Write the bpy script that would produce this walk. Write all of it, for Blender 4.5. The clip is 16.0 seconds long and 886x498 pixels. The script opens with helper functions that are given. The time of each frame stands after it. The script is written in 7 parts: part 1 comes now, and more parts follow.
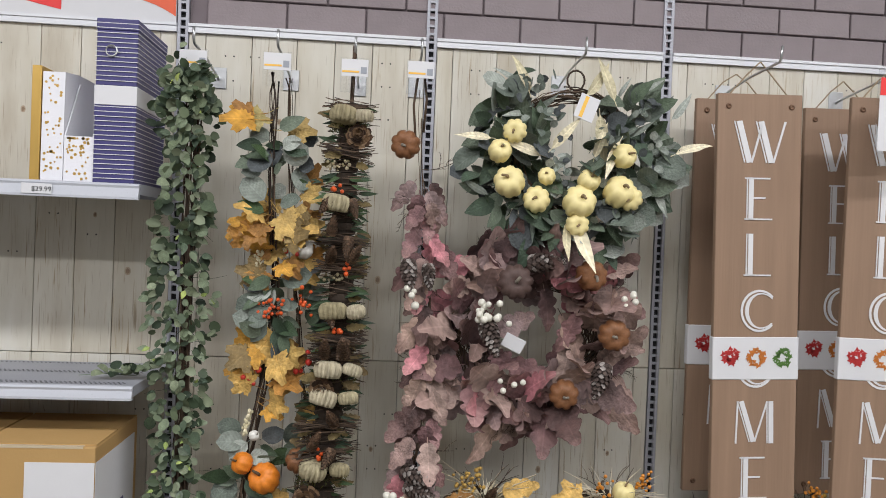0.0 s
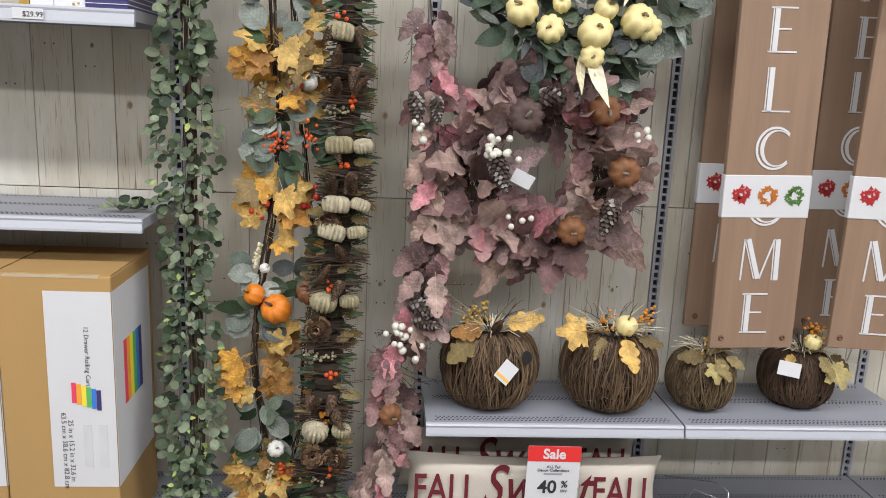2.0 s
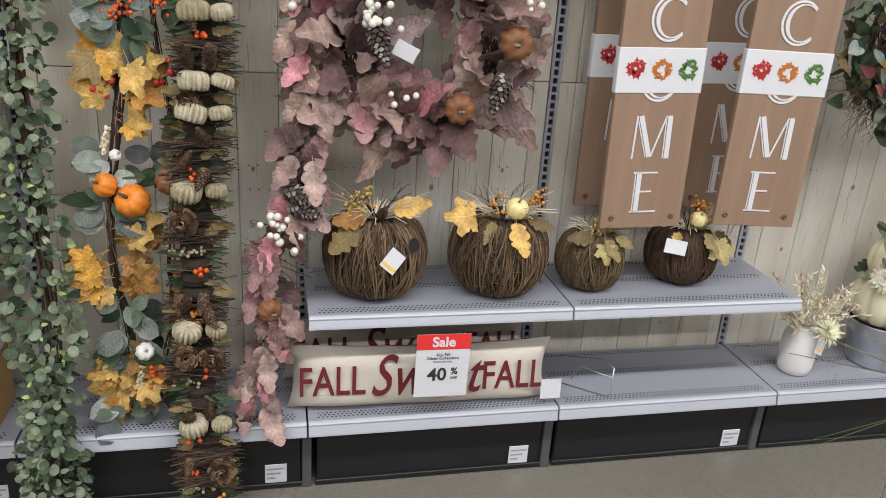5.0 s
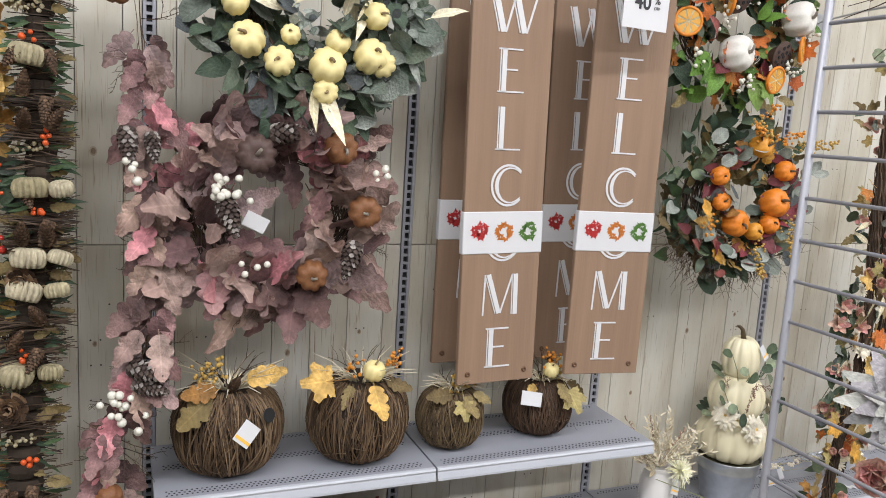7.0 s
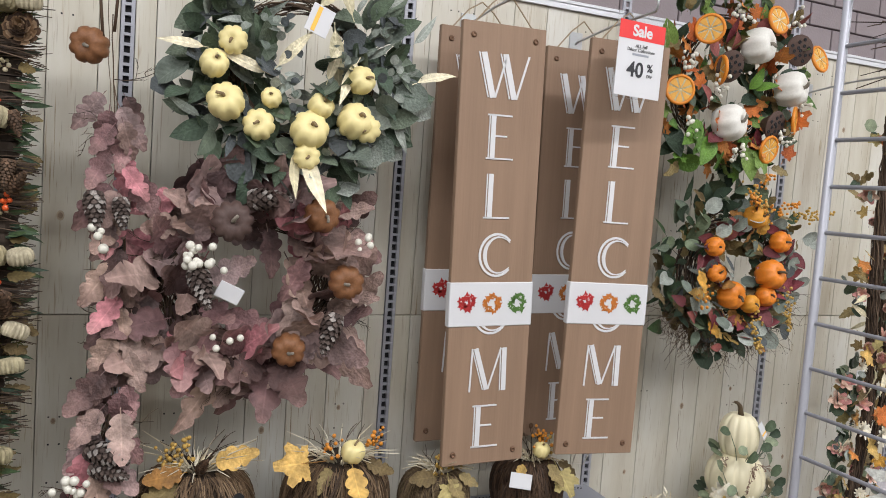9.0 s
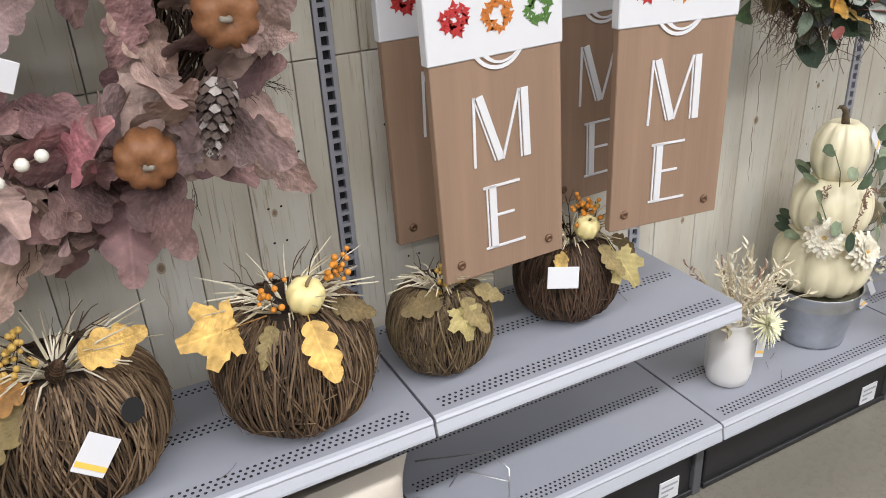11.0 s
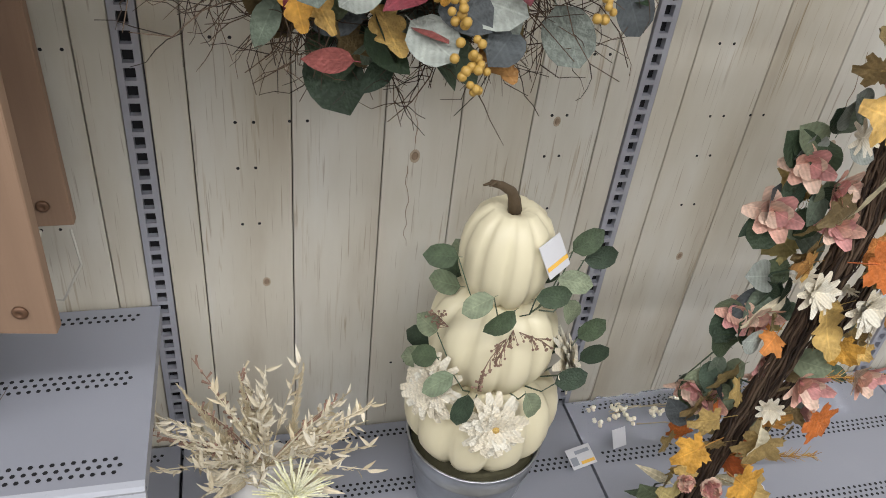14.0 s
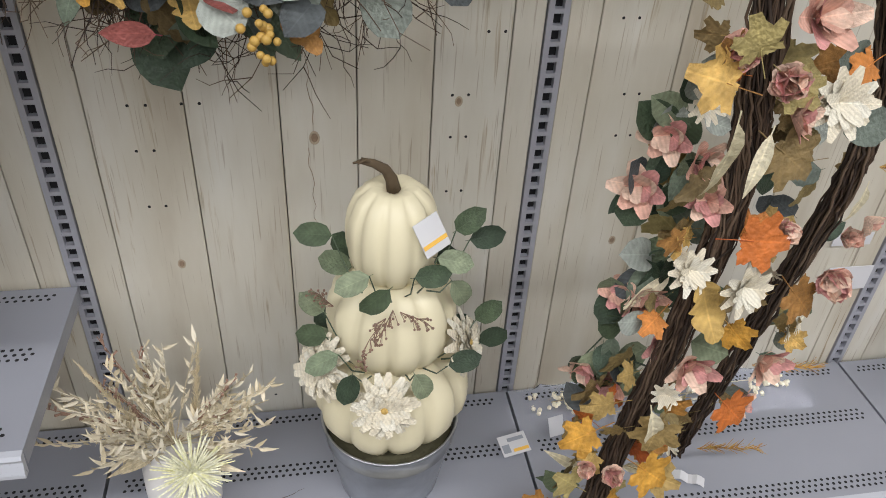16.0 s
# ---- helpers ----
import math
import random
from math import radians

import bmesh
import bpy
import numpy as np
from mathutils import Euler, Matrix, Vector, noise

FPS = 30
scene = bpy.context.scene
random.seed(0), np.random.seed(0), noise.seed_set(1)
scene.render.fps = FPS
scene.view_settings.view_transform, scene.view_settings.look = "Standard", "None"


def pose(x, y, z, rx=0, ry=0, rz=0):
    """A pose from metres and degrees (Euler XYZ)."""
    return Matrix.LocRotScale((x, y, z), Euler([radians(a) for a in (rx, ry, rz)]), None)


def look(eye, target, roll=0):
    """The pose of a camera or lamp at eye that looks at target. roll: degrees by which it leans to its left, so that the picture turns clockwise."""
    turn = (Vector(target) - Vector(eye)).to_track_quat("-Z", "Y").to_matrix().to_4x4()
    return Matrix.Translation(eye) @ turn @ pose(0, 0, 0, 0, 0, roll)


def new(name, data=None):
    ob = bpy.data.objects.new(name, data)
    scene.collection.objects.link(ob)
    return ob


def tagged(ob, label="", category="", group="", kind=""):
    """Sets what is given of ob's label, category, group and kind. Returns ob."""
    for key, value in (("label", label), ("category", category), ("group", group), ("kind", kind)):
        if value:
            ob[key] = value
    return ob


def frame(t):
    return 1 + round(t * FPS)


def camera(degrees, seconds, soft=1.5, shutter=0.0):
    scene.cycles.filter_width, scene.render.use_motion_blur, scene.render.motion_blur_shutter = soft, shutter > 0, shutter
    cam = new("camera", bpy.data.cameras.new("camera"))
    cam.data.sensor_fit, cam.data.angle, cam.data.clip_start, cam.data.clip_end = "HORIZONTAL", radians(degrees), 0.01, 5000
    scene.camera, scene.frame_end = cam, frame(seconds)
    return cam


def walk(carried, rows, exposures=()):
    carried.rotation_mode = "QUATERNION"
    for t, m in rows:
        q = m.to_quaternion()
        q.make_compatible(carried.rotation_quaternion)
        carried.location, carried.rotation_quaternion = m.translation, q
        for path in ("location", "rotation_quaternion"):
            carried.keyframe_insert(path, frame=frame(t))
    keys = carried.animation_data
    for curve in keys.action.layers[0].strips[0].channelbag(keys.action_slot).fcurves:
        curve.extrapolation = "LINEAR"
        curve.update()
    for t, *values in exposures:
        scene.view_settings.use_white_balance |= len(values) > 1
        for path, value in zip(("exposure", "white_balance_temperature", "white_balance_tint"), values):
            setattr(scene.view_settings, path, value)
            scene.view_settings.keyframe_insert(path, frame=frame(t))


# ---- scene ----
cam = camera(59.8, 16.0, soft=0.95)
PATH = [
    (0, (0.0, 0.094, 1.591), (0.166, 2.087, 1.563), 2.3),
    (0.5, (0.016, 0.089, 1.572), (0.167, 2.083, 1.513), 2.3),
    (1, (0.011, 0.102, 1.573), (0.171, 2.086, 1.38), 2.4),
    (1.5, (0.012, 0.106, 1.557), (0.172, 2.078, 1.265), 2.5),
    (2, (0.006, 0.115, 1.547), (0.161, 2.066, 1.135), 2.6),
    (2.5, (0.043, 0.108, 1.524), (0.167, 2.031, 0.99), 2.5),
    (3, (0.05, 0.11, 1.515), (0.165, 2.015, 0.919), 2.5),
    (3.2, (0.039, 0.115, 1.515), (0.16, 2.013, 0.895), 2.5),
    (5.3, (0.052, 0.273, 1.548), (0.58, 2.067, 0.838), 3.7),
    (5.5, (0.06, 0.271, 1.557), (0.653, 2.054, 0.871), 3.4),
    (6, (0.067, 0.254, 1.569), (0.761, 2.052, 1.034), 3.1),
    (6.5, (0.058, 0.256, 1.561), (0.813, 2.063, 1.153), 3.4),
    (7, (0.074, 0.248, 1.579), (0.84, 2.068, 1.261), 3.6),
    (7.5, (0.085, 0.248, 1.583), (0.859, 2.077, 1.353), 3.9),
    (8, (0.066, 0.245, 1.597), (0.86, 2.073, 1.436), 4.1),
    (8.2, (0.073, 0.266, 1.605), (0.872, 2.093, 1.462), 4.3),
    (10.3, (0.258, 0.727, 1.556), (1.017, 2.535, 1.164), 2.0),
    (10.5, (0.299, 0.858, 1.551), (1.057, 2.611, 0.958), 1.3),
    (11, (0.439, 1.139, 1.486), (1.234, 2.755, 0.616), -3.5),
    (11.5, (0.665, 1.308, 1.433), (1.616, 2.655, 0.301), -5.3),
    (12, (0.979, 1.435, 1.418), (1.971, 2.625, 0.153), -4.0),
    (12.5, (1.242, 1.488, 1.388), (2.254, 2.657, 0.119), -4.2),
    (13, (1.538, 1.597, 1.412), (2.531, 2.765, 0.128), -0.2),
    (13.5, (1.706, 1.573, 1.424), (2.373, 2.98, 0.168), 5.2),
    (14, (1.804, 1.5, 1.446), (2.291, 3.051, 0.28), 7.2),
    (14.5, (1.821, 1.448, 1.439), (2.235, 3.071, 0.346), 5.7),
    (15, (1.856, 1.461, 1.41), (2.216, 3.04, 0.236), 4.1),
    (15.5, (1.948, 1.522, 1.416), (2.258, 3.106, 0.235), 2.8),
    (16, (2.054, 1.438, 1.441), (2.377, 3.019, 0.26), 3.7),
]
EXPOSURES = ((0, -0.2), (1, -0.23), (1.5, -0.15), (2, 0.06), (2.5, 0.2), (3.2, 0.2), (5.3, 0.05), (5.5, 0.08), (6, 0.25), (7, 0.1), (8.2, 0.0), (10.3, -0.15), (10.5, -0.12), (11, 0.28), (11.5, 0.2), (12, 0.08), (12.5, 0.03), (13, -0.16), (14, -0.12), (16, -0.14))
walk(cam, [(t, look(eye, target, roll)) for t, eye, target, roll in PATH], EXPOSURES)

# ---- world and large lights ----
world = bpy.data.worlds.new("world")
scene.world = world
world.use_nodes = True
world.node_tree.nodes["Background"].inputs[0].default_value = (0.9, 0.95, 1.0, 1)
world.node_tree.nodes["Background"].inputs[1].default_value = 0.05


def area(name, m, sx, sy, power, colour=(0.985, 0.985, 1.01)):
    lamp = bpy.data.lights.new(name, "AREA")
    lamp.shape, lamp.size, lamp.size_y, lamp.energy, lamp.color = "RECTANGLE", sx, sy, power, colour
    ob = new(name, lamp)
    ob.matrix_world = m
    return ob


LAMP_Y = (0.1, -2.5)
LAMP_X = (-3.6, -1.2, 1.2, 3.6, 6.0)
for ly in LAMP_Y:
    for lx in LAMP_X:
        area("tube_light", pose(lx, ly, 3.86), 2.2, 0.30, 71)

# ---- plan ----
WALL, S0, BAY = 2.52, 0.14, 0.762
DECK, DECK_Y, MID, MID_Y = 0.265, 2.165, 0.606, 2.155


def std_x(k):
    return S0 + BAY * k


# ---- materials ----
def mat(name, base, rough=0.6, metal=0.0, vary=0.12, scale=18.0, bump=0.15, bump_scale=90.0, stretch=(1, 1, 1), random_tone=0.0, spec=0.4):
    m = bpy.data.materials.new(name)
    m.use_nodes = True
    nt = m.node_tree
    n, l = nt.nodes, nt.links
    b = n["Principled BSDF"]
    b.inputs["Roughness"].default_value, b.inputs["Metallic"].default_value = rough, metal
    b.inputs["Specular IOR Level"].default_value = spec
    tc = n.new("ShaderNodeTexCoord")
    mp = n.new("ShaderNodeMapping")
    mp.inputs["Scale"].default_value = stretch
    l.new(tc.outputs["Object"], mp.inputs["Vector"])
    big, fine = n.new("ShaderNodeTexNoise"), n.new("ShaderNodeTexNoise")
    big.inputs["Scale"].default_value, fine.inputs["Scale"].default_value = scale, bump_scale
    big.inputs["Detail"].default_value = 5
    l.new(mp.outputs[0], big.inputs["Vector"])
    l.new(mp.outputs[0], fine.inputs["Vector"])
    mix = n.new("ShaderNodeMix")
    mix.data_type = "RGBA"
    lo, hi = [max(0, c * (1 - vary)) for c in base], [min(1, c * (1 + vary)) for c in base]
    mix.inputs["A"].default_value, mix.inputs["B"].default_value = (*lo, 1), (*hi, 1)
    l.new(big.outputs["Fac"], mix.inputs["Factor"])
    out = mix.outputs["Result"]
    if random_tone:
        info = n.new("ShaderNodeObjectInfo")
        rng = n.new("ShaderNodeMapRange")
        rng.inputs["To Min"].default_value, rng.inputs["To Max"].default_value = 1 - random_tone, 1 + random_tone
        l.new(info.outputs["Random"], rng.inputs["Value"])
        hsv = n.new("ShaderNodeHueSaturation")
        l.new(rng.outputs[0], hsv.inputs["Value"])
        l.new(out, hsv.inputs["Color"])
        out = hsv.outputs[0]
    l.new(out, b.inputs["Base Color"])
    rr = n.new("ShaderNodeMapRange")
    rr.inputs["To Min"].default_value, rr.inputs["To Max"].default_value = max(0.02, rough - 0.08), min(1, rough + 0.08)
    l.new(fine.outputs["Fac"], rr.inputs["Value"])
    l.new(rr.outputs[0], b.inputs["Roughness"])
    if bump:
        bp = n.new("ShaderNodeBump")
        bp.inputs["Strength"].default_value, bp.inputs["Distance"].default_value = bump, 0.004
        l.new(fine.outputs["Fac"], bp.inputs["Height"])
        l.new(bp.outputs[0], b.inputs["Normal"])
    return m


def tone_mat(name, colours, rough=0.55, vein=0.12, tip=None):
    """Leaves, petals, twigs: a tone of its own for each piece, out of several."""
    m = bpy.data.materials.new(name)
    m.use_nodes = True
    n, l = m.node_tree.nodes, m.node_tree.links
    b = n["Principled BSDF"]
    b.inputs["Roughness"].default_value = rough
    b.inputs["Specular IOR Level"].default_value = 0.3
    info, geo, add, fr = n.new("ShaderNodeObjectInfo"), n.new("ShaderNodeNewGeometry"), n.new("ShaderNodeMath"), n.new("ShaderNodeMath")
    add.operation, fr.operation = "ADD", "FRACT"
    l.new(info.outputs["Random"], add.inputs[0])
    l.new(geo.outputs["Random Per Island"], add.inputs[1])
    l.new(add.outputs[0], fr.inputs[0])
    ramp = n.new("ShaderNodeValToRGB")
    ramp.color_ramp.interpolation = "CONSTANT" if len(colours) > 2 else "LINEAR"
    el = ramp.color_ramp.elements
    while len(el) < len(colours):
        el.new(0.5)
    for i, c in enumerate(colours):
        el[i].position, el[i].color = i / len(colours), (*c, 1)
    l.new(fr.outputs[0], ramp.inputs[0])
    tc, no = n.new("ShaderNodeTexCoord"), n.new("ShaderNodeTexNoise")
    no.inputs["Scale"].default_value, no.inputs["Detail"].default_value = 2.6, 4
    colour = ramp.outputs[0]
    if tip:
        sep, tr, mx = n.new("ShaderNodeSeparateXYZ"), n.new("ShaderNodeMapRange"), n.new("ShaderNodeMix")
        l.new(tc.outputs["Object"], sep.inputs[0])
        tr.inputs["From Min"].default_value, tr.inputs["From Max"].default_value, tr.inputs["To Max"].default_value = 0.5, 1.1, 0.5
        l.new(sep.outputs[0], tr.inputs["Value"])
        mx.data_type = "RGBA"
        mx.inputs["B"].default_value = (*tip, 1)
        l.new(tr.outputs[0], mx.inputs["Factor"])
        l.new(colour, mx.inputs["A"])
        colour = mx.outputs["Result"]
    l.new(tc.outputs["Object"], no.inputs["Vector"])
    rg = n.new("ShaderNodeMapRange")
    rg.inputs["From Min"].default_value, rg.inputs["From Max"].default_value = 0.3, 0.7
    rg.inputs["To Min"].default_value, rg.inputs["To Max"].default_value = 1 - 2.2 * vein, 1 + 2.2 * vein
    l.new(no.outputs["Fac"], rg.inputs["Value"])
    hsv = n.new("ShaderNodeHueSaturation")
    sp, ab, dd, wv, rib = n.new("ShaderNodeSeparateXYZ"), n.new("ShaderNodeMath"), n.new("ShaderNodeMath"), n.new("ShaderNodeMath"), n.new("ShaderNodeMapRange")
    ab.operation, dd.operation, wv.operation = "ABSOLUTE", "MULTIPLY_ADD", "SINE"
    l.new(tc.outputs["Object"], sp.inputs[0])
    l.new(sp.outputs[1], ab.inputs[0])
    l.new(ab.outputs[0], dd.inputs[0])
    dd.inputs[1].default_value = -0.8
    l.new(sp.outputs[0], dd.inputs[2])
    sc2, amp, rest, both = n.new("ShaderNodeMath"), n.new("ShaderNodeMath"), n.new("ShaderNodeMath"), n.new("ShaderNodeMath")
    sc2.operation, amp.operation, rest.operation, both.operation = "MULTIPLY", "MULTIPLY_ADD", "MULTIPLY", "MULTIPLY"
    l.new(dd.outputs[0], sc2.inputs[0])
    sc2.inputs[1].default_value = 44
    l.new(sc2.outputs[0], wv.inputs[0])
    l.new(wv.outputs[0], amp.inputs[0])
    amp.inputs[1].default_value, amp.inputs[2].default_value = 0.07, 1.0
    rib.inputs["From Max"].default_value, rib.inputs["To Min"].default_value, rib.inputs["To Max"].default_value = 0.022, 1.3, 1.0
    l.new(ab.outputs[0], rib.inputs["Value"])
    l.new(amp.outputs[0], rest.inputs[0])
    l.new(rib.outputs[0], rest.inputs[1])
    l.new(rest.outputs[0], both.inputs[0])
    l.new(rg.outputs[0], both.inputs[1])
    l.new(both.outputs[0], hsv.inputs["Value"])
    l.new(colour, hsv.inputs["Color"])
    l.new(hsv.outputs[0], b.inputs["Base Color"])
    fine = n.new("ShaderNodeTexNoise")
    fine.inputs["Scale"].default_value = 14
    l.new(tc.outputs["Object"], fine.inputs["Vector"])
    bp = n.new("ShaderNodeBump")
    bp.inputs["Strength"].default_value, bp.inputs["Distance"].default_value = 0.25, 0.05
    l.new(fine.outputs["Fac"], bp.inputs["Height"])
    l.new(bp.outputs[0], b.inputs["Normal"])
    return m


def plank_mat():
    m = bpy.data.materials.new("whitewashed_wood")
    m.use_nodes = True
    n, l = m.node_tree.nodes, m.node_tree.links
    b = n["Principled BSDF"]
    b.inputs["Roughness"].default_value = 0.55
    tc, info = n.new("ShaderNodeTexCoord"), n.new("ShaderNodeObjectInfo")
    off = n.new("ShaderNodeVectorMath")
    off.operation = "MULTIPLY_ADD"
    off.inputs[1].default_value = (1, 1, 1)
    sc = n.new("ShaderNodeVectorMath")
    sc.operation = "SCALE"
    sc.inputs[0].default_value = (7.3, 3.1, 11.7)
    l.new(info.outputs["Random"], sc.inputs["Scale"])
    l.new(tc.outputs["Object"], off.inputs[0])
    l.new(sc.outputs[0], off.inputs[2])

    def noise_at(stretch, scale, detail=4, distortion=0.0):
        mp, no = n.new("ShaderNodeMapping"), n.new("ShaderNodeTexNoise")
        mp.inputs["Scale"].default_value = stretch
        no.inputs["Scale"].default_value, no.inputs["Detail"].default_value = scale, detail
        no.inputs["Distortion"].default_value = distortion
        l.new(off.outputs[0], mp.inputs["Vector"])
        l.new(mp.outputs[0], no.inputs["Vector"])
        return no.outputs["Fac"]

    def ramp(fac, stops):
        r = n.new("ShaderNodeValToRGB")
        el = r.color_ramp.elements
        while len(el) < len(stops):
            el.new(0.5)
        for e, (p, c) in zip(el, stops):
            e.position, e.color = p, (*c, 1)
        l.new(fac, r.inputs[0])
        return r.outputs[0]

    def mixed(a, bb, fac, mode="MIX"):
        x = n.new("ShaderNodeMix")
        x.data_type, x.blend_type = "RGBA", mode
        l.new(a, x.inputs["A"])
        l.new(bb, x.inputs["B"])
        if isinstance(fac, float):
            x.inputs["Factor"].default_value = fac
        else:
            l.new(fac, x.inputs["Factor"])
        return x.outputs["Result"]

    wash = ramp(noise_at((1, 1, 0.22), 9, 5), [(0.28, (0.37, 0.31, 0.225)), (0.44, (0.54, 0.50, 0.41)), (0.57, (0.62, 0.59, 0.51)), (0.74, (0.72, 0.71, 0.66))])
    tone = ramp(info.outputs["Random"], [(0.0, (0.52, 0.475, 0.375)), (0.5, (0.58, 0.545, 0.465)), (1.0, (0.575, 0.565, 0.52))])
    base = mixed(wash, tone, 0.35)
    streak = ramp(noise_at((1, 1, 0.045), 165, 4, 0.5), [(0.58, (1, 1, 1)), (0.64, (0.80, 0.73, 0.63)), (0.72, (0.45, 0.37, 0.29))])
    where = ramp(noise_at((1, 1, 0.3), 5, 2), [(0.50, (0, 0, 0)), (0.64, (1, 1, 1))])
    bare = mixed(base, streak, where, "MULTIPLY")
    scratch = ramp(noise_at((1, 1, 0.03), 260, 3, 0.3), [(0.63, (1, 1, 1)), (0.70, (0.50, 0.42, 0.34))])
    bare = mixed(bare, scratch, 0.55, "MULTIPLY")
    l.new(bare, b.inputs["Base Color"])
    bp = n.new("ShaderNodeBump")
    bp.inputs["Strength"].default_value, bp.inputs["Distance"].default_value = 0.2, 0.002
    l.new(noise_at((1, 1, 0.05), 90, 3), bp.inputs["Height"])
    l.new(bp.outputs[0], b.inputs["Normal"])
    return m


PLANK = plank_mat()
STEEL = mat("painted_shelf_grey", (0.285, 0.295, 0.335), 0.38, 0.0, 0.05, 6, 0.05, 260)
LIP = mat("shelf_lip_pale_grey", (0.44, 0.455, 0.50), 0.3, 0.0, 0.04, 6, 0.03, 200)
RAIL = mat("standard_grey", (0.38, 0.385, 0.43), 0.4, 0.2, 0.06, 12, 0.05, 200)
SLOT = mat("slot_black", (0.012, 0.012, 0.014), 0.8, 0, 0.1)
BLACK = mat("black_plastic", (0.012, 0.012, 0.013), 0.42, 0, 0.2, 8, 0.08, 120)
BRICK = mat("mauve_painted_brick", (0.245, 0.205, 0.215), 0.6, 0, 0.12, 14, 0.3, 120, random_tone=0.06)
MORTAR = mat("dark_joint", (0.17, 0.14, 0.15), 0.8, 0, 0.1)
WHITE_TRIM = mat("white_trim_rail", (0.66, 0.67, 0.70), 0.35, 0.1, 0.04, 8, 0.03)
CONCRETE = mat("polished_concrete", (0.185, 0.17, 0.138), 0.28, 0, 0.16, 1.6, 0.04, 40)
PAINT = mat("wall_paint_grey", (0.30, 0.29, 0.28), 0.8, 0, 0.05, 3, 0.1)
CEIL = mat("ceiling_grey", (0.42, 0.42, 0.42), 0.85, 0, 0.05, 3, 0.1)
CARD = mat("kraft_cardboard", (0.42, 0.26, 0.10), 0.75, 0, 0.07, 7, 0.1, 140)
PAPER = mat("white_paper", (0.63, 0.63, 0.65), 0.5, 0, 0.03, 20, 0.04)
INK = mat("black_ink", (0.03, 0.03, 0.035), 0.6, 0, 0.05, bump=0)
GREY_INK = mat("grey_ink", (0.3, 0.32, 0.36), 0.6, 0, 0.05, bump=0)
ORANGE_INK = mat("orange_ink", (0.85, 0.50, 0.09), 0.6, 0, 0.05, bump=0)
RED_INK = mat("sale_red", (0.72, 0.035, 0.035), 0.4, 0, 0.04, bump=0)
GOLD = mat("gold_foil", (0.70, 0.45, 0.13), 0.32, 0.7, 0.08, 20, 0.03)
SIGN_WOOD = mat("brown_sign_wood", (0.265, 0.172, 0.115), 0.6, 0, 0.24, 34, 0.2, 160, (1, 1, 0.05))
SIGN_WHITE = mat("sign_white_paint", (0.66, 0.655, 0.67), 0.55, 0, 0.03, 30, 0.05)
BRONZE = mat("bronze_screw", (0.16, 0.09, 0.055), 0.45, 0.5, 0.15)
WIRE = mat("galvanised_wire", (0.5, 0.51, 0.52), 0.32, 0.85, 0.08)
JUTE = mat("jute_cord", (0.30, 0.23, 0.15), 0.9, 0, 0.2, 60, 0.3, 300)
STRAP = mat("pale_cord", (0.48, 0.46, 0.40), 0.7, 0, 0.1, 60, 0.2, 200)
NAVY = mat("navy_striped_card", (0.055, 0.05, 0.16), 0.4, 0, 0.08)
CANVAS = mat("cream_canvas", (0.56, 0.505, 0.43), 0.85, 0, 0.06, 20, 0.35, 420)
MAROON = mat("maroon_flock", (0.13, 0.012, 0.02), 0.85, 0, 0.1, 40, 0.1)
CLEAR = bpy.data.materials.new("clear_plastic")
CLEAR.use_nodes = True
cb = CLEAR.node_tree.nodes["Principled BSDF"]
cb.inputs["Base Color"].default_value, cb.inputs["Roughness"].default_value = (0.95, 0.96, 0.97, 1), 0.12
cb.inputs["Transmission Weight"].default_value, cb.inputs["IOR"].default_value = 1.0, 1.08


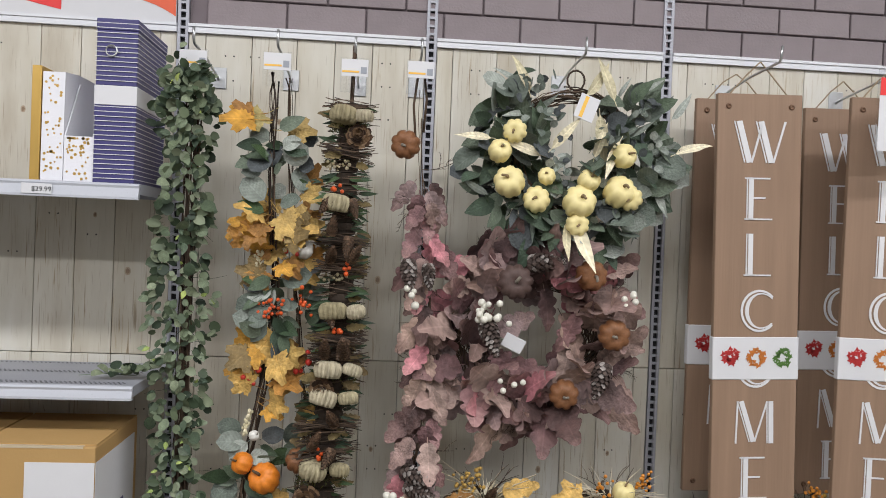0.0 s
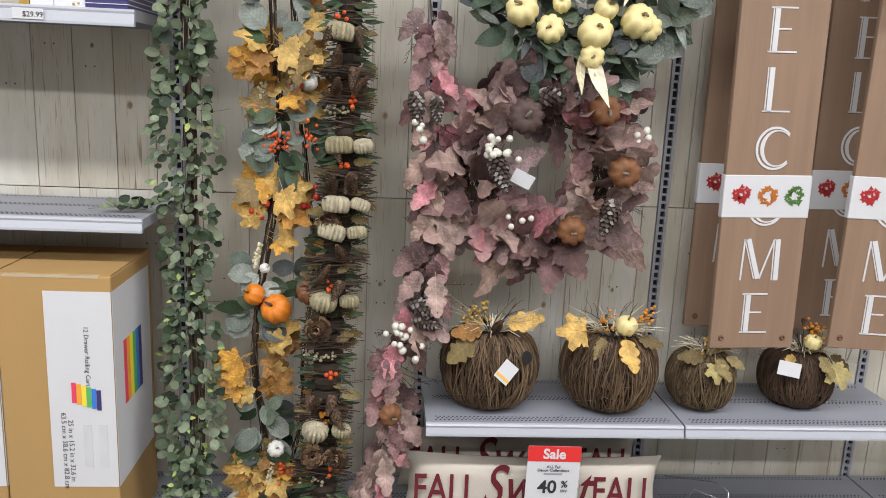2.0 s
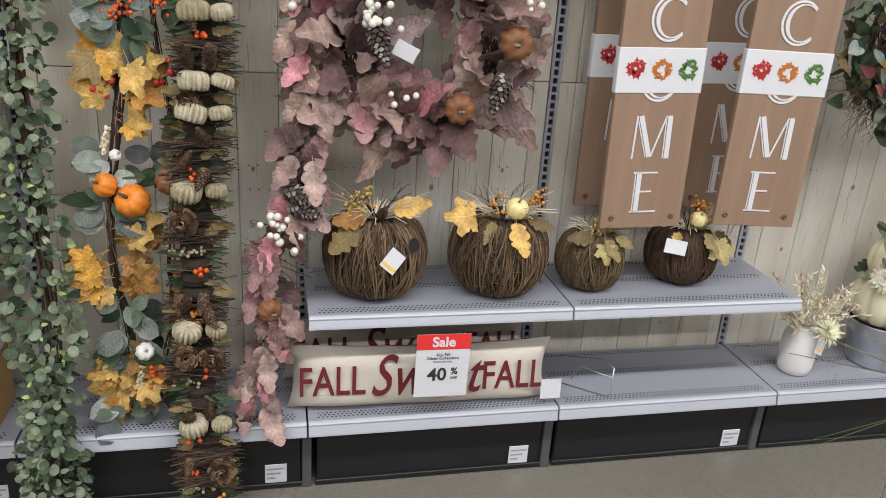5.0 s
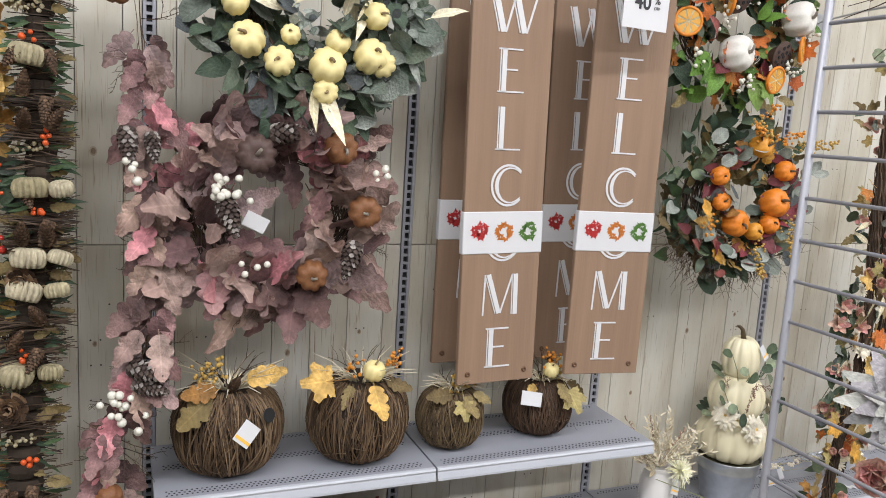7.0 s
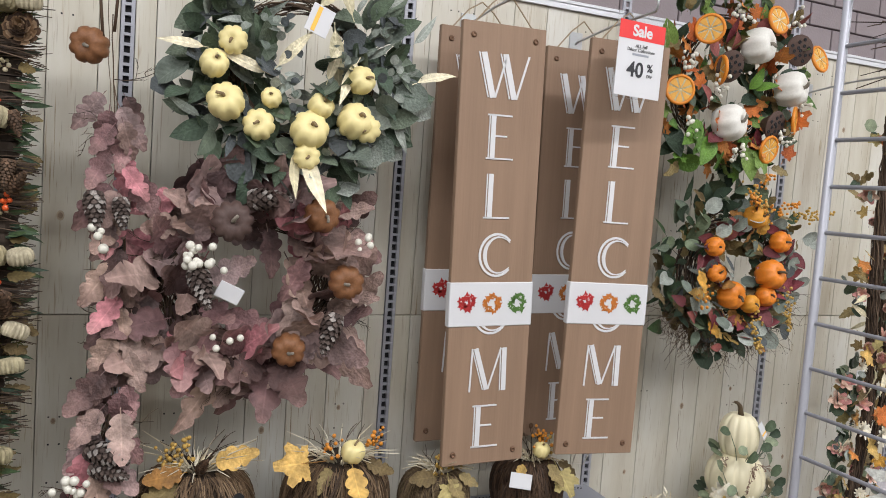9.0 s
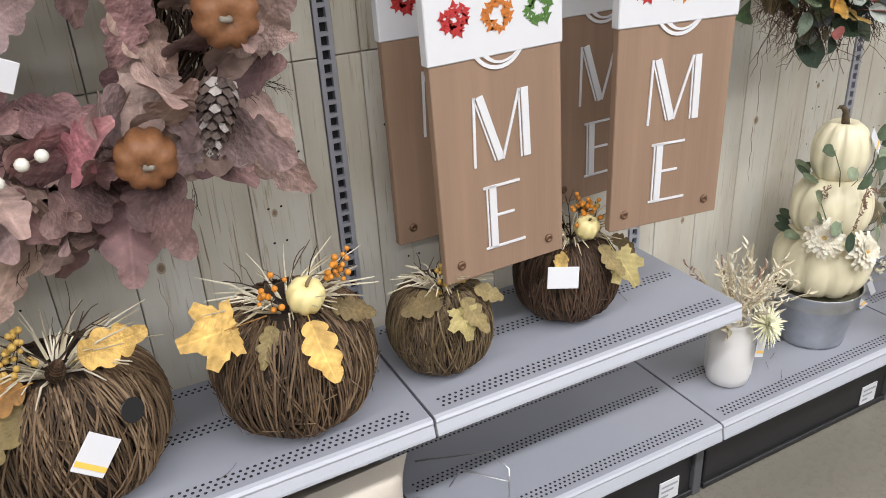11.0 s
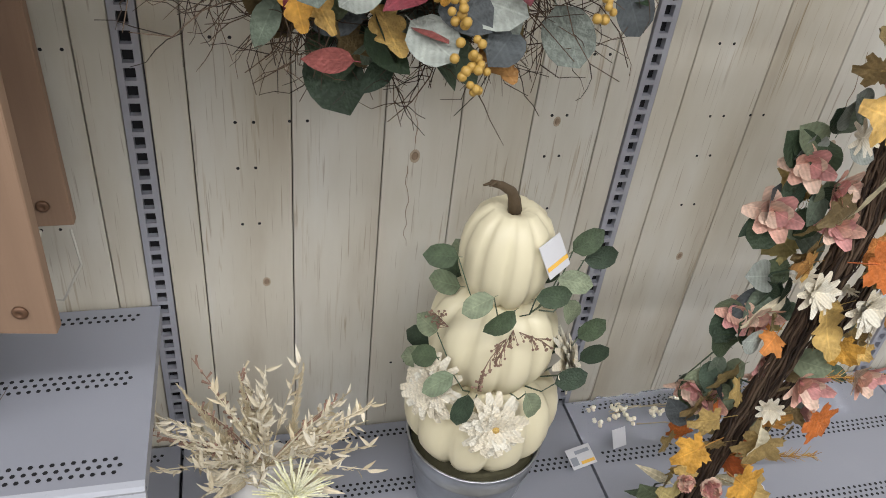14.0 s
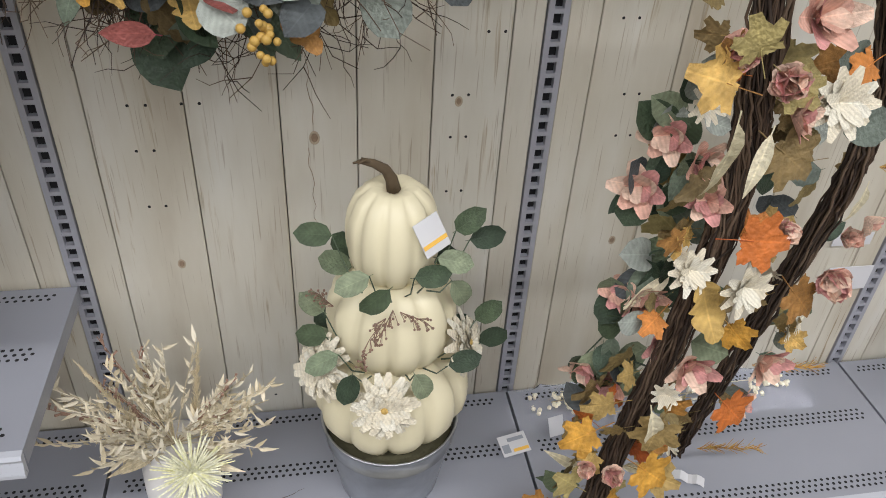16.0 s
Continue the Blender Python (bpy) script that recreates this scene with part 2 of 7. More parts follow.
# ---- building helpers ----
class Geo:
    """Gathers vertices and faces for one mesh."""

    def __init__(self):
        self.v, self.f = [], []

    def box(self, x0, y0, z0, x1, y1, z1):
        i = len(self.v)
        self.v += [(x, y, z) for z in (z0, z1) for y in (y0, y1) for x in (x0, x1)]
        self.f += [tuple(i + j for j in q) for q in ((0, 2, 3, 1), (4, 5, 7, 6), (0, 1, 5, 4), (2, 6, 7, 3), (0, 4, 6, 2), (1, 3, 7, 5))]
        return self

    def slab(self, outline, y0, y1):
        """An outline in x and z, given depth along y."""
        i, k = len(self.v), len(outline)
        self.v += [(x, y0, z) for x, z in outline] + [(x, y1, z) for x, z in outline]
        self.f += [tuple(range(i, i + k)), tuple(range(i + 2 * k - 1, i + k - 1, -1))]
        self.f += [(i + j, i + k + j, i + k + (j + 1) % k, i + (j + 1) % k) for j in range(k)]
        return self

    def tube(self, pts, r0, r1=None, sides=5, cap=True):
        r1 = r0 if r1 is None else r1
        pts = [Vector(p) for p in pts]
        i, k = len(self.v), len(pts)
        side = None
        for j, p in enumerate(pts):
            d = (pts[min(j + 1, k - 1)] - pts[max(j - 1, 0)])
            d = d.normalized() if d.length > 1e-9 else Vector((0, 0, 1))
            a = side if side else d.orthogonal()
            a = (a - d * a.dot(d))
            a = a.normalized() if a.length > 1e-6 else d.orthogonal().normalized()
            side = a
            b, r = d.cross(a), r0 + (r1 - r0) * j / max(1, k - 1)
            self.v += [tuple(p + (a * math.cos(6.2832 * s / sides) + b * math.sin(6.2832 * s / sides)) * r) for s in range(sides)]
        for j in range(k - 1):
            for s in range(sides):
                q, w = i + j * sides, (s + 1) % sides
                self.f.append((q + s, q + w, q + sides + w, q + sides + s))
        if cap:
            self.f += [tuple(i + s for s in range(sides))[::-1], tuple(i + (k - 1) * sides + s for s in range(sides))]
        return self

    def lathe(self, prof, sides=24, rib=None, centre=(0, 0, 0), caps=True):
        """prof: radius and height; rib(angle, share): a factor on the radius."""
        i, k = len(self.v), len(prof)
        for j, (r, z) in enumerate(prof):
            for s in range(sides):
                a = 6.28318 * s / sides
                q = r * (rib(a, j / (k - 1)) if rib else 1)
                self.v.append((centre[0] + q * math.cos(a), centre[1] + q * math.sin(a), centre[2] + z))
        for j in range(k - 1):
            for s in range(sides):
                w = (s + 1) % sides
                self.f.append((i + j * sides + s, i + j * sides + w, i + (j + 1) * sides + w, i + (j + 1) * sides + s))
        if caps and prof[0][0] > 1e-5:
            self.f.append(tuple(i + s for s in range(sides))[::-1])
        if caps and prof[-1][0] > 1e-5:
            self.f.append(tuple(i + (k - 1) * sides + s for s in range(sides)))
        return self

    def add(self, other, m):
        i = len(self.v)
        self.v += [tuple(m @ Vector(p)) for p in other.v]
        self.f += [tuple(i + j for j in q) for q in other.f]
        return self

    def ball(self, c, r, seg=8, rings=5):
        prof = [(r * math.sin(math.pi * j / rings), -r * math.cos(math.pi * j / rings)) for j in range(rings + 1)]
        return self.lathe([(max(a, 1e-6), b) for a, b in prof], seg, None, c)

    def mesh(self, name, material, smooth=False):
        me = bpy.data.meshes.new(name)
        me.from_pydata(self.v, [], self.f)
        me.materials.append(material)
        if smooth:
            me.polygons.foreach_set("use_smooth", [True] * len(me.polygons))
        me.update()
        return me


def put(name, me, parent=None, m=None, label=""):
    ob = new(name, me)
    ob.parent = parent
    if m is not None:
        ob.matrix_basis = m
    return tagged(ob, label)


TINY = {"perforations", "berry_stalk", "twig_bundle", "seed_head", "seed_pods", "moss_tuft", "sprigs", "bare_twigs", "fine_twigs", "leaf_stalks", "raffia_tuft", "gold_dots", "printed_wreath", "seed_sprig", "pampas_plume", "vine_body", "dried_stem", "slots", "seed_cells", "segments"}


def part(name, geo, material, parent, label="", smooth=False, m=None):
    if name in TINY and parent is not None:
        return tagged(put(name, geo.mesh(name, material, smooth), parent, m, label), kind="stuff")
    return put(name, geo.mesh(name, material, smooth), parent, m, label)


def thing(name, at, label, category, group="", kind=""):
    ob = new(name)
    ob.empty_display_size = 0.05
    ob.matrix_basis = at if isinstance(at, Matrix) else pose(*at)
    return tagged(ob, label, category, group, kind)


def bevel_box(x0, y0, z0, x1, y1, z1, b=0.003, seg=1):
    bm = bmesh.new()
    bmesh.ops.create_cube(bm, size=1)
    for v in bm.verts:
        v.co = Vector(((x0 + x1) / 2 + v.co.x * (x1 - x0), (y0 + y1) / 2 + v.co.y * (y1 - y0), (z0 + z1) / 2 + v.co.z * (z1 - z0)))
    bmesh.ops.bevel(bm, geom=bm.edges[:], offset=b, segments=seg, affect="EDGES", profile=0.5)
    g = Geo()
    g.v = [tuple(v.co) for v in bm.verts]
    g.f = [tuple(v.index for v in f.verts) for f in bm.faces]
    bm.free()
    return g


def lettering(body, size, material, parent, m, name="lettering", extrude=0.0004, shear=0.0, align="CENTER", bold=0.0):
    cu = bpy.data.curves.new("text", "FONT")
    cu.body, cu.size, cu.extrude, cu.shear, cu.align_x, cu.offset = body, size, extrude, shear, align, bold
    cu.resolution_u = 4
    tmp = new("text", cu)
    me = bpy.data.meshes.new_from_object(tmp.evaluated_get(bpy.context.evaluated_depsgraph_get()))
    bpy.data.objects.remove(tmp)
    me.materials.clear()
    me.materials.append(material)
    return put(name, me, parent, m)


def rnd(seed):
    return random.Random(seed)


# ---- setting ----
XL, XR, YS, TOP = -5.0, 8.0, -5.0, 3.9
floor = tagged(part("floor", Geo().box(XL, YS, -0.1, XR, 2.7, 0), CONCRETE, None), "polished olive-grey concrete shop floor", "floor", kind="structure")
ceiling = tagged(part("ceiling", Geo().box(XL, YS, TOP, XR, 2.7, TOP + 0.1), CEIL, None), "grey painted shop ceiling", "ceiling", kind="structure")
wall_north = tagged(part("wall_north", Geo().box(XL, 2.56, 0, XR, 2.7, TOP), PAINT, None), "plank-clad shop wall with a brick header", "wall", kind="structure")
# unseen walls added to close the room; their grey limits the bounced light
tagged(part("wall_south", Geo().box(XL, YS - 0.1, 0, XR, YS, TOP), PAINT, None), "unseen plain wall added to close the room", "wall", kind="structure")
tagged(part("wall_west", Geo().box(XL - 0.1, YS, 0, XL, 2.7, TOP), PAINT, None), "unseen plain wall added to close the room", "wall", kind="structure")
tagged(part("wall_east", Geo().box(XR, YS, 0, XR + 0.1, 2.7, TOP), PAINT, None), "unseen plain wall added to close the room", "wall", kind="structure")

TRIM_Z = 2.188
for k in range(-4, 7):
    x = std_x(k)
    g = Geo()
    g.box(x - 0.0165, 2.516, 0.0, x - 0.0075, 2.534, 2.75).box(x + 0.0075, 2.516, 0.0, x + 0.0165, 2.534, 2.75).box(x - 0.0165, 2.53, 0.0, x + 0.0165, 2.558, 2.75)
    z = 0.02
    while z < 2.74:
        g.box(x - 0.0077, 2.5165, z - 0.004, x + 0.0077, 2.5315, z + 0.0035)
        z += 0.0254
    st = tagged(part("upright", g, RAIL, None), "grey slotted steel shelving upright on the wall", "shelf upright", "wall uprights", "structure")
    part("slots", Geo().box(x - 0.0075, 2.5275, 0.0, x + 0.0075, 2.5295, 2.74), SLOT, st)
    if k < 6:
        tr = Geo().box(x + 0.0175, 2.509, TRIM_Z, x + BAY - 0.0175, 2.54, TRIM_Z + 0.009).box(x + 0.0175, 2.513, TRIM_Z + 0.009, x + BAY - 0.0175, 2.54, TRIM_Z + 0.019).box(x + 0.0175, 2.509, TRIM_Z + 0.019, x + BAY - 0.0175, 2.54, TRIM_Z + 0.028)
        tagged(part("trim", tr, WHITE_TRIM, None), "pale grey metal rail between plank panel and header", "trim", "panel rails", "structure")


# ---- shelves ----
def holes(rows, x0, x1, z, pitch=0.0125):
    g = Geo()
    for r, y in enumerate(rows):
        x = x0 + (pitch / 2 if r % 2 else 0)
        while x < x1:
            g.f.append(tuple(len(g.v) + s for s in range(6)))
            g.v += [(x + 0.0033 * math.cos(1.0472 * s), y + 0.0033 * math.sin(1.0472 * s), z) for s in range(6)]
            x += pitch
    return g


def shelf(k, top, y_front, lip, label, y_back=2.508):
    x0, x1 = std_x(k) + 0.003, std_x(k + 1) - 0.003
    t = thing("shelf", (x0, y_front, top), label, "shelf", "steel wall shelves")
    w, d = x1 - x0, y_back - y_front
    tray = Geo()
    tray.slab([(0, 0), (w, 0), (w, -0.004), (0, -0.004)], 0.012, d)
    tray.box(0, 0.014, -0.028, 0.003, d, -0.004).box(w - 0.003, 0.014, -0.028, w, d, -0.004).box(0.004, d - 0.003, -0.028, w - 0.004, d, -0.0045)
    part("tray", tray, STEEL, t)
    lg = Geo()
    prof = [(0.013, 0.0005), (0.004, -0.001), (0.0, -0.006), (0.002, -0.012), (-0.004, -lip + 0.006), (-0.004, -lip), (0.008, -lip), (0.010, -0.012)]
    n = len(prof)
    lg.v = [(x, y, z) for x in (0.0, w) for y, z in prof]
    lg.f = [tuple(range(n)), tuple(range(2 * n - 1, n - 1, -1))] + [(j, n + j, n + (j + 1) % n, (j + 1) % n) for j in range(n)]
    part("lip", lg, LIP, t, "pale grey price-rail lip")
    part("perforations", holes((0.03, 0.041, 0.052), 0.03, w - 0.03, 0.0006), SLOT, t)
    part("perforations", holes((0.185, 0.196, 0.207), 0.03, w - 0.03, 0.0006), SLOT, t)
    part("perforations", holes((d - 0.03, d - 0.02), 0.03, w - 0.03, 0.0006), SLOT, t)
    return t


for k in range(-4, 6):
    shelf(k, DECK, DECK_Y, 0.043, "grey perforated steel base shelf along the wall")
for k in (0, 1):
    shelf(k, MID, MID_Y, 0.036, "grey perforated steel shelf holding twig pumpkins")
for k in (-2, -3):
    shelf(k, 1.70, 2.15, 0.042, "grey steel shelf holding files and photo boxes")
    shelf(k, 1.172, 2.15, 0.036, "nearly empty grey steel shelf with a fallen sprig")

for k in range(-4, 6):
    x0, x1 = std_x(k), std_x(k + 1)
    b = thing("storage_drawer", (x0 + 0.03, 2.235, 0), "black plastic storage drawer under the base shelf", "drawer", "drawers under the base shelf")
    w = x1 - x0 - 0.045
    part("body", bevel_box(0, 0, 0.004, w, 0.27, 0.216, 0.006, 2), BLACK, b)
    part("base_rim", bevel_box(-0.004, -0.008, 0.002, w + 0.004, 0.004, 0.02, 0.002), BLACK, b)
    part("price_label", bevel_box(w - 0.108, -0.0045, 0.022, w - 0.044, -0.001, 0.086, 0.0008), PAPER, b, "white price label")
    for j in range(3):
        part("print_bar", Geo().box(w - 0.102, -0.0053, 0.068 - 0.016 * j, w - 0.102 + (0.052, 0.04, 0.024)[j], -0.0047, 0.074 - 0.016 * j), GREY_INK, b)
    tagged(part("shelf_post", bevel_box(x0 - 0.014, 2.225, 0, x0 + 0.014, 2.26, 0.222, 0.002), mat("post_grey", (0.08, 0.08, 0.085), 0.5), None), "dark grey steel foot post under the shelf", "shelf post", "shelf foot posts", "structure")


# ---- cartons and files on the left shelves ----
def carton(x, label):
    c = thing("carton", (x, 2.06, DECK + 0.001), label, "cardboard box", "rolling cart cartons")
    w, d, h = 0.286, 0.335, 0.772
    part("body", bevel_box(0, 0, 0, w, d, h, 0.004, 2), CARD, c)
    part("flap_left", Geo().box(0.002, 0.012, h + 0.0005, w - 0.002, d / 2 - 0.003, h + 0.004), CARD, c)
    part("flap_right", Geo().box(0.002, d / 2 + 0.003, h + 0.0005, w - 0.002, d - 0.002, h + 0.004), CARD, c)
    part("packing_tape", Geo().box(0.02, -0.001, h - 0.004, w - 0.03, 0.012, h + 0.0015), mat("tape", (0.5, 0.42, 0.3), 0.2), c, "strip of worn packing tape")
    lb = part("front_label", Geo().box(0.118, -0.0015, 0.193, w - 0.001, -0.0004, 0.733), PAPER, c, "white printed label")
    part("side_label", Geo().box(w + 0.0004, 0.002, 0.193, w + 0.0015, d - 0.03, 0.733), PAPER, c, "white printed label")
    # rolling cart picture: six bright drawer columns
    for j, col in enumerate(((0.75, 0.06, 0.12), (0.85, 0.35, 0.04), (0.85, 0.7, 0.05), (0.1, 0.45, 0.12), (0.05, 0.2, 0.6), (0.05, 0.04, 0.16))):
        m = mat("drawer_print", col, 0.5, 0, 0.05, bump=0)
        part("picture_bar", Geo().box(0.176 + j * 0.0125, -0.0025, 0.412 + 0.004 * (5 - j), 0.1875 + j * 0.0125, -0.0017, 0.468 + 0.004 * (5 - j)), m, c)
        part("picture_bar", Geo().box(w + 0.0017, 0.07 + j * 0.025, 0.40, w + 0.0025, 0.093 + j * 0.025, 0.58), m, c)
    for body, s, x, z in (("12 Drawer Rolling Cart", 0.017, 0.214, 0.56), ("25 in x 15.2 in x 32.6 in", 0.0185, 0.163, 0.296), ("63.5 cm x 38.6 cm x 82.8 cm", 0.0185, 0.146, 0.296)):
        lettering(body, s, INK, c, pose(x, -0.0018, z, 90, 90, 0))
    for j in range(2):
        part("text_block", Geo().box(0.2 + j * 0.04, -0.0024, 0.25, 0.222 + j * 0.04, -0.0017, 0.37), mat("faint_print", (0.6, 0.61, 0.62), 0.6, bump=0), c)
    return c


carton(-0.966, "brown kraft carton with a white printed cart label")
carton(-1.256, "brown kraft carton with a white printed cart label")
carton(-1.546, "brown kraft carton with a white printed cart label")


def magazine_file(x, w, h, low, seed, label, yaw=0):
    f = thing("magazine_file", pose(x, 2.19, 1.70, 0, 0, yaw), label, "magazine file", "files on the shelf")
    d = 0.25
    g = Geo()
    side = [(0, 0), (d, 0), (d, h), (0.09, h), (0, low)]
    for x0 in (0, w - 0.003):
        i = len(g.v)
        g.v += [(x0, y, z) for y, z in side] + [(x0 + 0.003, y, z) for y, z in side]
        g.f += [tuple(i + j for j in range(5)), tuple(i + 9 - j for j in range(5))] + [(i + j, i + 5 + j, i + 5 + (j + 1) % 5, i + (j + 1) % 5) for j in range(5)]
    g.box(0.003, 0, 0, w - 0.003, 0.003, low).box(0.003, d - 0.003, 0, w - 0.003, d, h).box(0.003, 0.003, 0, w - 0.003, d - 0.003, 0.003)
    part("body", g, mat("file_card", (0.74, 0.74, 0.78), 0.5, 0, 0.04), f)
    r, dots = rnd(seed), Geo()
    for _ in range(46):
        px, pz, s = r.uniform(0.006, w - 0.006), low * (1 - r.random() ** 1.6) if seed % 2 else r.uniform(0.01, low - 0.008), r.uniform(0.0025, 0.0045)
        i = len(dots.v)
        dots.v += [(px + s * math.cos(1.0472 * a), -0.0006, max(0.008, min(low - 0.006, pz)) + s * math.sin(1.0472 * a)) for a in range(6)]
        dots.f.append(tuple(i + a for a in range(6)))
    part("gold_dots", dots, GOLD, f, "gold foil dots")
    return f


gf = thing("gold_file", (-0.917, 2.19, 1.70), "slim gold-edged white file standing on the shelf", "magazine file", "files on the shelf")
part("body", bevel_box(0, 0, 0, 0.024, 0.24, 0.30, 0.001), GOLD, gf)
magazine_file(-0.889, 0.056, 0.295, 0.285, 4, "white magazine file with gold foil dots")
magazine_file(-0.831, 0.075, 0.27, 0.12, 7, "white open magazine file with gold confetti dots")


def striped_box(z, h, x, dx):
    b = thing("photo_box", (x, 2.185, z), "navy photo box with thin white stripes", "photo box", "stacked photo boxes")
    part("body", bevel_box(0, 0, 0, 0.105, 0.27, h - 0.03, 0.002), NAVY, b)
    part("lid", bevel_box(-0.0015, -0.0015, h - 0.03, 0.1065, 0.2715, h, 0.002), NAVY, b)
    zz = 0.012
    while zz < h - 0.005:
        part("stripe", Geo().box(-0.0017, -0.0024, zz, 0.1072, 0.27, zz + 0.0018), PAPER, b)
        zz += 0.0125
    return b


sb = striped_box(1.70, 0.205, -0.755, 0)
sb2 = striped_box(1.956, 0.175, -0.755, 0)
pb = thing("paper_sleeve", (-0.757, 2.183, 1.905), "plain white paper sleeve between striped boxes", "paper sleeve")
part("sleeve", bevel_box(0, 0, 0, 0.109, 0.274, 0.051, 0.001), PAPER, pb)
pull = Geo().tube([(0.04 + 0.014 * math.cos(a / 3), -0.006, 0.09 + 0.014 * math.sin(a / 3)) for a in range(20)], 0.002, sides=5)
part("ring_pull", pull, WIRE, sb2, "round metal ring pull")


# ---- welcome signs ----
def stroke(g, x0, z0, x1, z1, w):
    d = Vector((x1 - x0, z1 - z0))
    n = Vector((-d.y, d.x)).normalized() * (w / 2)
    g.slab([(x0 + n.x, z0 + n.y), (x0 - n.x, z0 - n.y), (x1 - n.x, z1 - n.y), (x1 + n.x, z1 + n.y)], -0.0022, 0)


def thick(g, x0, z0, x1, z1, side=-1):
    stroke(g, x0, z0, x1, z1, 0.105)
    o = side * 0.088
    stroke(g, x0 + o, z0, x1 + o, z1, 0.022)


def bowl(g, cx, a0, a1, n=22):
    for ring, (ro, ri, sh) in enumerate(((0.5, 0.455, 0.0), (0.425, 0.41, 0.035))):
        pts = []
        for j in range(n + 1):
            a = a0 + (a1 - a0) * j / n
            wide = 0.5 - 0.5 * math.cos(a)
            out = Vector((cx + sh + ro * 0.84 * math.cos(a), 0.5 + ro * math.sin(a)))
            k = ri - (0.0 if ring else 0.012) * wide if ring == 0 else ri - 0.085 * wide
            inn = Vector((cx + sh + k * 0.84 * math.cos(a), 0.5 + (k if ring == 0 else k + 0.05 * wide) * math.sin(a)))
            pts.append((out, inn))
        for (o0, i0), (o1, i1) in zip(pts, pts[1:]):
            g.slab([tuple(o0), tuple(i0), tuple(i1), tuple(o1)], -0.0022, 0)


def letter(ch):
    g = Geo()
    if ch == "E":
        thick(g, 0.14, 0, 0.14, 1)
        for z, w in ((0.98, 0.56), (0.52, 0.46), (0.02, 0.62)):
            stroke(g, 0.0 if z != 0.52 else 0.19, z, w, z, 0.036)
    elif ch == "L":
        thick(g, 0.14, 0, 0.14, 1)
        stroke(g, 0.0, 0.02, 0.60, 0.02, 0.036)
    elif ch == "M":
        stroke(g, 0.03, 0, 0.06, 1, 0.036)
        thick(g, 0.14, 1, 0.42, 0.04)
        stroke(g, 0.45, 0.04, 0.72, 1, 0.036)
        thick(g, 0.80, 1, 0.82, 0)
    elif ch == "W":
        thick(g, 0.10, 1, 0.30, 0.03)
        stroke(g, 0.34, 0.03, 0.52, 0.92, 0.036)
        thick(g, 0.50, 1, 0.70, 0.03)
        stroke(g, 0.74, 0.03, 0.95, 1, 0.036)
    elif ch == "C":
        bowl(g, 0.44, 0.75, 5.53)
    else:
        bowl(g, 0.44, 0, 6.2832, 30)
    w = max(p[0] for p in g.v)
    g.v = [(x - w / 2, y, z - 0.5) for x, y, z in g.v]
    return g


LETTERS = {c: letter(c).mesh("letter", SIGN_WHITE) for c in "WELCOM"}
SW, SH, ST = 0.252, 1.215, 0.018
FELT = {c: mat("felt_" + c, v, 0.9, 0, 0.35, 60, 0.4, 200) for c, v in (("red", (0.42, 0.03, 0.03)), ("orange", (0.5, 0.16, 0.03)), ("green", (0.08, 0.17, 0.04)), ("cream", (0.6, 0.5, 0.32)))}


def little_wreath(parent, x, z, colour, seed):
    r, g = rnd(seed), Geo()
    for j in range(46):
        a, rr = 6.2832 * j / 46 + r.uniform(-0.1, 0.1), r.uniform(0.013 if colour != "red" else 0.006, 0.027)
        cx, cz, s, t = x + rr * math.cos(a), z + rr * math.sin(a), r.uniform(0.004, 0.007), r.random() * 6
        i = len(g.v)
        g.v += [(cx + s * (1.4 if b % 2 else 0.6) * math.cos(t + 1.0472 * b), -0.0035 - 0.0004 * (j % 3), cz + s * (1.4 if b % 2 else 0.6) * math.sin(t + 1.0472 * b)) for b in range(6)]
        g.f.append(tuple(i + b for b in range(6)))
    part("printed_wreath", g, FELT[colour], parent, colour + " printed wreath")


def welcome_sign(x, y, z, label, roll=0.0, yaw=0.0):
    s = thing("welcome_sign", pose(x, y, z, 0, roll, yaw), label, "sign", "hanging welcome signs")
    part("board", bevel_box(0, 0, 0, SW, ST, SH, 0.0015), SIGN_WOOD, s)
    for i, c in enumerate("WELCOME"):
        put("letter", LETTERS[c], s, Matrix.LocRotScale((SW / 2, -0.0004, SH - 0.1395 - 0.1612 * i), None, (0.162 if c == "W" else 0.134, 1, 0.122)))
    for sx in (0.032, SW - 0.032):
        for sz in (0.032, SH - 0.036):
            g = Geo().lathe([(0.0085, 0), (0.0085, 0.002), (0.006, 0.0042), (0.0035, 0.0042), (0.003, 0.003), (0.0, 0.003)], 14)
            part("screw", g, BRONZE, s, "bronze screw head", True, pose(sx, 0, sz, 90, 0, 0))
    band = part("paper_band", bevel_box(-0.003, -0.003, 0.393, SW + 0.003, ST + 0.003, 0.516, 0.002), PAPER, s, "white paper band")
    for j, c in enumerate(("red", "orange", "green")):
        little_wreath(s, 0.050 + 0.078 * j, 0.457, c, j)
    return s


SIGNS = ((0.980, 2.230, 0.823, -1.5, 0), (1.344, 2.230, 0.833, 0.3, -7.0), (0.966, 2.40, 0.839, -0.4, 0), (1.332, 2.41, 0.830, -0.9, 0))
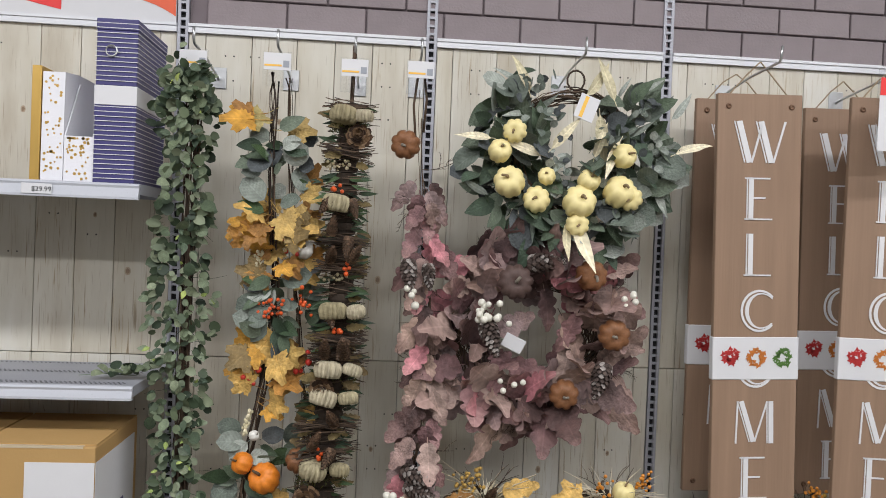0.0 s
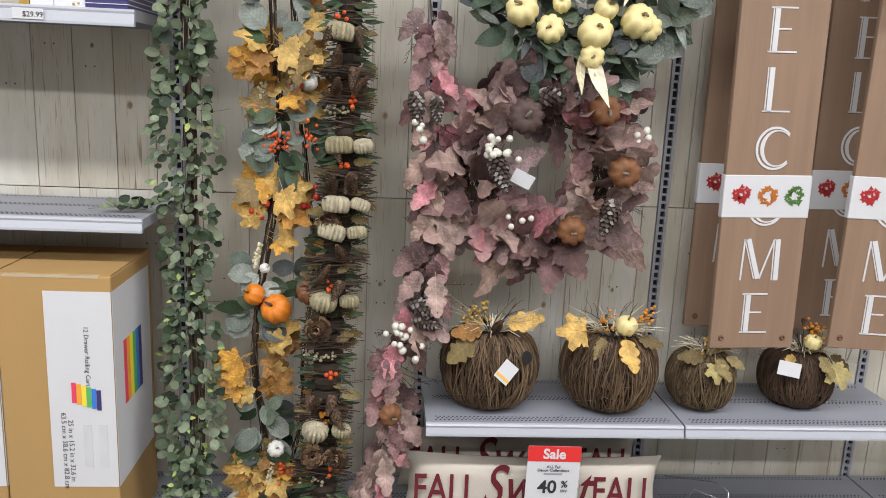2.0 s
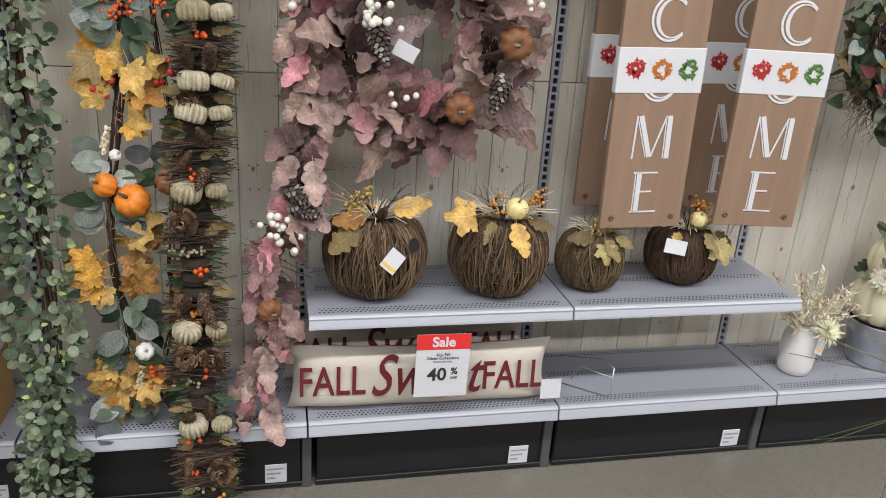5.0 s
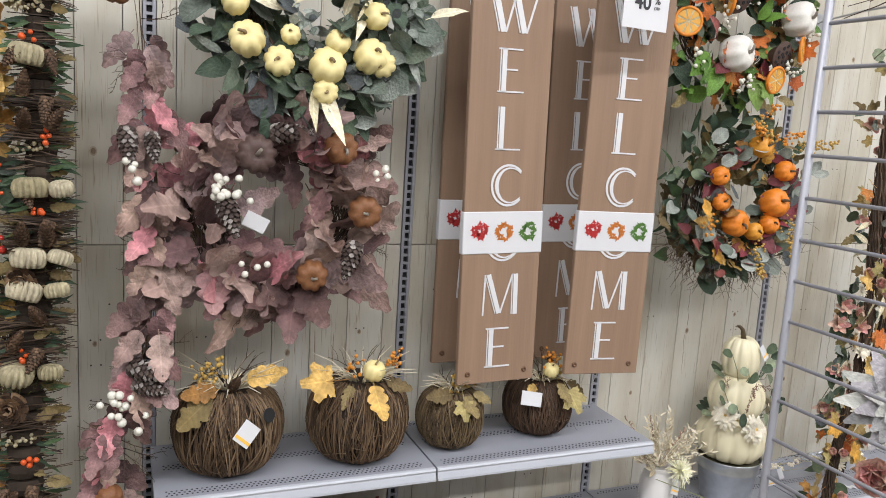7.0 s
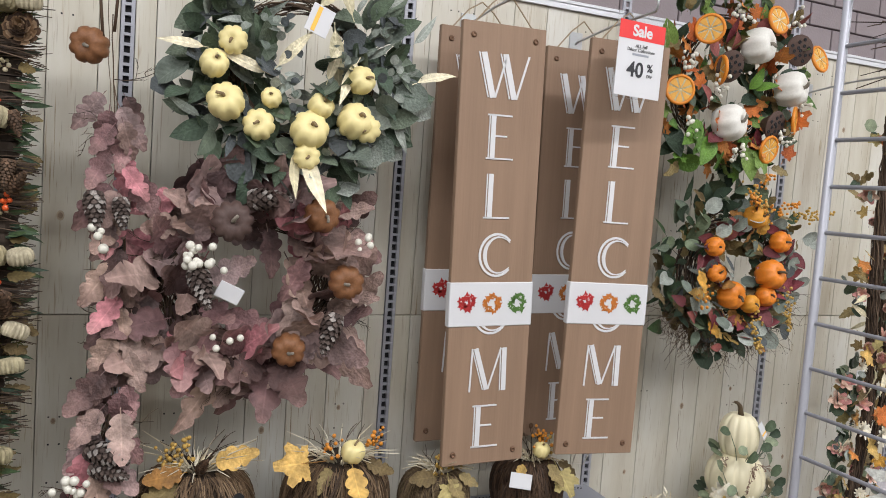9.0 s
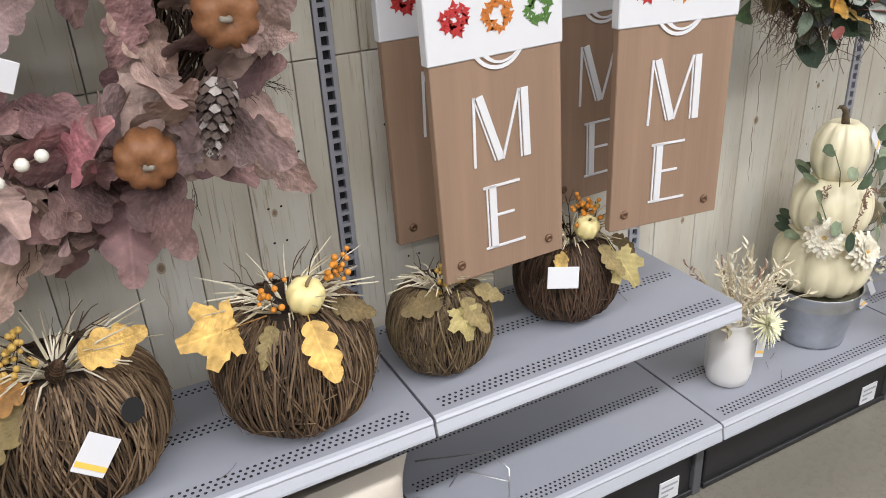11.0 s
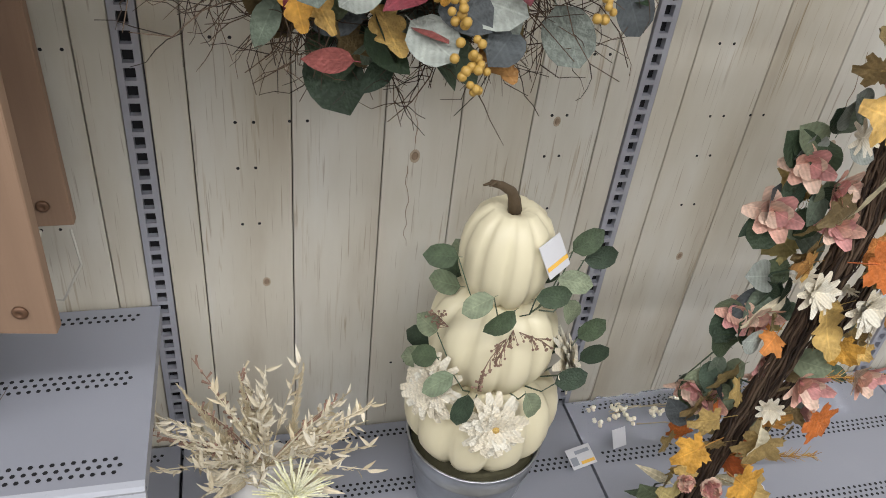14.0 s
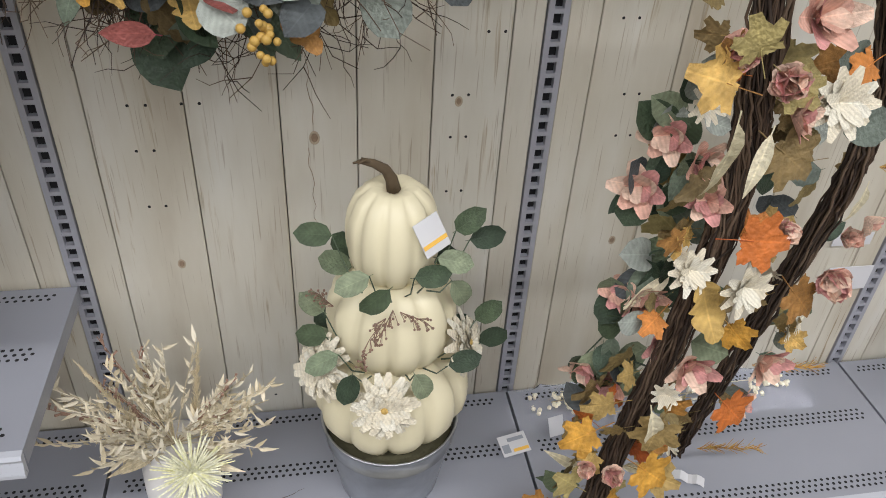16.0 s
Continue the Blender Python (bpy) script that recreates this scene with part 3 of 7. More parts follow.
for x, y, z, tilt, yaw in SIGNS:
    welcome_sign(x, y, z, "brown wooden sign lettered WELCOME, hung from a hook", tilt, yaw)
    c = Geo()
    top, hx = z + SH, x + SW / 2 + SH * math.sin(math.radians(tilt))
    for dx in (-0.09, 0.09):
        pts = [(hx + dx, y + 0.009, top - 0.002), (hx + dx * 0.45, y + 0.012, top + 0.055), (hx + 0.004 * dx, y + 0.01, 2.135)]
        c.tube(pts, 0.0022, sides=5)
    tagged(part("hanging_cord", c, JUTE, None), "twisted jute cord looped over a hook", "cord", "sign cords")


for x, z in ((1.185, 0.845), (1.545, 0.835)):
    lp = Geo().tube([(x, 2.40, z), (x - 0.012, 2.39, z - 0.05), (x - 0.03, 2.385, z - 0.098), (x + 0.012, 2.385, z - 0.105), (x + 0.042, 2.39, z - 0.05), (x + 0.036, 2.40, z)], 0.0018, sides=5)
    tagged(part("hanging_cord", lp, STRAP, None, smooth=True), "thin pale cord loop hanging below a sign", "cord", "sign cords")


def wall_hook(x, z, reach, tag=True, rise=0.0):
    h = thing("wall_hook", (x, 2.52, z), "metal display hook on the plank wall", "hook", "display hooks")
    part("back_plate", bevel_box(-0.024, -0.005, -0.032, 0.024, 0, 0.032, 0.001), WIRE, h, "small galvanised back plate")
    y1 = reach - 2.52
    part("prong", Geo().tube([(0, -0.004, -0.005), (0, -0.02, 0.0), (0, y1 * 0.5, 0.02 + rise * 0.5), (0, y1, 0.028 + rise), (0, y1 - 0.008, 0.04 + rise), (0, y1 - 0.01, 0.07 + rise)], 0.0038, sides=6), WIRE, h, "bright wire prong", True)
    if tag:
        z0 = rise - 0.035
        part("tag_holder", bevel_box(-0.038, y1 - 0.004, z0 - 0.045, 0.038, y1 - 0.002, z0 + 0.048, 0.0006), CLEAR, h, "clear plastic tag holder")
        part("price_tag", bevel_box(-0.036, y1 - 0.0062, z0 - 0.002, 0.036, y1 - 0.0046, z0 + 0.044, 0.0004), PAPER, h, "white price tag with an orange stripe")
        part("tag_stripe", Geo().box(-0.034, y1 - 0.0072, z0 + 0.008, 0.012, y1 - 0.0066, z0 + 0.013), ORANGE_INK, h)
        part("tag_code", Geo().box(0.016, y1 - 0.0072, z0 + 0.006, 0.032, y1 - 0.0066, z0 + 0.024), GREY_INK, h)
    return h


for x, z in ((-0.51, 2.055), (-0.29, 2.06), (-0.083, 2.055), (0.096, 2.06)):
    wall_hook(x, z, 2.20)
wall_hook(0.55, 2.09, 2.2, False)
wall_hook(1.09, 2.09, 2.16, False)
wall_hook(1.475, 2.09, 2.12, False)
wall_hook(2.06, 2.16, 2.2, False)


# ---- sale cards ----
def sale_card(m, label):
    s = thing("sale_card", m, label, "sale sign", "sale cards")
    w, h = 0.155, 0.20
    part("holder", bevel_box(-0.006, 0.0015, -0.006, w + 0.006, 0.003, h + 0.022, 0.0005), CLEAR, s, "clear plastic sleeve")
    part("card", Geo().box(0, 0, 0, w, 0.0012, h), PAPER, s)
    part("red_header", Geo().box(0, -0.0008, h - 0.048, w, -0.0001, h), RED_INK, s, "red header band")
    up = lambda x, z: pose(x, -0.0012, z, 90, 0, 0)
    lettering("Sale", 0.042, PAPER, s, up(w / 2, h - 0.038), bold=0.0012)
    for body, z in (("ALL Fall", h - 0.068), ("Décor Collections", h - 0.079)):
        lettering(body, 0.0125, INK, s, up(w / 2, z))
    part("print_bar", Geo().box(0.05, -0.0008, h - 0.09, 0.105, -0.0001, h - 0.084), GREY_INK, s)
    lettering("40", 0.056, INK, s, up(w / 2 - 0.014, 0.054), bold=0.0012)
    lettering("%", 0.03, INK, s, up(w / 2 + 0.036, 0.072), bold=0.0006)
    lettering("OFF", 0.012, INK, s, up(w / 2 + 0.036, 0.056))
    return s


sale_card(pose(0.437, 2.138, 0.350, 0, 0.8, 0), "red and white sale card hanging below the shelf lip")
sale_card(pose(1.345, 2.10, 1.878, 0, 1, 2), "red and white sale card clipped to a hook")


# ---- pillows ----
def pillow(m, label, w=0.80, h=0.20, d=0.11):
    p = thing("lumbar_pillow", m, label, "pillow", "lettered pillows")
    g, nu, nv = Geo(), 36, 12
    r = rnd(5)
    for sgn in (-1, 1):
        i = len(g.v)
        for v in range(nv + 1):
            for u in range(nu + 1):
                a, b = u / nu * 2 - 1, v / nv * 2 - 1
                puff = ((1 - a ** 8) * (1 - b ** 4)) ** 0.5 if abs(a) < 1 and abs(b) < 1 else 0
                pinch = 1 - 0.05 * (1 - b * b)
                sag = 1 - 0.09 * (1 - a * a) * (0.5 + 0.5 * b)
                wob = 0.003 * math.sin(9 * a + 3 * b) * puff
                g.v.append((a * w / 2 * pinch + w / 2, sgn * d / 2 * puff + wob, (b * h / 2) * sag + h / 2 * sag))
        for v in range(nv):
            for u in range(nu):
                q = i + v * (nu + 1) + u
                f = (q, q + 1, q + nu + 2, q + nu + 1)
                g.f.append(f if sgn < 0 else f[::-1])
    part("cushion", g, CANVAS, p, smooth=True)
    slim = Matrix.Diagonal((0.72, 1, 1, 1))
    lettering("FALL", 0.128, MAROON, p, pose(0.128, -d / 2 - 0.004, 0.062, 90, 0, 0) @ slim, bold=0.0012)
    lettering("Sweet", 0.185, MAROON, p, pose(0.40, -d / 2 - 0.0045, 0.055, 90, 0, 0) @ slim, shear=0.35, bold=0.0008)
    lettering("FALL", 0.128, MAROON, p, pose(0.668, -d / 2 - 0.004, 0.062, 90, 0, 0) @ slim, bold=0.0012)
    return p


pil = pillow(pose(0.083, 2.258, 0.2665, -5, 0.3, -1), "cream canvas lumbar pillow lettered in maroon")
part("hang_tag", bevel_box(0.76, -0.062, 0.02, 0.825, -0.06, 0.085, 0.0008), PAPER, pil, "white card hang tag")
pillow(pose(0.07, 2.42, 0.268, -8, 0.2, 0), "cream canvas lumbar pillow leaning behind another")


# ---- plant pieces ----
def strip_leaf(half, n=8, length=1.0, fold=0.18, curl=0.15, wave=0.0, stalk=0.12):
    """A leaf along x, 1 long: half(t) is its half width; folded along the midrib and curled."""
    g = Geo()
    for j in range(n + 1):
        t = j / n
        w, z = max(0.004, half(t)), -curl * t * t
        x = t * length
        up = fold * w + wave * math.sin(9 * t) * w
        g.v += [(x, -w, z + up), (x, 0, z), (x, w, z + up * (0.7 if wave else 1))]
    for j in range(n):
        q = 3 * j
        g.f += [(q, q + 3, q + 4, q + 1), (q + 1, q + 4, q + 5, q + 2)]
    if stalk:
        g.tube([(-stalk, 0, 0.02), (0.05, 0, 0)], 0.012, 0.01, 3, False)
    return g


def maple_leaf(seed=0, deep=0.5):
    """Five pointed lobes round a centre, with notched edges."""
    g, r = Geo(), rnd(seed)
    g.v.append((0.36, 0, 0.0))
    lobes = ((0, 0.64), (0.95, 0.56), (-0.95, 0.56), (1.95, 0.42), (-1.95, 0.42))
    n = 40
    for j in range(n):
        a = -math.pi + 2 * math.pi * j / n
        best = max(ln * max(0.0, 1 - abs((a - c + math.pi) % (2 * math.pi) - math.pi) / 0.85) ** 0.62 for c, ln in lobes)
        rad = max(0.2, best) * (1.0 if j % 2 else 0.86)
        x, y = 0.36 + rad * math.cos(a), rad * math.sin(a)
        g.v.append((x, y, -0.25 * (x - 0.36) ** 2 + 0.16 * abs(y) - 0.3 * y * y + r.uniform(-0.03, 0.03)))
    g.f = [(0, 1 + j, 1 + (j + 1) % n) for j in range(n)]
    g.tube([(-0.2, 0, 0.05), (0.1, 0, 0.01), (0.36, 0, 0.004)], 0.012, 0.008, 3, False)
    return g


def flower(petals, rows, half, length, tilt, seed, cup=0.3):
    g, r = Geo(), rnd(seed)
    for k in range(rows):
        for j in range(petals):
            p = strip_leaf(half, 6, length * (1 - 0.22 * k) * r.uniform(0.88, 1.08), 0.25, cup, 0.0, 0)
            m = pose(0, 0, 0.03 * k, 0, 0, 360 * (j + 0.5 * k) / petals + r.uniform(-7, 7)) @ pose(0.02, 0, 0, 0, -(tilt + 22 * k + r.uniform(-8, 8)), 0)
            g.add(p, m)
    return g


def oak_half(t, lobes, width):
    hull = width * math.sin(math.pi * min(1.0, 0.04 + 0.93 * t ** 0.8)) ** 0.75
    return hull * (0.52 + 0.48 * math.sqrt(abs(math.sin(lobes * math.pi * t + 0.35)))) + 0.008


OAK = [strip_leaf(lambda t, k=k, w=w: oak_half(t, k, w), 22, 1, 0.2, c, v) for k, w, c, v in ((3.5, 0.29, 0.12, 0.25), (4.2, 0.26, 0.34, 0.35), (3.8, 0.28, -0.15, 0.3))]
ROUND = [strip_leaf(lambda t: 0.40 * math.sqrt(max(0, 1 - (2 * t - 1) ** 2)) + 0.005, 6, 1, f, c) for f, c in ((0.2, 0.1), (0.35, 0.25), (0.1, -0.12))]
OVAL = [strip_leaf(lambda t: 0.27 * math.sin(math.pi * t ** 0.8) ** 0.8 + 0.005, 7, 1, f, c) for f, c in ((0.2, 0.15), (0.3, 0.35), (0.15, -0.1))]
LANCE = [strip_leaf(lambda t: 0.115 * math.sin(math.pi * t ** 0.7) + 0.004, 8, 1, f, c, w) for f, c, w in ((0.3, 0.15, 0), (0.4, 0.4, 0.3), (0.2, -0.2, 0.2))]
MAPLE = [maple_leaf(1), maple_leaf(2), maple_leaf(3)]


def kind(geos, name, material):
    return [g.mesh(name, material, True) for g in geos]


EUC = tone_mat("eucalyptus_grey_green", [(0.062, 0.088, 0.048), (0.125, 0.158, 0.092), (0.032, 0.05, 0.03), (0.20, 0.235, 0.15), (0.048, 0.072, 0.04), (0.16, 0.20, 0.125)], 0.55)
EUC_BLUE = tone_mat("eucalyptus_blue_green", [(0.125, 0.15, 0.125), (0.20, 0.225, 0.195), (0.075, 0.085, 0.088), (0.30, 0.325, 0.29)], 0.6)
LIME = tone_mat("lime_tips", [(0.35, 0.42, 0.12), (0.26, 0.34, 0.10)], 0.55)
SAGE = tone_mat("sage_green", [(0.085, 0.118, 0.075), (0.055, 0.082, 0.055), (0.13, 0.162, 0.118)], 0.55)
PALE = tone_mat("dried_pale_leaf", [(0.58, 0.52, 0.36), (0.5, 0.45, 0.3), (0.64, 0.58, 0.42)], 0.6)
GOLDEN = tone_mat("golden_maple", [(0.46, 0.24, 0.04), (0.38, 0.185, 0.045), (0.52, 0.33, 0.10), (0.27, 0.135, 0.04), (0.42, 0.28, 0.09)], 0.6, 0.2)
RUST = tone_mat("rust_maple", [(0.45, 0.13, 0.03), (0.40, 0.10, 0.03), (0.52, 0.2, 0.05)], 0.6)
PINK_OAK = tone_mat("dusty_pink_oak", [(0.23, 0.155, 0.137), (0.31, 0.215, 0.185), (0.075, 0.043, 0.04), (0.36, 0.25, 0.205), (0.15, 0.082, 0.083), (0.42, 0.17, 0.19), (0.225, 0.16, 0.155), (0.085, 0.05, 0.05), (0.25, 0.14, 0.14), (0.30, 0.215, 0.185)], 0.65, 0.24, (0.37, 0.23, 0.205))
BURG = tone_mat("burgundy_leaf", [(0.18, 0.035, 0.045), (0.12, 0.03, 0.035), (0.26, 0.08, 0.07)], 0.6)
DARK_GREEN = tone_mat("dark_green_leaf", [(0.035, 0.06, 0.03), (0.05, 0.085, 0.035), (0.03, 0.05, 0.03)], 0.55)
BRIGHT_GREEN = tone_mat("bright_green_leaf", [(0.10, 0.20, 0.03), (0.075, 0.15, 0.03), (0.14, 0.22, 0.05)], 0.5)
OLIVE = tone_mat("olive_brown_leaf", [(0.17, 0.125, 0.05), (0.14, 0.10, 0.045), (0.21, 0.16, 0.07)], 0.65)
MOSS = tone_mat("moss", [(0.08, 0.085, 0.02), (0.12, 0.12, 0.03), (0.06, 0.07, 0.025)], 0.9)
TWIG = tone_mat("dark_twig", [(0.055, 0.035, 0.024), (0.085, 0.055, 0.036), (0.035, 0.024, 0.018), (0.11, 0.075, 0.05)], 0.75)
VINE = tone_mat("grapevine", [(0.125, 0.078, 0.043), (0.165, 0.105, 0.06), (0.085, 0.053, 0.03), (0.20, 0.135, 0.08), (0.06, 0.038, 0.024)], 0.75)
VINE_OLIVE = tone_mat("olive_vine", [(0.15, 0.105, 0.055), (0.19, 0.135, 0.075), (0.105, 0.073, 0.04), (0.075, 0.05, 0.03)], 0.75)
VINE_DARK = tone_mat("dark_vine", [(0.075, 0.045, 0.028), (0.105, 0.062, 0.038), (0.05, 0.032, 0.022)], 0.75)
# near-black colour for added solids: shade between vine strands and garland rings
SHADE_FILL = mat("dark_shade_fill", (0.03, 0.02, 0.013), 0.9, 0, 0.4, 40, 0.5, 120)
CONE = tone_mat("pinecone_brown", [(0.11, 0.065, 0.04), (0.15, 0.09, 0.055), (0.08, 0.05, 0.032)], 0.7)
CONE_DARK = tone_mat("frosted_pinecone", [(0.055, 0.038, 0.032), (0.09, 0.065, 0.055), (0.28, 0.25, 0.23)], 0.7)
CONE_ROSE = tone_mat("open_pinecone_tan", [(0.20, 0.12, 0.065), (0.10, 0.058, 0.035), (0.30, 0.20, 0.12), (0.06, 0.036, 0.024)], 0.75)
CREAM = mat("cream_pumpkin", (0.76, 0.65, 0.31), 0.42, 0, 0.07, 8, 0.06, 60)
IVORY = mat("ivory_pumpkin", (0.74, 0.675, 0.475), 0.38, 0, 0.04, 6, 0.03, 60)
WHITE_P = mat("white_pumpkin", (0.70, 0.68, 0.63), 0.6, 0, 0.12, 20, 0.2, 80)
ORANGE = mat("orange_pumpkin", (0.66, 0.20, 0.02), 0.45, 0, 0.22, 12, 0.1, 60)
YELLOW_O = mat("amber_pumpkin", (0.62, 0.27, 0.03), 0.45, 0, 0.2, 12, 0.1, 60)
BROWN_P = mat("bronzed_pumpkin", (0.20, 0.085, 0.035), 0.55, 0, 0.4, 14, 0.15, 60)
PLUM_P = mat("plum_brown_pumpkin", (0.085, 0.052, 0.045), 0.6, 0, 0.3, 14, 0.15, 60)
RED_P = mat("dark_red_pumpkin", (0.20, 0.03, 0.015), 0.4, 0, 0.3, 10, 0.1, 60)
STEM = mat("brown_stem", (0.10, 0.07, 0.04), 0.8, 0, 0.3, 40, 0.5, 120)
STEM_GREY = mat("grey_stem", (0.25, 0.22, 0.18), 0.8, 0, 0.3, 40, 0.5, 120)
STRAW = tone_mat("straw_wrap", [(0.36, 0.315, 0.20), (0.29, 0.25, 0.15), (0.42, 0.37, 0.26)], 0.8)
BERRY_W = mat("white_berry", (0.68, 0.66, 0.58), 0.35, 0, 0.05)
BERRY_R = mat("red_berry", (0.42, 0.03, 0.02), 0.3, 0, 0.2)
BERRY_O = mat("orange_berry", (0.62, 0.24, 0.03), 0.35, 0, 0.15)
BERRY_Y = mat("mustard_berry", (0.46, 0.29, 0.07), 0.45, 0, 0.2)
BERRY_RO = mat("coral_berry", (0.60, 0.09, 0.02), 0.3, 0, 0.15)
PETAL_W = tone_mat("white_petal", [(0.70, 0.67, 0.57), (0.66, 0.60, 0.47)], 0.6, 0.05)
PETAL_P = tone_mat("peach_pink_petal", [(0.62, 0.36, 0.28), (0.70, 0.50, 0.39), (0.58, 0.28, 0.26)], 0.6)
PETAL_Y = tone_mat("pale_yellow_petal", [(0.74, 0.72, 0.40), (0.78, 0.77, 0.58)], 0.6, 0.05)
PETAL_M = tone_mat("magenta_petal", [(0.45, 0.015, 0.08), (0.5, 0.03, 0.12)], 0.6)
LILAC = tone_mat("dusty_lilac", [(0.42, 0.40, 0.42), (0.5, 0.5, 0.46), (0.36, 0.36, 0.36)], 0.8)
SEED = tone_mat("seed_brown", [(0.24, 0.15, 0.11), (0.3, 0.19, 0.14)], 0.7)
DRIED = tone_mat("dried_cream", [(0.60, 0.53, 0.39), (0.68, 0.62, 0.49), (0.48, 0.41, 0.28)], 0.75)
PAMPAS = tone_mat("pampas_cream", [(0.60, 0.53, 0.38), (0.52, 0.45, 0.31)], 0.9)
PEEL = mat("orange_peel", (0.66, 0.22, 0.02), 0.5, 0, 0.15)
FLESH = mat("dried_orange_flesh", (0.70, 0.36, 0.06), 0.5, 0, 0.25, 60, 0.3)
LOTUS = mat("lotus_pod_brown", (0.07, 0.04, 0.03), 0.75, 0, 0.3, 40, 0.3)
SCREEN = mat("glazed_ceramic_white", (0.74, 0.72, 0.70), 0.35, 0, 0.03, 8, 0.04)
ZINC = mat("galvanised_zinc", (0.50, 0.52, 0.545), 0.34, 0.9, 0.32, 22, 0.08, 60)

L = {
    "euc": kind(ROUND, "leaf", EUC), "eucblue": kind(ROUND, "leaf", EUC_BLUE), "lime": kind(OVAL, "leaf", LIME), "sage": kind(OVAL, "leaf", SAGE),
    "sagelance": kind(LANCE, "leaf", EUC_BLUE), "pale": kind(LANCE, "leaf", PALE), "gold": kind(MAPLE, "leaf", GOLDEN), "rust": kind(MAPLE, "leaf", RUST),
    "oak": kind(OAK, "leaf", PINK_OAK), "burg": kind(OVAL, "leaf", BURG), "dark": kind(OVAL, "leaf", DARK_GREEN), "bright": kind(OVAL + MAPLE, "leaf", BRIGHT_GREEN),
    "olive": kind(OAK, "leaf", OLIVE), "goldoak": kind(OAK, "leaf", GOLDEN), "drylance": kind(LANCE, "leaf", DRIED), "darklance": kind(LANCE, "leaf", DARK_GREEN), "palemaple": kind(MAPLE, "leaf", tone_mat("tan_maple", [(0.36, 0.25, 0.09), (0.27, 0.19, 0.075), (0.33, 0.27, 0.11), (0.20, 0.14, 0.06)], 0.6)),
}


def facing(pos, direction, normal, s, sy=None):
    d = Vector(direction).normalized()
    nn = Vector(normal)
    nn = nn - d * nn.dot(d)
    nn = nn.normalized() if nn.length > 1e-4 else d.orthogonal().normalized()
    y = nn.cross(d)
    m = Matrix((d, y, nn)).transposed().to_4x4()
    return Matrix.Translation(pos) @ m @ Matrix.Diagonal((s, sy or s, s, 1))


def leaf(parent, which, pos, direction, s, r, spread=0.45, name="leaf"):
    nrm = Vector((r.uniform(-spread, spread), -1, r.uniform(-spread, spread) + 0.25))
    return put(name, r.choice(L[which]), parent, facing(pos, direction, nrm, s))


def pumpkin_meshes(material, ribs=9, depth=0.13, flat=0.78, stem=STEM, lean=0.2):
    prof = [(0.0005, -0.30), (0.22, -0.36), (0.42, -0.34), (0.47, -0.2), (0.5, 0.0), (0.475, 0.18), (0.40, 0.31), (0.25, 0.38), (0.12, 0.355), (0.05, 0.31)]
    body = Geo().lathe([(a, b * flat / 0.76) for a, b in prof], ribs * 4, lambda a, t: 1 - depth * (1 - abs(math.cos(a * ribs / 2))) ** 1.6)
    st = Geo().tube([(0, 0, 0.30 * flat / 0.76), (0.01, 0, 0.39), (lean * 0.4, 0.02, 0.46), (lean * 0.8, 0.03, 0.50)], 0.055, 0.04, 6)
    return body.mesh("pumpkin", material, True), st.mesh("stem", stem, True)


PK = {n: pumpkin_meshes(m, rb, dp, fl, st) for n, m, rb, dp, fl, st in (
    ("cream", CREAM, 8, 0.14, 0.74, mat("tan_stem", (0.24, 0.17, 0.09), 0.8, 0, 0.3, 40, 0.4)), ("white", WHITE_P, 8, 0.12, 0.76, STEM_GREY), ("orange", ORANGE, 9, 0.12, 0.72, STEM), ("amber", YELLOW_O, 8, 0.12, 0.78, STEM), ("brown", BROWN_P, 8, 0.16, 0.76, STEM_GREY), ("plum", PLUM_P, 10, 0.14, 0.7, STEM_GREY), ("straw", STRAW, 15, 0.36, 0.6, STEM))}


def mini_pumpkin(parent, which, pos, s, facing_dir, r, name="pumpkin"):
    """A small pumpkin whose stem points along facing_dir."""
    q = Vector(facing_dir).normalized().to_track_quat("Z", "Y").to_matrix().to_4x4()
    m = Matrix.Translation(pos) @ q @ pose(0, 0, 0, 0, 0, r.uniform(0, 360)) @ Matrix.Diagonal((s, s, s, 1))
    b = put(name, PK[which][0], parent, m, which + " mini pumpkin")
    put("stem", PK[which][1], b)
    return b


def cone_mesh(material, seed=1, rose=False):
    g, r = Geo(), rnd(seed)
    rings = 6 if rose else 9
    for k in range(rings):
        t = k / (rings - 1)
        rad = (0.42 - 0.32 * t) if rose else 0.30 * math.sin(math.pi * (0.18 + 0.8 * t) ** 0.8)
        z = (0.1 + 0.3 * t) if rose else t * 0.95
        n = 9 if not rose else 10 - k
        for j in range(n):
            a = 360 * (j + 0.5 * (k % 2)) / n + r.uniform(-5, 5)
            s = 0.21 * (1 - 0.4 * t) if not rose else 0.3 * (1 - 0.3 * t)
            p = Geo()
            p.v = [(0, -s * 0.35, 0), (0, s * 0.35, 0), (s * 0.8, s * 0.42, 0.02), (s, 0, 0.05), (s * 0.8, -s * 0.42, 0.02), (s * 0.45, 0, -0.045)]
            p.f = [(0, 4, 3, 2, 1), (0, 5, 4), (4, 5, 3), (3, 5, 2), (2, 5, 1), (0, 1, 5)]
            g.add(p, pose(0, 0, z, 0, 0, a) @ pose(rad * 0.55, 0, 0, 0, (-35 if not rose else -15 - 50 * t), 0))
    g.lathe([(0.001, 0), (0.16, 0.1), (0.19, 0.4), (0.09, 0.85), (0.001, 0.98)] if not rose else [(0.001, 0), (0.2, 0.08), (0.15, 0.25), (0.001, 0.34)], 8)
    return g.mesh("pinecone", material)


CN = {"brown": cone_mesh(CONE), "dark": cone_mesh(CONE_DARK, 2), "rose": cone_mesh(CONE_ROSE, 3, True)}


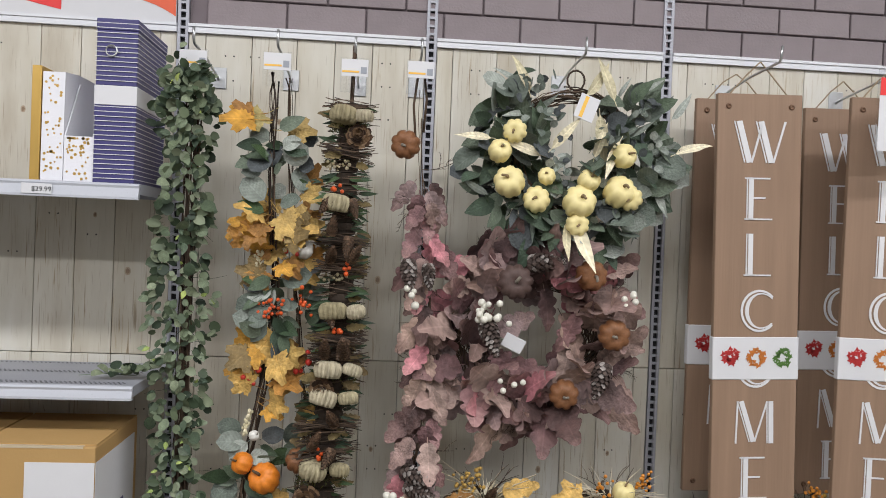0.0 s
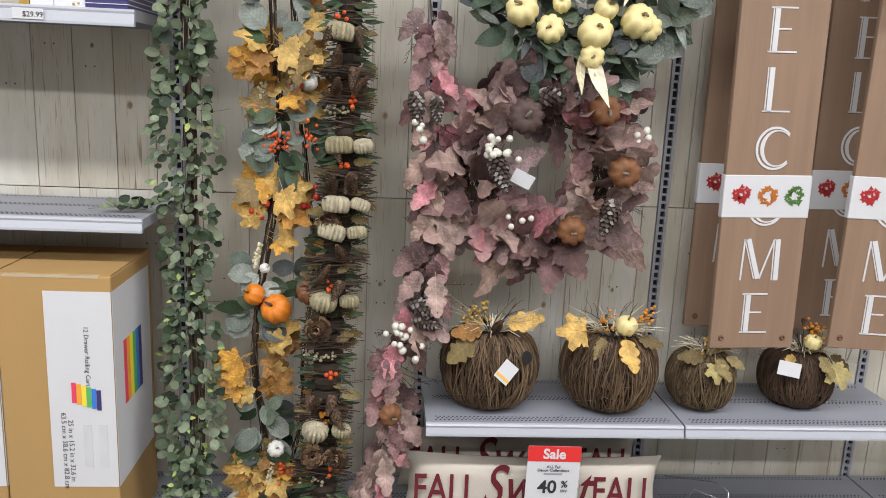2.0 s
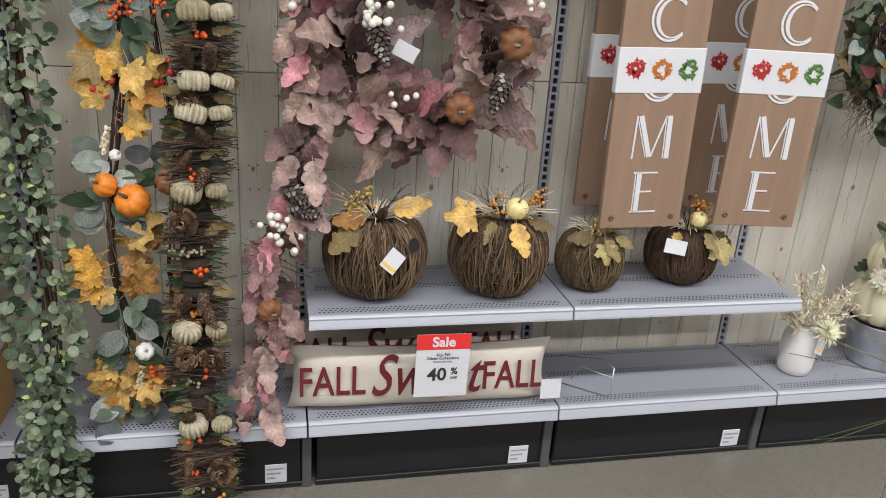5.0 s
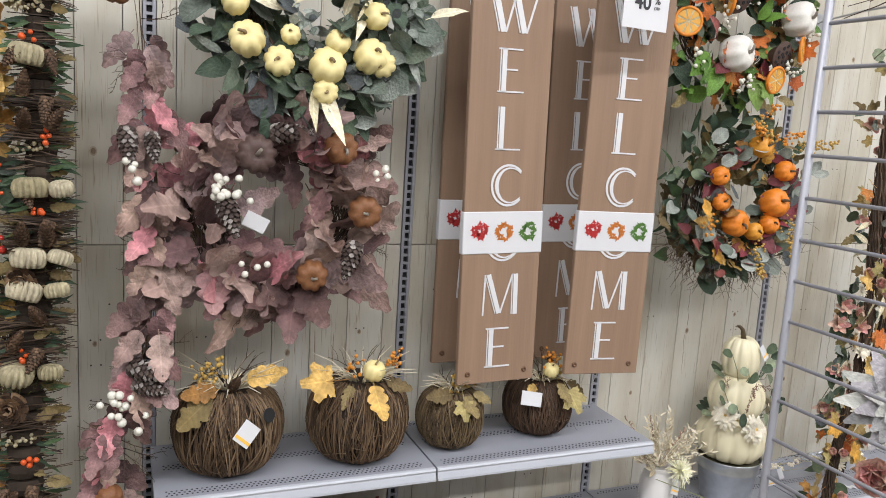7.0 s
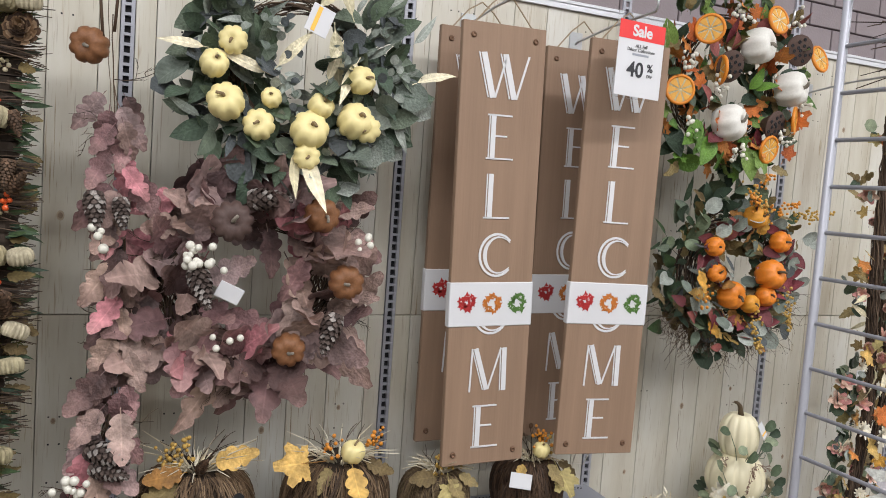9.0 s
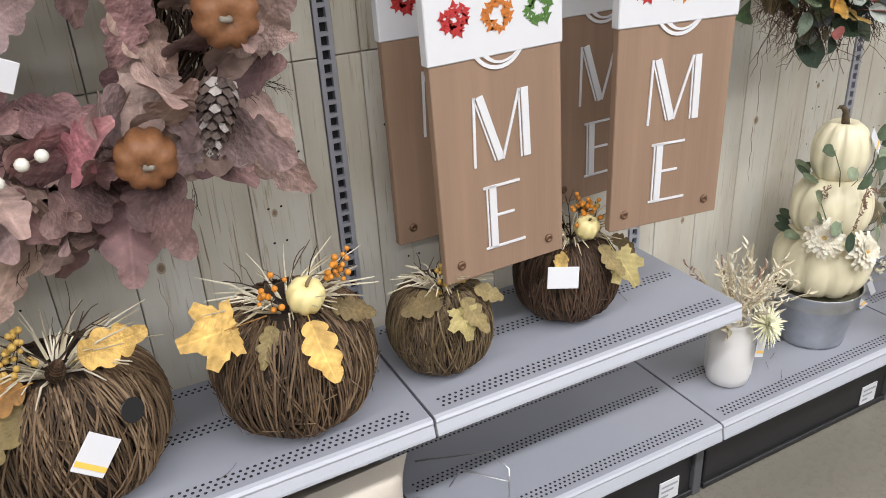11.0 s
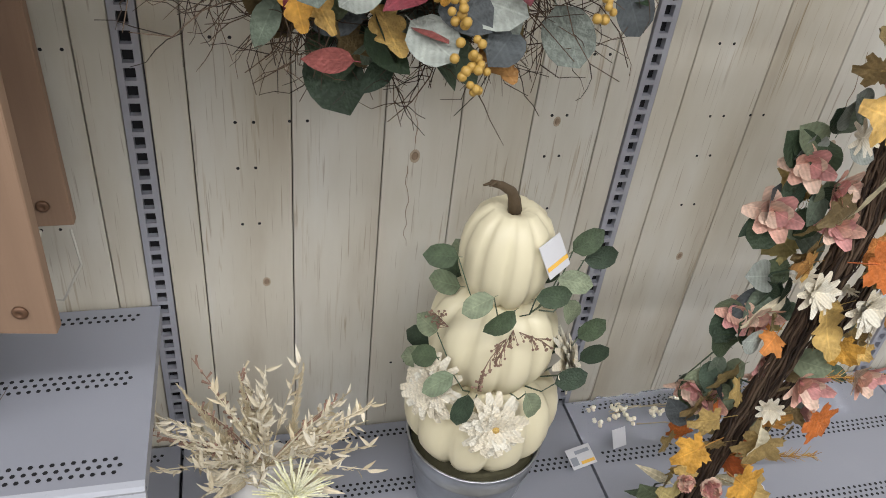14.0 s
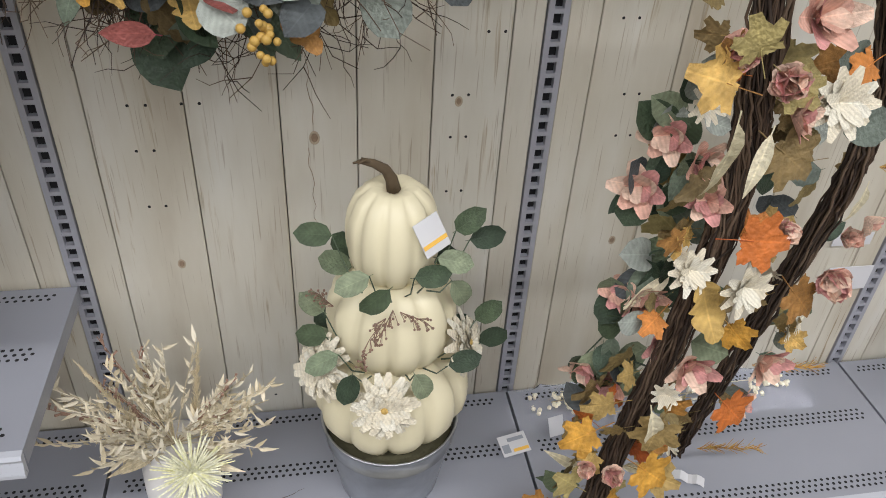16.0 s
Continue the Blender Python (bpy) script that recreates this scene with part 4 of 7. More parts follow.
def pinecone(parent, which, pos, s, axis):
    q = Vector(axis).normalized().to_track_quat("Z", "Y").to_matrix().to_4x4()
    return put("pinecone", CN[which], parent, Matrix.Translation(pos) @ q @ Matrix.Diagonal((s, s, s, 1)))


BALL = {n: Geo().ball((0, 0, 0), 0.5, 8, 5).mesh("berry", m, True) for n, m in (("white", BERRY_W), ("red", BERRY_R), ("orange", BERRY_O), ("mustard", BERRY_Y), ("coral", BERRY_RO))}


def berries(parent, which, pos, n, spread, s, r, stalks=True):
    g = Geo()
    for _ in range(n):
        p = Vector(pos) + Vector((r.gauss(0, spread), r.gauss(0, spread * 0.5), r.gauss(0, spread)))
        q = s * r.uniform(0.75, 1.15)
        put("berry", BALL[which], parent, Matrix.Translation(p) @ Matrix.Diagonal((q, q, q, 1)))
        g.tube([p, (p + Vector(pos)) / 2 + Vector((0, 0.006, -0.004)), Vector(pos) + Vector((0, 0.02, 0))], 0.0009, 0.0009, 3, False)
    if stalks:
        part("berry_stalk", g, TWIG, parent)


def berry_spray(parent, which, pos, direction, length, s, r):
    d = Vector(direction).normalized()
    n = int(length / (s * 0.33))
    for j in range(n):
        t = j / n
        wdt = 0.014 * (1 - t) + 0.004
        p = Vector(pos) + d * (t * length) + Vector((r.gauss(0, wdt), r.gauss(0, wdt * 0.6), r.gauss(0, wdt)))
        q = s * r.uniform(0.8, 1.1)
        put("berry", BALL[which], parent, Matrix.Translation(p) @ Matrix.Diagonal((q, q, q, 1)))


def twig(g, p, d, length, r, rad=0.0016, depth=2, bend=0.25):
    p, d = Vector(p), Vector(d).normalized()
    pts, n = [p], 4
    for _ in range(n):
        d = (d + Vector((r.gauss(0, bend), r.gauss(0, bend * 0.5), r.gauss(0, bend)))).normalized()
        pts.append(pts[-1] + d * length / n)
    g.tube(pts, rad, rad * 0.5, 4)
    if depth:
        for k in (1, 2, 3):
            if r.random() < 0.75:
                dd = (d + Vector((r.uniform(-1, 1), r.uniform(-0.6, 0.2), r.uniform(-1, 1)))).normalized()
                twig(g, pts[k], dd, length * 0.45, r, rad * 0.7, depth - 1, bend)


def vine_ring(centre, rad, thick_, strands, r, y_flat=0.6, sides=4, turns=1.0, rr=0.002):
    g = Geo()
    for _ in range(strands):
        ph, amp, k = r.random() * 6.28, thick_ * math.sqrt(r.random()), r.choice((3, 4, 5))
        q, a0, span = r.random() * 6.28, r.random() * 6.28, r.uniform(2.2, 5.5)
        pts = []
        for j in range(19):
            a = a0 + span * j / 18
            u = k * a * 0.5 + ph
            pts.append((centre[0] + (rad + amp * math.cos(u)) * math.cos(a), centre[1] + amp * y_flat * math.sin(u), centre[2] + (rad + amp * math.cos(u)) * math.sin(a)))
        g.tube(pts, rr * r.uniform(0.6, 1.3), None, sides)
    return g


def vine_rope(curve, rad, strands, r, rr=0.0026, n=44):
    g = Geo()
    for k in range(strands):
        ph, w = r.random() * 6.28, r.uniform(5, 12)
        a0, a1 = sorted((r.uniform(-0.2, 0.5), r.uniform(0.5, 1.2)))
        pts = []
        q = rad * math.sqrt(r.random())
        for j in range(n + 1):
            t = j / n
            if a0 <= t <= a1:
                c = Vector(curve(t))
                pts.append(c + Vector((q * math.cos(w * t + ph), q * math.sin(w * t + ph) * 0.8, 0)) + Vector((r.gauss(0, 0.0022), r.gauss(0, 0.0022), 0)))
        if len(pts) > 2:
            g.tube(pts, rr * r.uniform(0.5, 1.3), None, 4)
    return g


def path_curve(*pts):
    """A smooth curve through a few places, t from 0 to 1."""
    pts = [Vector(p) for p in pts]
    k = len(pts) - 1

    def at(t):
        u = min(max(t, 0), 1) * k
        i = min(int(u), k - 1)
        f = u - i
        p0, p1, p2, p3 = pts[max(i - 1, 0)], pts[i], pts[i + 1], pts[min(i + 2, k)]
        return 0.5 * ((2 * p1) + (p2 - p0) * f + (2 * p0 - 5 * p1 + 4 * p2 - p3) * f * f + (3 * p1 - p0 - 3 * p2 + p3) * f ** 3)
    return at


def joined_leaves(parent, material, mats, label=""):
    g = Geo()
    for geo, m in mats:
        g.add(geo, m)
    return tagged(part("foliage", g, material, parent, label, True), kind="stuff")


# ---- garlands on the left ----
def eucalyptus_garland():
    r = rnd(11)
    c = path_curve((-0.512, 2.215, 2.02), (-0.515, 2.24, 1.85), (-0.522, 2.25, 1.4), (-0.515, 2.24, 0.95), (-0.502, 2.19, 0.55), (-0.512, 2.13, 0.26), (-0.512, 2.12, 0.06))
    t = thing("eucalyptus_garland", (0, 0, 0), "grey-green eucalyptus garland hanging from a wall hook", "garland", "hanging garlands")
    part("stem", vine_rope(c, 0.02, 34, r, 0.0028), TWIG, t, "twisted brown twig stem", True)
    part("hanging_loop", Geo().tube([(-0.512 + 0.014 * math.cos(a / 2), 2.21, 2.03 + 0.022 * math.sin(a / 2)) for a in range(14)], 0.0022, sides=5), TWIG, t)
    extra = []
    for j in range(1600):
        u = (j + r.random()) / 1600
        p = c(0.02 + 0.98 * u)
        wd = (0.066 + 0.016 * math.sin(23 * u) + 0.012 * math.sin(61 * u)) * min(1, 0.45 + 5 * u)
        k = r.uniform(-1, 1)
        off = Vector((k * wd - 0.012, -0.075 * math.sqrt(1 - k * k) * r.random() ** 0.5 + 0.01, r.gauss(0, 0.02)))
        d = Vector((k * 0.9 + r.uniform(-0.5, 0.5), r.uniform(-0.6, 0.1), r.uniform(-1, 0.4)))
        s = r.choice((0.022, 0.026, 0.031, 0.036, 0.042 if u < 0.3 else 0.03)) * r.uniform(0.8, 1.15)
        pos = p + off
        if j % 5 == 0 and j < 1500:
            w = "euc" if r.random() < 0.8 else "sage"
            if r.random() < 0.06 + 0.14 * (0.25 < u < 0.75):
                w = "lime"
                s *= 0.62
            leaf(t, w, pos + Vector((0, -0.01, 0)), d, s, r, 0.7)
        else:
            extra.append((r.choice(ROUND + OVAL), facing(pos + Vector((0, 0.006, 0)), d, (r.uniform(-0.7, 0.7), -1, r.uniform(-0.4, 0.8)), s * 0.9)))
    joined_leaves(t, EUC, extra)
    g = Geo()
    for j in range(42):
        p = c(r.uniform(0.04, 0.98))
        twig(g, p, (r.choice((-1, 1)), -0.3, r.uniform(-1, 0.2)), r.uniform(0.06, 0.11), r, 0.0011, 0)
    part("sprigs", g, SAGE, t)
    return t


def maple_garland():
    r = rnd(12)
    ca = path_curve((-0.298, 2.21, 2.02), (-0.296, 2.22, 1.85), (-0.288, 2.22, 1.62), (-0.278, 2.23, 1.42), (-0.292, 2.23, 1.22), (-0.335, 2.24, 0.96), (-0.350, 2.24, 0.74), (-0.322, 2.25, 0.5), (-0.335, 2.24, 0.36), (-0.36, 2.22, 0.29))
    cb = path_curve((-0.262, 2.23, 2.01), (-0.252, 2.26, 1.8), (-0.235, 2.27, 1.55), (-0.215, 2.27, 1.3), (-0.185, 2.28, 1.02), (-0.215, 2.28, 0.76), (-0.225, 2.29, 0.55), (-0.27, 2.27, 0.36), (-0.235, 2.26, 0.29))
    t = thing("maple_garland", (0, 0, 0), "golden maple leaf garland doubled over a wall hook", "garland", "hanging garlands")
    part("stem", vine_rope(ca, 0.0125, 16, r, 0.0026), TWIG, t, "twisted brown twig stem", True)
    part("stem", vine_rope(cb, 0.009, 10, r, 0.0024), TWIG, t, "twisted brown twig stem", True)
    for j in range(250):
        c = ca if r.random() < 0.58 else cb
        u = r.uniform(0.07, 0.97)
        p = c(u)
        clump = math.sin(u * 31 + (1 if c is cb else 0))
        side = r.choice((-1, 1))
        d = Vector((side * r.uniform(0.2, 1), r.uniform(-0.5, 0.0), r.uniform(-0.9, 0.5)))
        pos = p + Vector((side * r.uniform(0.005, 0.035), -r.uniform(0.0, 0.04), r.uniform(-0.02, 0.02)))
        if clump > 0.05:
            leaf(t, "gold" if r.random() < 0.85 else "palemaple", pos, d, r.uniform(0.08, 0.125), r, 0.6)
        else:
            leaf(t, r.choice(("eucblue", "sage", "sage", "eucblue", "dark")), pos, d, r.uniform(0.05, 0.085), r, 0.6)
    for x, z, w, n in ((-0.262, 1.60, "red", 9), (-0.23, 1.56, "red", 6), (-0.285, 1.385, "coral", 22), (-0.20, 1.40, "coral", 14), (-0.33, 1.20, "red", 5), (-0.26, 0.43, "coral", 18), (-0.20, 1.22, "red", 4)):
        berries(t, w, (x, 2.19, z), n, 0.016, 0.011 if w == "coral" else 0.017, r)
    for x, z, w, s in ((-0.20, 1.545, "white", 0.05), (-0.345, 0.965, "orange", 0.06), (-0.285, 0.925, "orange", 0.085), (-0.195, 0.975, "brown", 0.07), (-0.315, 1.04, "white", 0.028), (-0.285, 0.505, "white", 0.05)):
        mini_pumpkin(t, w, (x, 2.195, z), s, (r.uniform(-1, 1), -0.5, 0.4), r)
    for x, z in ((-0.345, 1.07), (-0.335, 1.50), (-0.31, 0.42)):
        g = Geo()
        for k in range(30):
            q = k / 30
            g.ball((x + 0.02 * q + r.gauss(0, 0.004), 2.2 + r.gauss(0, 0.004), z - 0.03 + 0.07 * q), 0.005, 5, 3)
        part("seed_head", g, PALE, t, "pale wheat seed head")
    return t


def natural_garland():
    """Rings of twigs, straw pumpkins, moss, cones and greens, stacked on a string."""
    r = rnd(13)
    c = path_curve((-0.090, 2.22, 1.935), (-0.098, 2.23, 1.7), (-0.098, 2.23, 1.45), (-0.102, 2.22, 1.25), (-0.125, 2.21, 1.05), (-0.142, 2.20, 0.75), (-0.148, 2.18, 0.45), (-0.13, 2.12, 0.2), (-0.125, 2.11, 0.02))
    t = thing("natural_garland", (0, 0, 0), "thick garland of cones, twigs, moss and straw pumpkins", "garland", "hanging garlands")
    part("cord", Geo().tube([(-0.085, 2.2, 2.10), (-0.087, 2.21, 2.03), c(0.0), c(0.2), c(0.4), c(0.6), c(0.8), c(1.0)], 0.006, sides=5), TWIG, t)
    n, kinds = 60, ("twigs", "straw", "moss", "rose", "twigs", "pods", "greens", "cone", "straw", "greens", "cone", "twigs", "cone")
    cc = []
    for j in range(n):
        u = (j + 0.3) / n
        p = c(u)
        w = 0.05 + 0.018 * min(1, 1.6 * u)
        k = kinds[(j + j // 13 * 4) % len(kinds)]
        g = Geo()
        if k == "twigs":
            for _ in range(46):
                a = r.uniform(-0.6, 0.6)
                q = p + Vector((r.gauss(0, 0.008), r.uniform(-0.065, 0.03), r.gauss(0, 0.008)))
                d = Vector((math.cos(a), r.uniform(-0.4, 0.4), r.uniform(-0.22, 0.22))) * (w * r.uniform(0.9, 1.35))
                g.tube([q - d, q + Vector((0, 0, r.uniform(-0.004, 0.004))), q + d], 0.0017, 0.0012, 4)
            part("twig_bundle", g, TWIG, t, "bundle of dark twigs")
        elif k == "straw":
            for sx in ((-0.3, 0.75) if r.random() < 0.55 else (r.choice((-0.35, 0.3)),)):
                q = p + Vector((sx * w, -0.062, 0))
                s = 0.078 if abs(sx) < 0.5 else 0.056
                m = Matrix.Translation(q) @ pose(0, 0, 0, r.uniform(-10, 25), r.uniform(-15, 15), r.uniform(0, 90)) @ Matrix.Diagonal((s, s, s, 1))
                put("straw_pumpkin", PK["straw"][0], t, m, "small straw-wrapped pumpkin")
        elif k == "moss":
            for _ in range(150):
                q = p + Vector((r.uniform(-w, w), r.uniform(-0.055, 0.02), r.gauss(0, 0.009)))
                d = Vector((r.uniform(-1, 1), r.uniform(-1, 0.2), r.uniform(-0.8, 1))) * r.uniform(0.006, 0.014)
                g.tube([q, q + d * 0.6 + Vector((0, 0, 0.002)), q + d], 0.0012, 0.0007, 3, False)
            part("moss_tuft", g, MOSS, t, "tuft of green moss")
        elif k == "cone":
            for sx in (-0.55, 0.35):
                if r.random() < 0.85:
                    pinecone(t, "brown", p + Vector((sx * w, -0.066, -0.02)), r.uniform(0.05, 0.06), (r.uniform(-0.6, 0.6), r.uniform(-0.8, 0.1), r.choice((-0.8, 0.8))))
        elif k == "rose":
            for sx in (-0.4, 0.6):
                if r.random() < 0.8:
                    pinecone(t, "rose", p + Vector((sx * w, -0.052, 0)), r.uniform(0.065, 0.08), (r.uniform(-0.3, 0.3), -1, r.uniform(-0.2, 0.4)))
        elif k == "pods":
            for _ in range(26):
                q = p + Vector((r.uniform(-w, w * 0.3), -r.uniform(0.02, 0.055), r.gauss(0, 0.009)))
                g.ball(q, r.uniform(0.003, 0.0055), 6, 4)
            part("seed_pods", g, STRAW, t, "cluster of pale seed pods")
        for _ in range(9):
            a = r.uniform(-0.5, 0.5)
            q = p + Vector((r.gauss(0, 0.01), r.uniform(-0.045, 0.03), r.gauss(0, 0.01)))
            d = Vector((math.cos(a), r.uniform(-0.5, 0.3), r.uniform(-0.3, 0.3))) * (w * r.uniform(0.8, 1.2))
            cc.append((q - d, q, q + d))
        for _ in range(13 if k == "greens" else 6):
            sd = r.choice((-1, 1))
            pos = p + Vector((sd * r.uniform(0.1, 0.7) * w, -r.uniform(0, 0.045), r.gauss(0, 0.009)))
            leaf(t, "darklance" if k == "greens" or r.random() < 0.7 else "olive", pos, (sd * 1.0, r.uniform(-0.6, 0.2), r.uniform(-0.45, 0.35)), r.uniform(0.034, 0.058), r, 0.8)
        if j % 6 == 1 or (j > 36 and j % 4 == 0):
            berries(t, "coral" if j % 5 else "orange", p + Vector((r.uniform(-0.6, 0.4) * w, -0.062, 0.0)), 5, 0.009, 0.013, r, False)
        # added dark solid in each ring: paints the shade between the pieces
        part("ring_shade_filler", Geo().lathe([(0.001, -0.02), (w * 0.55, -0.016), (w * 0.62, 0), (w * 0.55, 0.016), (0.001, 0.02)], 10), SHADE_FILL, t, "", False, Matrix.Translation(p))
    g = Geo()
    for pts in cc:
        g.tube(pts, 0.0016, 0.001, 4)
    part("bare_twigs", g, TWIG, t)
    return t


def oak_garland():
    r = rnd(14)
    c = path_curve((0.10, 2.24, 2.0), (0.11, 2.25, 1.8), (0.13, 2.24, 1.6), (0.15, 2.25, 1.4), (0.14, 2.25, 1.2), (0.13, 2.22, 1.03), (0.095, 2.22, 0.88), (0.05, 2.22, 0.74), (0.03, 2.21, 0.58), (0.0, 2.2, 0.42), (-0.012, 2.2, 0.29))
    t = thing("oak_garland", (0, 0, 0), "dusty pink oak leaf garland hanging from a hook", "garland", "hanging garlands")
    part("stem", vine_rope(c, 0.008, 9, r, 0.0022), TWIG, t, "dark twisted stem", True)
    loop = Geo().tube([(0.088, 2.2, 1.86), (0.08, 2.2, 1.95), (0.09, 2.2, 2.04), (0.105, 2.2, 2.045), (0.115, 2.21, 1.97), (0.11, 2.22, 1.88)], 0.0035, sides=5)
    part("hanging_loop", loop, TWIG, t, "", True)
    for j in range(92):
        u = 0.12 + 0.88 * (j + r.random()) / 92
        p = c(u)
        side = r.choice((-1, 1))
        d = Vector((side * r.uniform(0.0, 0.6), r.uniform(-0.35, 0.1), -r.uniform(0.5, 1)))
        leaf(t, "oak", p + Vector((side * r.uniform(0, 0.03), -r.uniform(0, 0.045), r.uniform(-0.01, 0.03))), d, r.uniform(0.075, 0.12), r, 0.55)
    g = Geo()
    for j in range(40):
        twig(g, c(r.uniform(0.1, 0.85)), (r.choice((-1, -1, 1)), -0.3, r.uniform(-0.9, 0.6)), r.uniform(0.06, 0.12), r, 0.0014, 2)
    part("bare_twigs", g, TWIG, t)
    mini_pumpkin(t, "brown", (0.062, 2.20, 1.842), 0.082, (-0.3, -0.8, -0.1), r)
    mini_pumpkin(t, "brown", (0.038, 2.18, 0.623), 0.07, (0.3, -0.8, -0.2), r)
    for x, z, s in ((0.08, 1.50, 0.085), (0.135, 1.49, 0.07), (0.085, 0.925, 0.095), (0.095, 0.885, 0.085)):
        pinecone(t, "dark", (x, 2.185, z + 0.03), s, (0.1, -0.2, -1) if z > 1 else (0.9, -0.4, -0.25))
    for x, z, n in ((0.095, 1.43, 4), (0.062, 0.872, 12), (0.104, 0.818, 4)):
        berries(t, "white", (x, 2.165, z), n, 0.016, 0.021, r)
    return t


for make in (eucalyptus_garland, maple_garland, natural_garland, oak_garland):
    make()


# ---- wreaths ----
def ring_pos(c, rad, a, dy=0.0):
    return Vector((c[0] + rad * math.cos(a), c[1] + dy, c[2] + rad * math.sin(a)))


def ring_leaves(t, c, rad, which, n, size, r, spread=0.05, out=0.8, a0=0.0, a1=6.2832, dy=(-0.05, 0.02), swirl=0.6):
    for j in range(n):
        a = a0 + (a1 - a0) * (j + r.random()) / n
        p = ring_pos(c, rad + r.gauss(0, spread), a, r.uniform(*dy))
        rad_d, tan = Vector((math.cos(a), 0, math.sin(a))), Vector((-math.sin(a), 0, math.cos(a)))
        d = rad_d * r.uniform(-0.25, 1) * out + tan * r.uniform(-1, 1) * swirl + Vector((0, -r.uniform(0, 0.6), 0))
        leaf(t, r.choice(which), p, d, size * r.uniform(0.75, 1.2), r, 0.6)


def white_pumpkin_wreath():
    r, c = rnd(21), (0.535, 2.265, 1.850)
    t = thing("white_pumpkin_wreath", c, "eucalyptus wreath with cream mini pumpkins on a wall hook", "wreath", "hanging wreaths")
    o = (0, 0, 0)
    part("vine_ring", vine_ring(o, 0.165, 0.026, 46, r), TWIG, t, "brown grapevine ring", True)
    part("hanging_loop", Geo().tube([(0.0 + 0.025 * math.cos(a / 2), -0.03, 0.20 + 0.028 * math.sin(a / 2)) for a in range(14)], 0.003, sides=5), TWIG, t)
    ring_leaves(t, o, 0.20, ("eucblue", "sagelance", "sage", "sagelance", "sage"), 150, 0.078, r, 0.045, 0.9, 2.2, 7.2)
    ring_leaves(t, o, 0.17, ("sage", "eucblue", "sagelance"), 70, 0.075, r, 0.05, 0.5, 2.4, 7.0)
    ring_leaves(t, o, 0.245, ("sagelance", "sage", "sage", "eucblue"), 70, 0.088, r, 0.02, 1.0, 2.3, 7.1)
    ring_leaves(t, o, 0.10, ("sagelance", "sage"), 34, 0.11, r, 0.03, 0.2, 2.4, 7.0, (-0.03, 0.02), 1.0)
    for x, z in ((0.10, 0.02), (0.19, 0.12), (-0.09, 0.10), (0.03, -0.12), (0.13, -0.17), (-0.05, -0.02), (0.2, 0.0), (-0.12, 0.16), (-0.02, -0.10)):
        for _ in range(11):
            leaf(t, "eucblue", (x + r.gauss(0, 0.022), -0.06 - r.random() * 0.02, z + r.gauss(0, 0.022)), (r.uniform(-1, 1), -0.5, r.uniform(-1, 1)), r.uniform(0.022, 0.034), r, 0.8)
    for x, z, d, s in ((0.06, 0.10, (0.15, 0, -1), 0.15), (0.10, 0.14, (-0.35, 0, 1), 0.13), (0.12, 0.03, (-0.5, -0.2, -1), 0.13), (-0.10, -0.02, (-1, -0.2, 0.35), 0.12), (-0.07, 0.0, (0.8, -0.2, 1), 0.12), (0.0, -0.19, (0.3, -0.3, -1), 0.17), (-0.02, -0.2, (-0.1, -0.3, -1), 0.12), (0.28, 0.0, (1, -0.1, 0.5), 0.12), (-0.24, 0.02, (-1, -0.1, 0.1), 0.1), (-0.14, 0.15, (-0.3, 0, 1), 0.12), (0.02, 0.15, (0.6, 0, 0.7), 0.13), (0.05, -0.02, (0.25, -0.3, 1), 0.1)):
        leaf(t, "pale", (x, -0.075, z), d, s, r, 0.4)
    for x, z, s in ((-0.177, 0.042, 0.068), (-0.216, -0.014, 0.066), (-0.187, -0.097, 0.088), (-0.110, -0.143, 0.077), (0.010, -0.144, 0.094), (0.035, -0.084, 0.064), (0.122, -0.111, 0.090), (0.152, -0.128, 0.072), (0.131, -0.012, 0.070), (-0.084, -0.077, 0.05), (0.007, -0.207, 0.066)):
        mini_pumpkin(t, "cream", (x, -0.085, z), s, (r.uniform(-0.4, 0.4), -1, r.uniform(-0.1, 0.7)), r)
    part("hang_tag", bevel_box(-0.028, -0.001, -0.034, 0.028, 0.001, 0.034, 0.0005), PAPER, t, "white card tag", False, pose(0.02, -0.085, 0.115, 0, 20, 0))
    part("tag_stripe", Geo().box(-0.014, -0.0022, -0.03, -0.004, -0.0014, 0.03), ORANGE_INK, t, "", False, pose(0.02, -0.085, 0.115, 0, 20, 0))


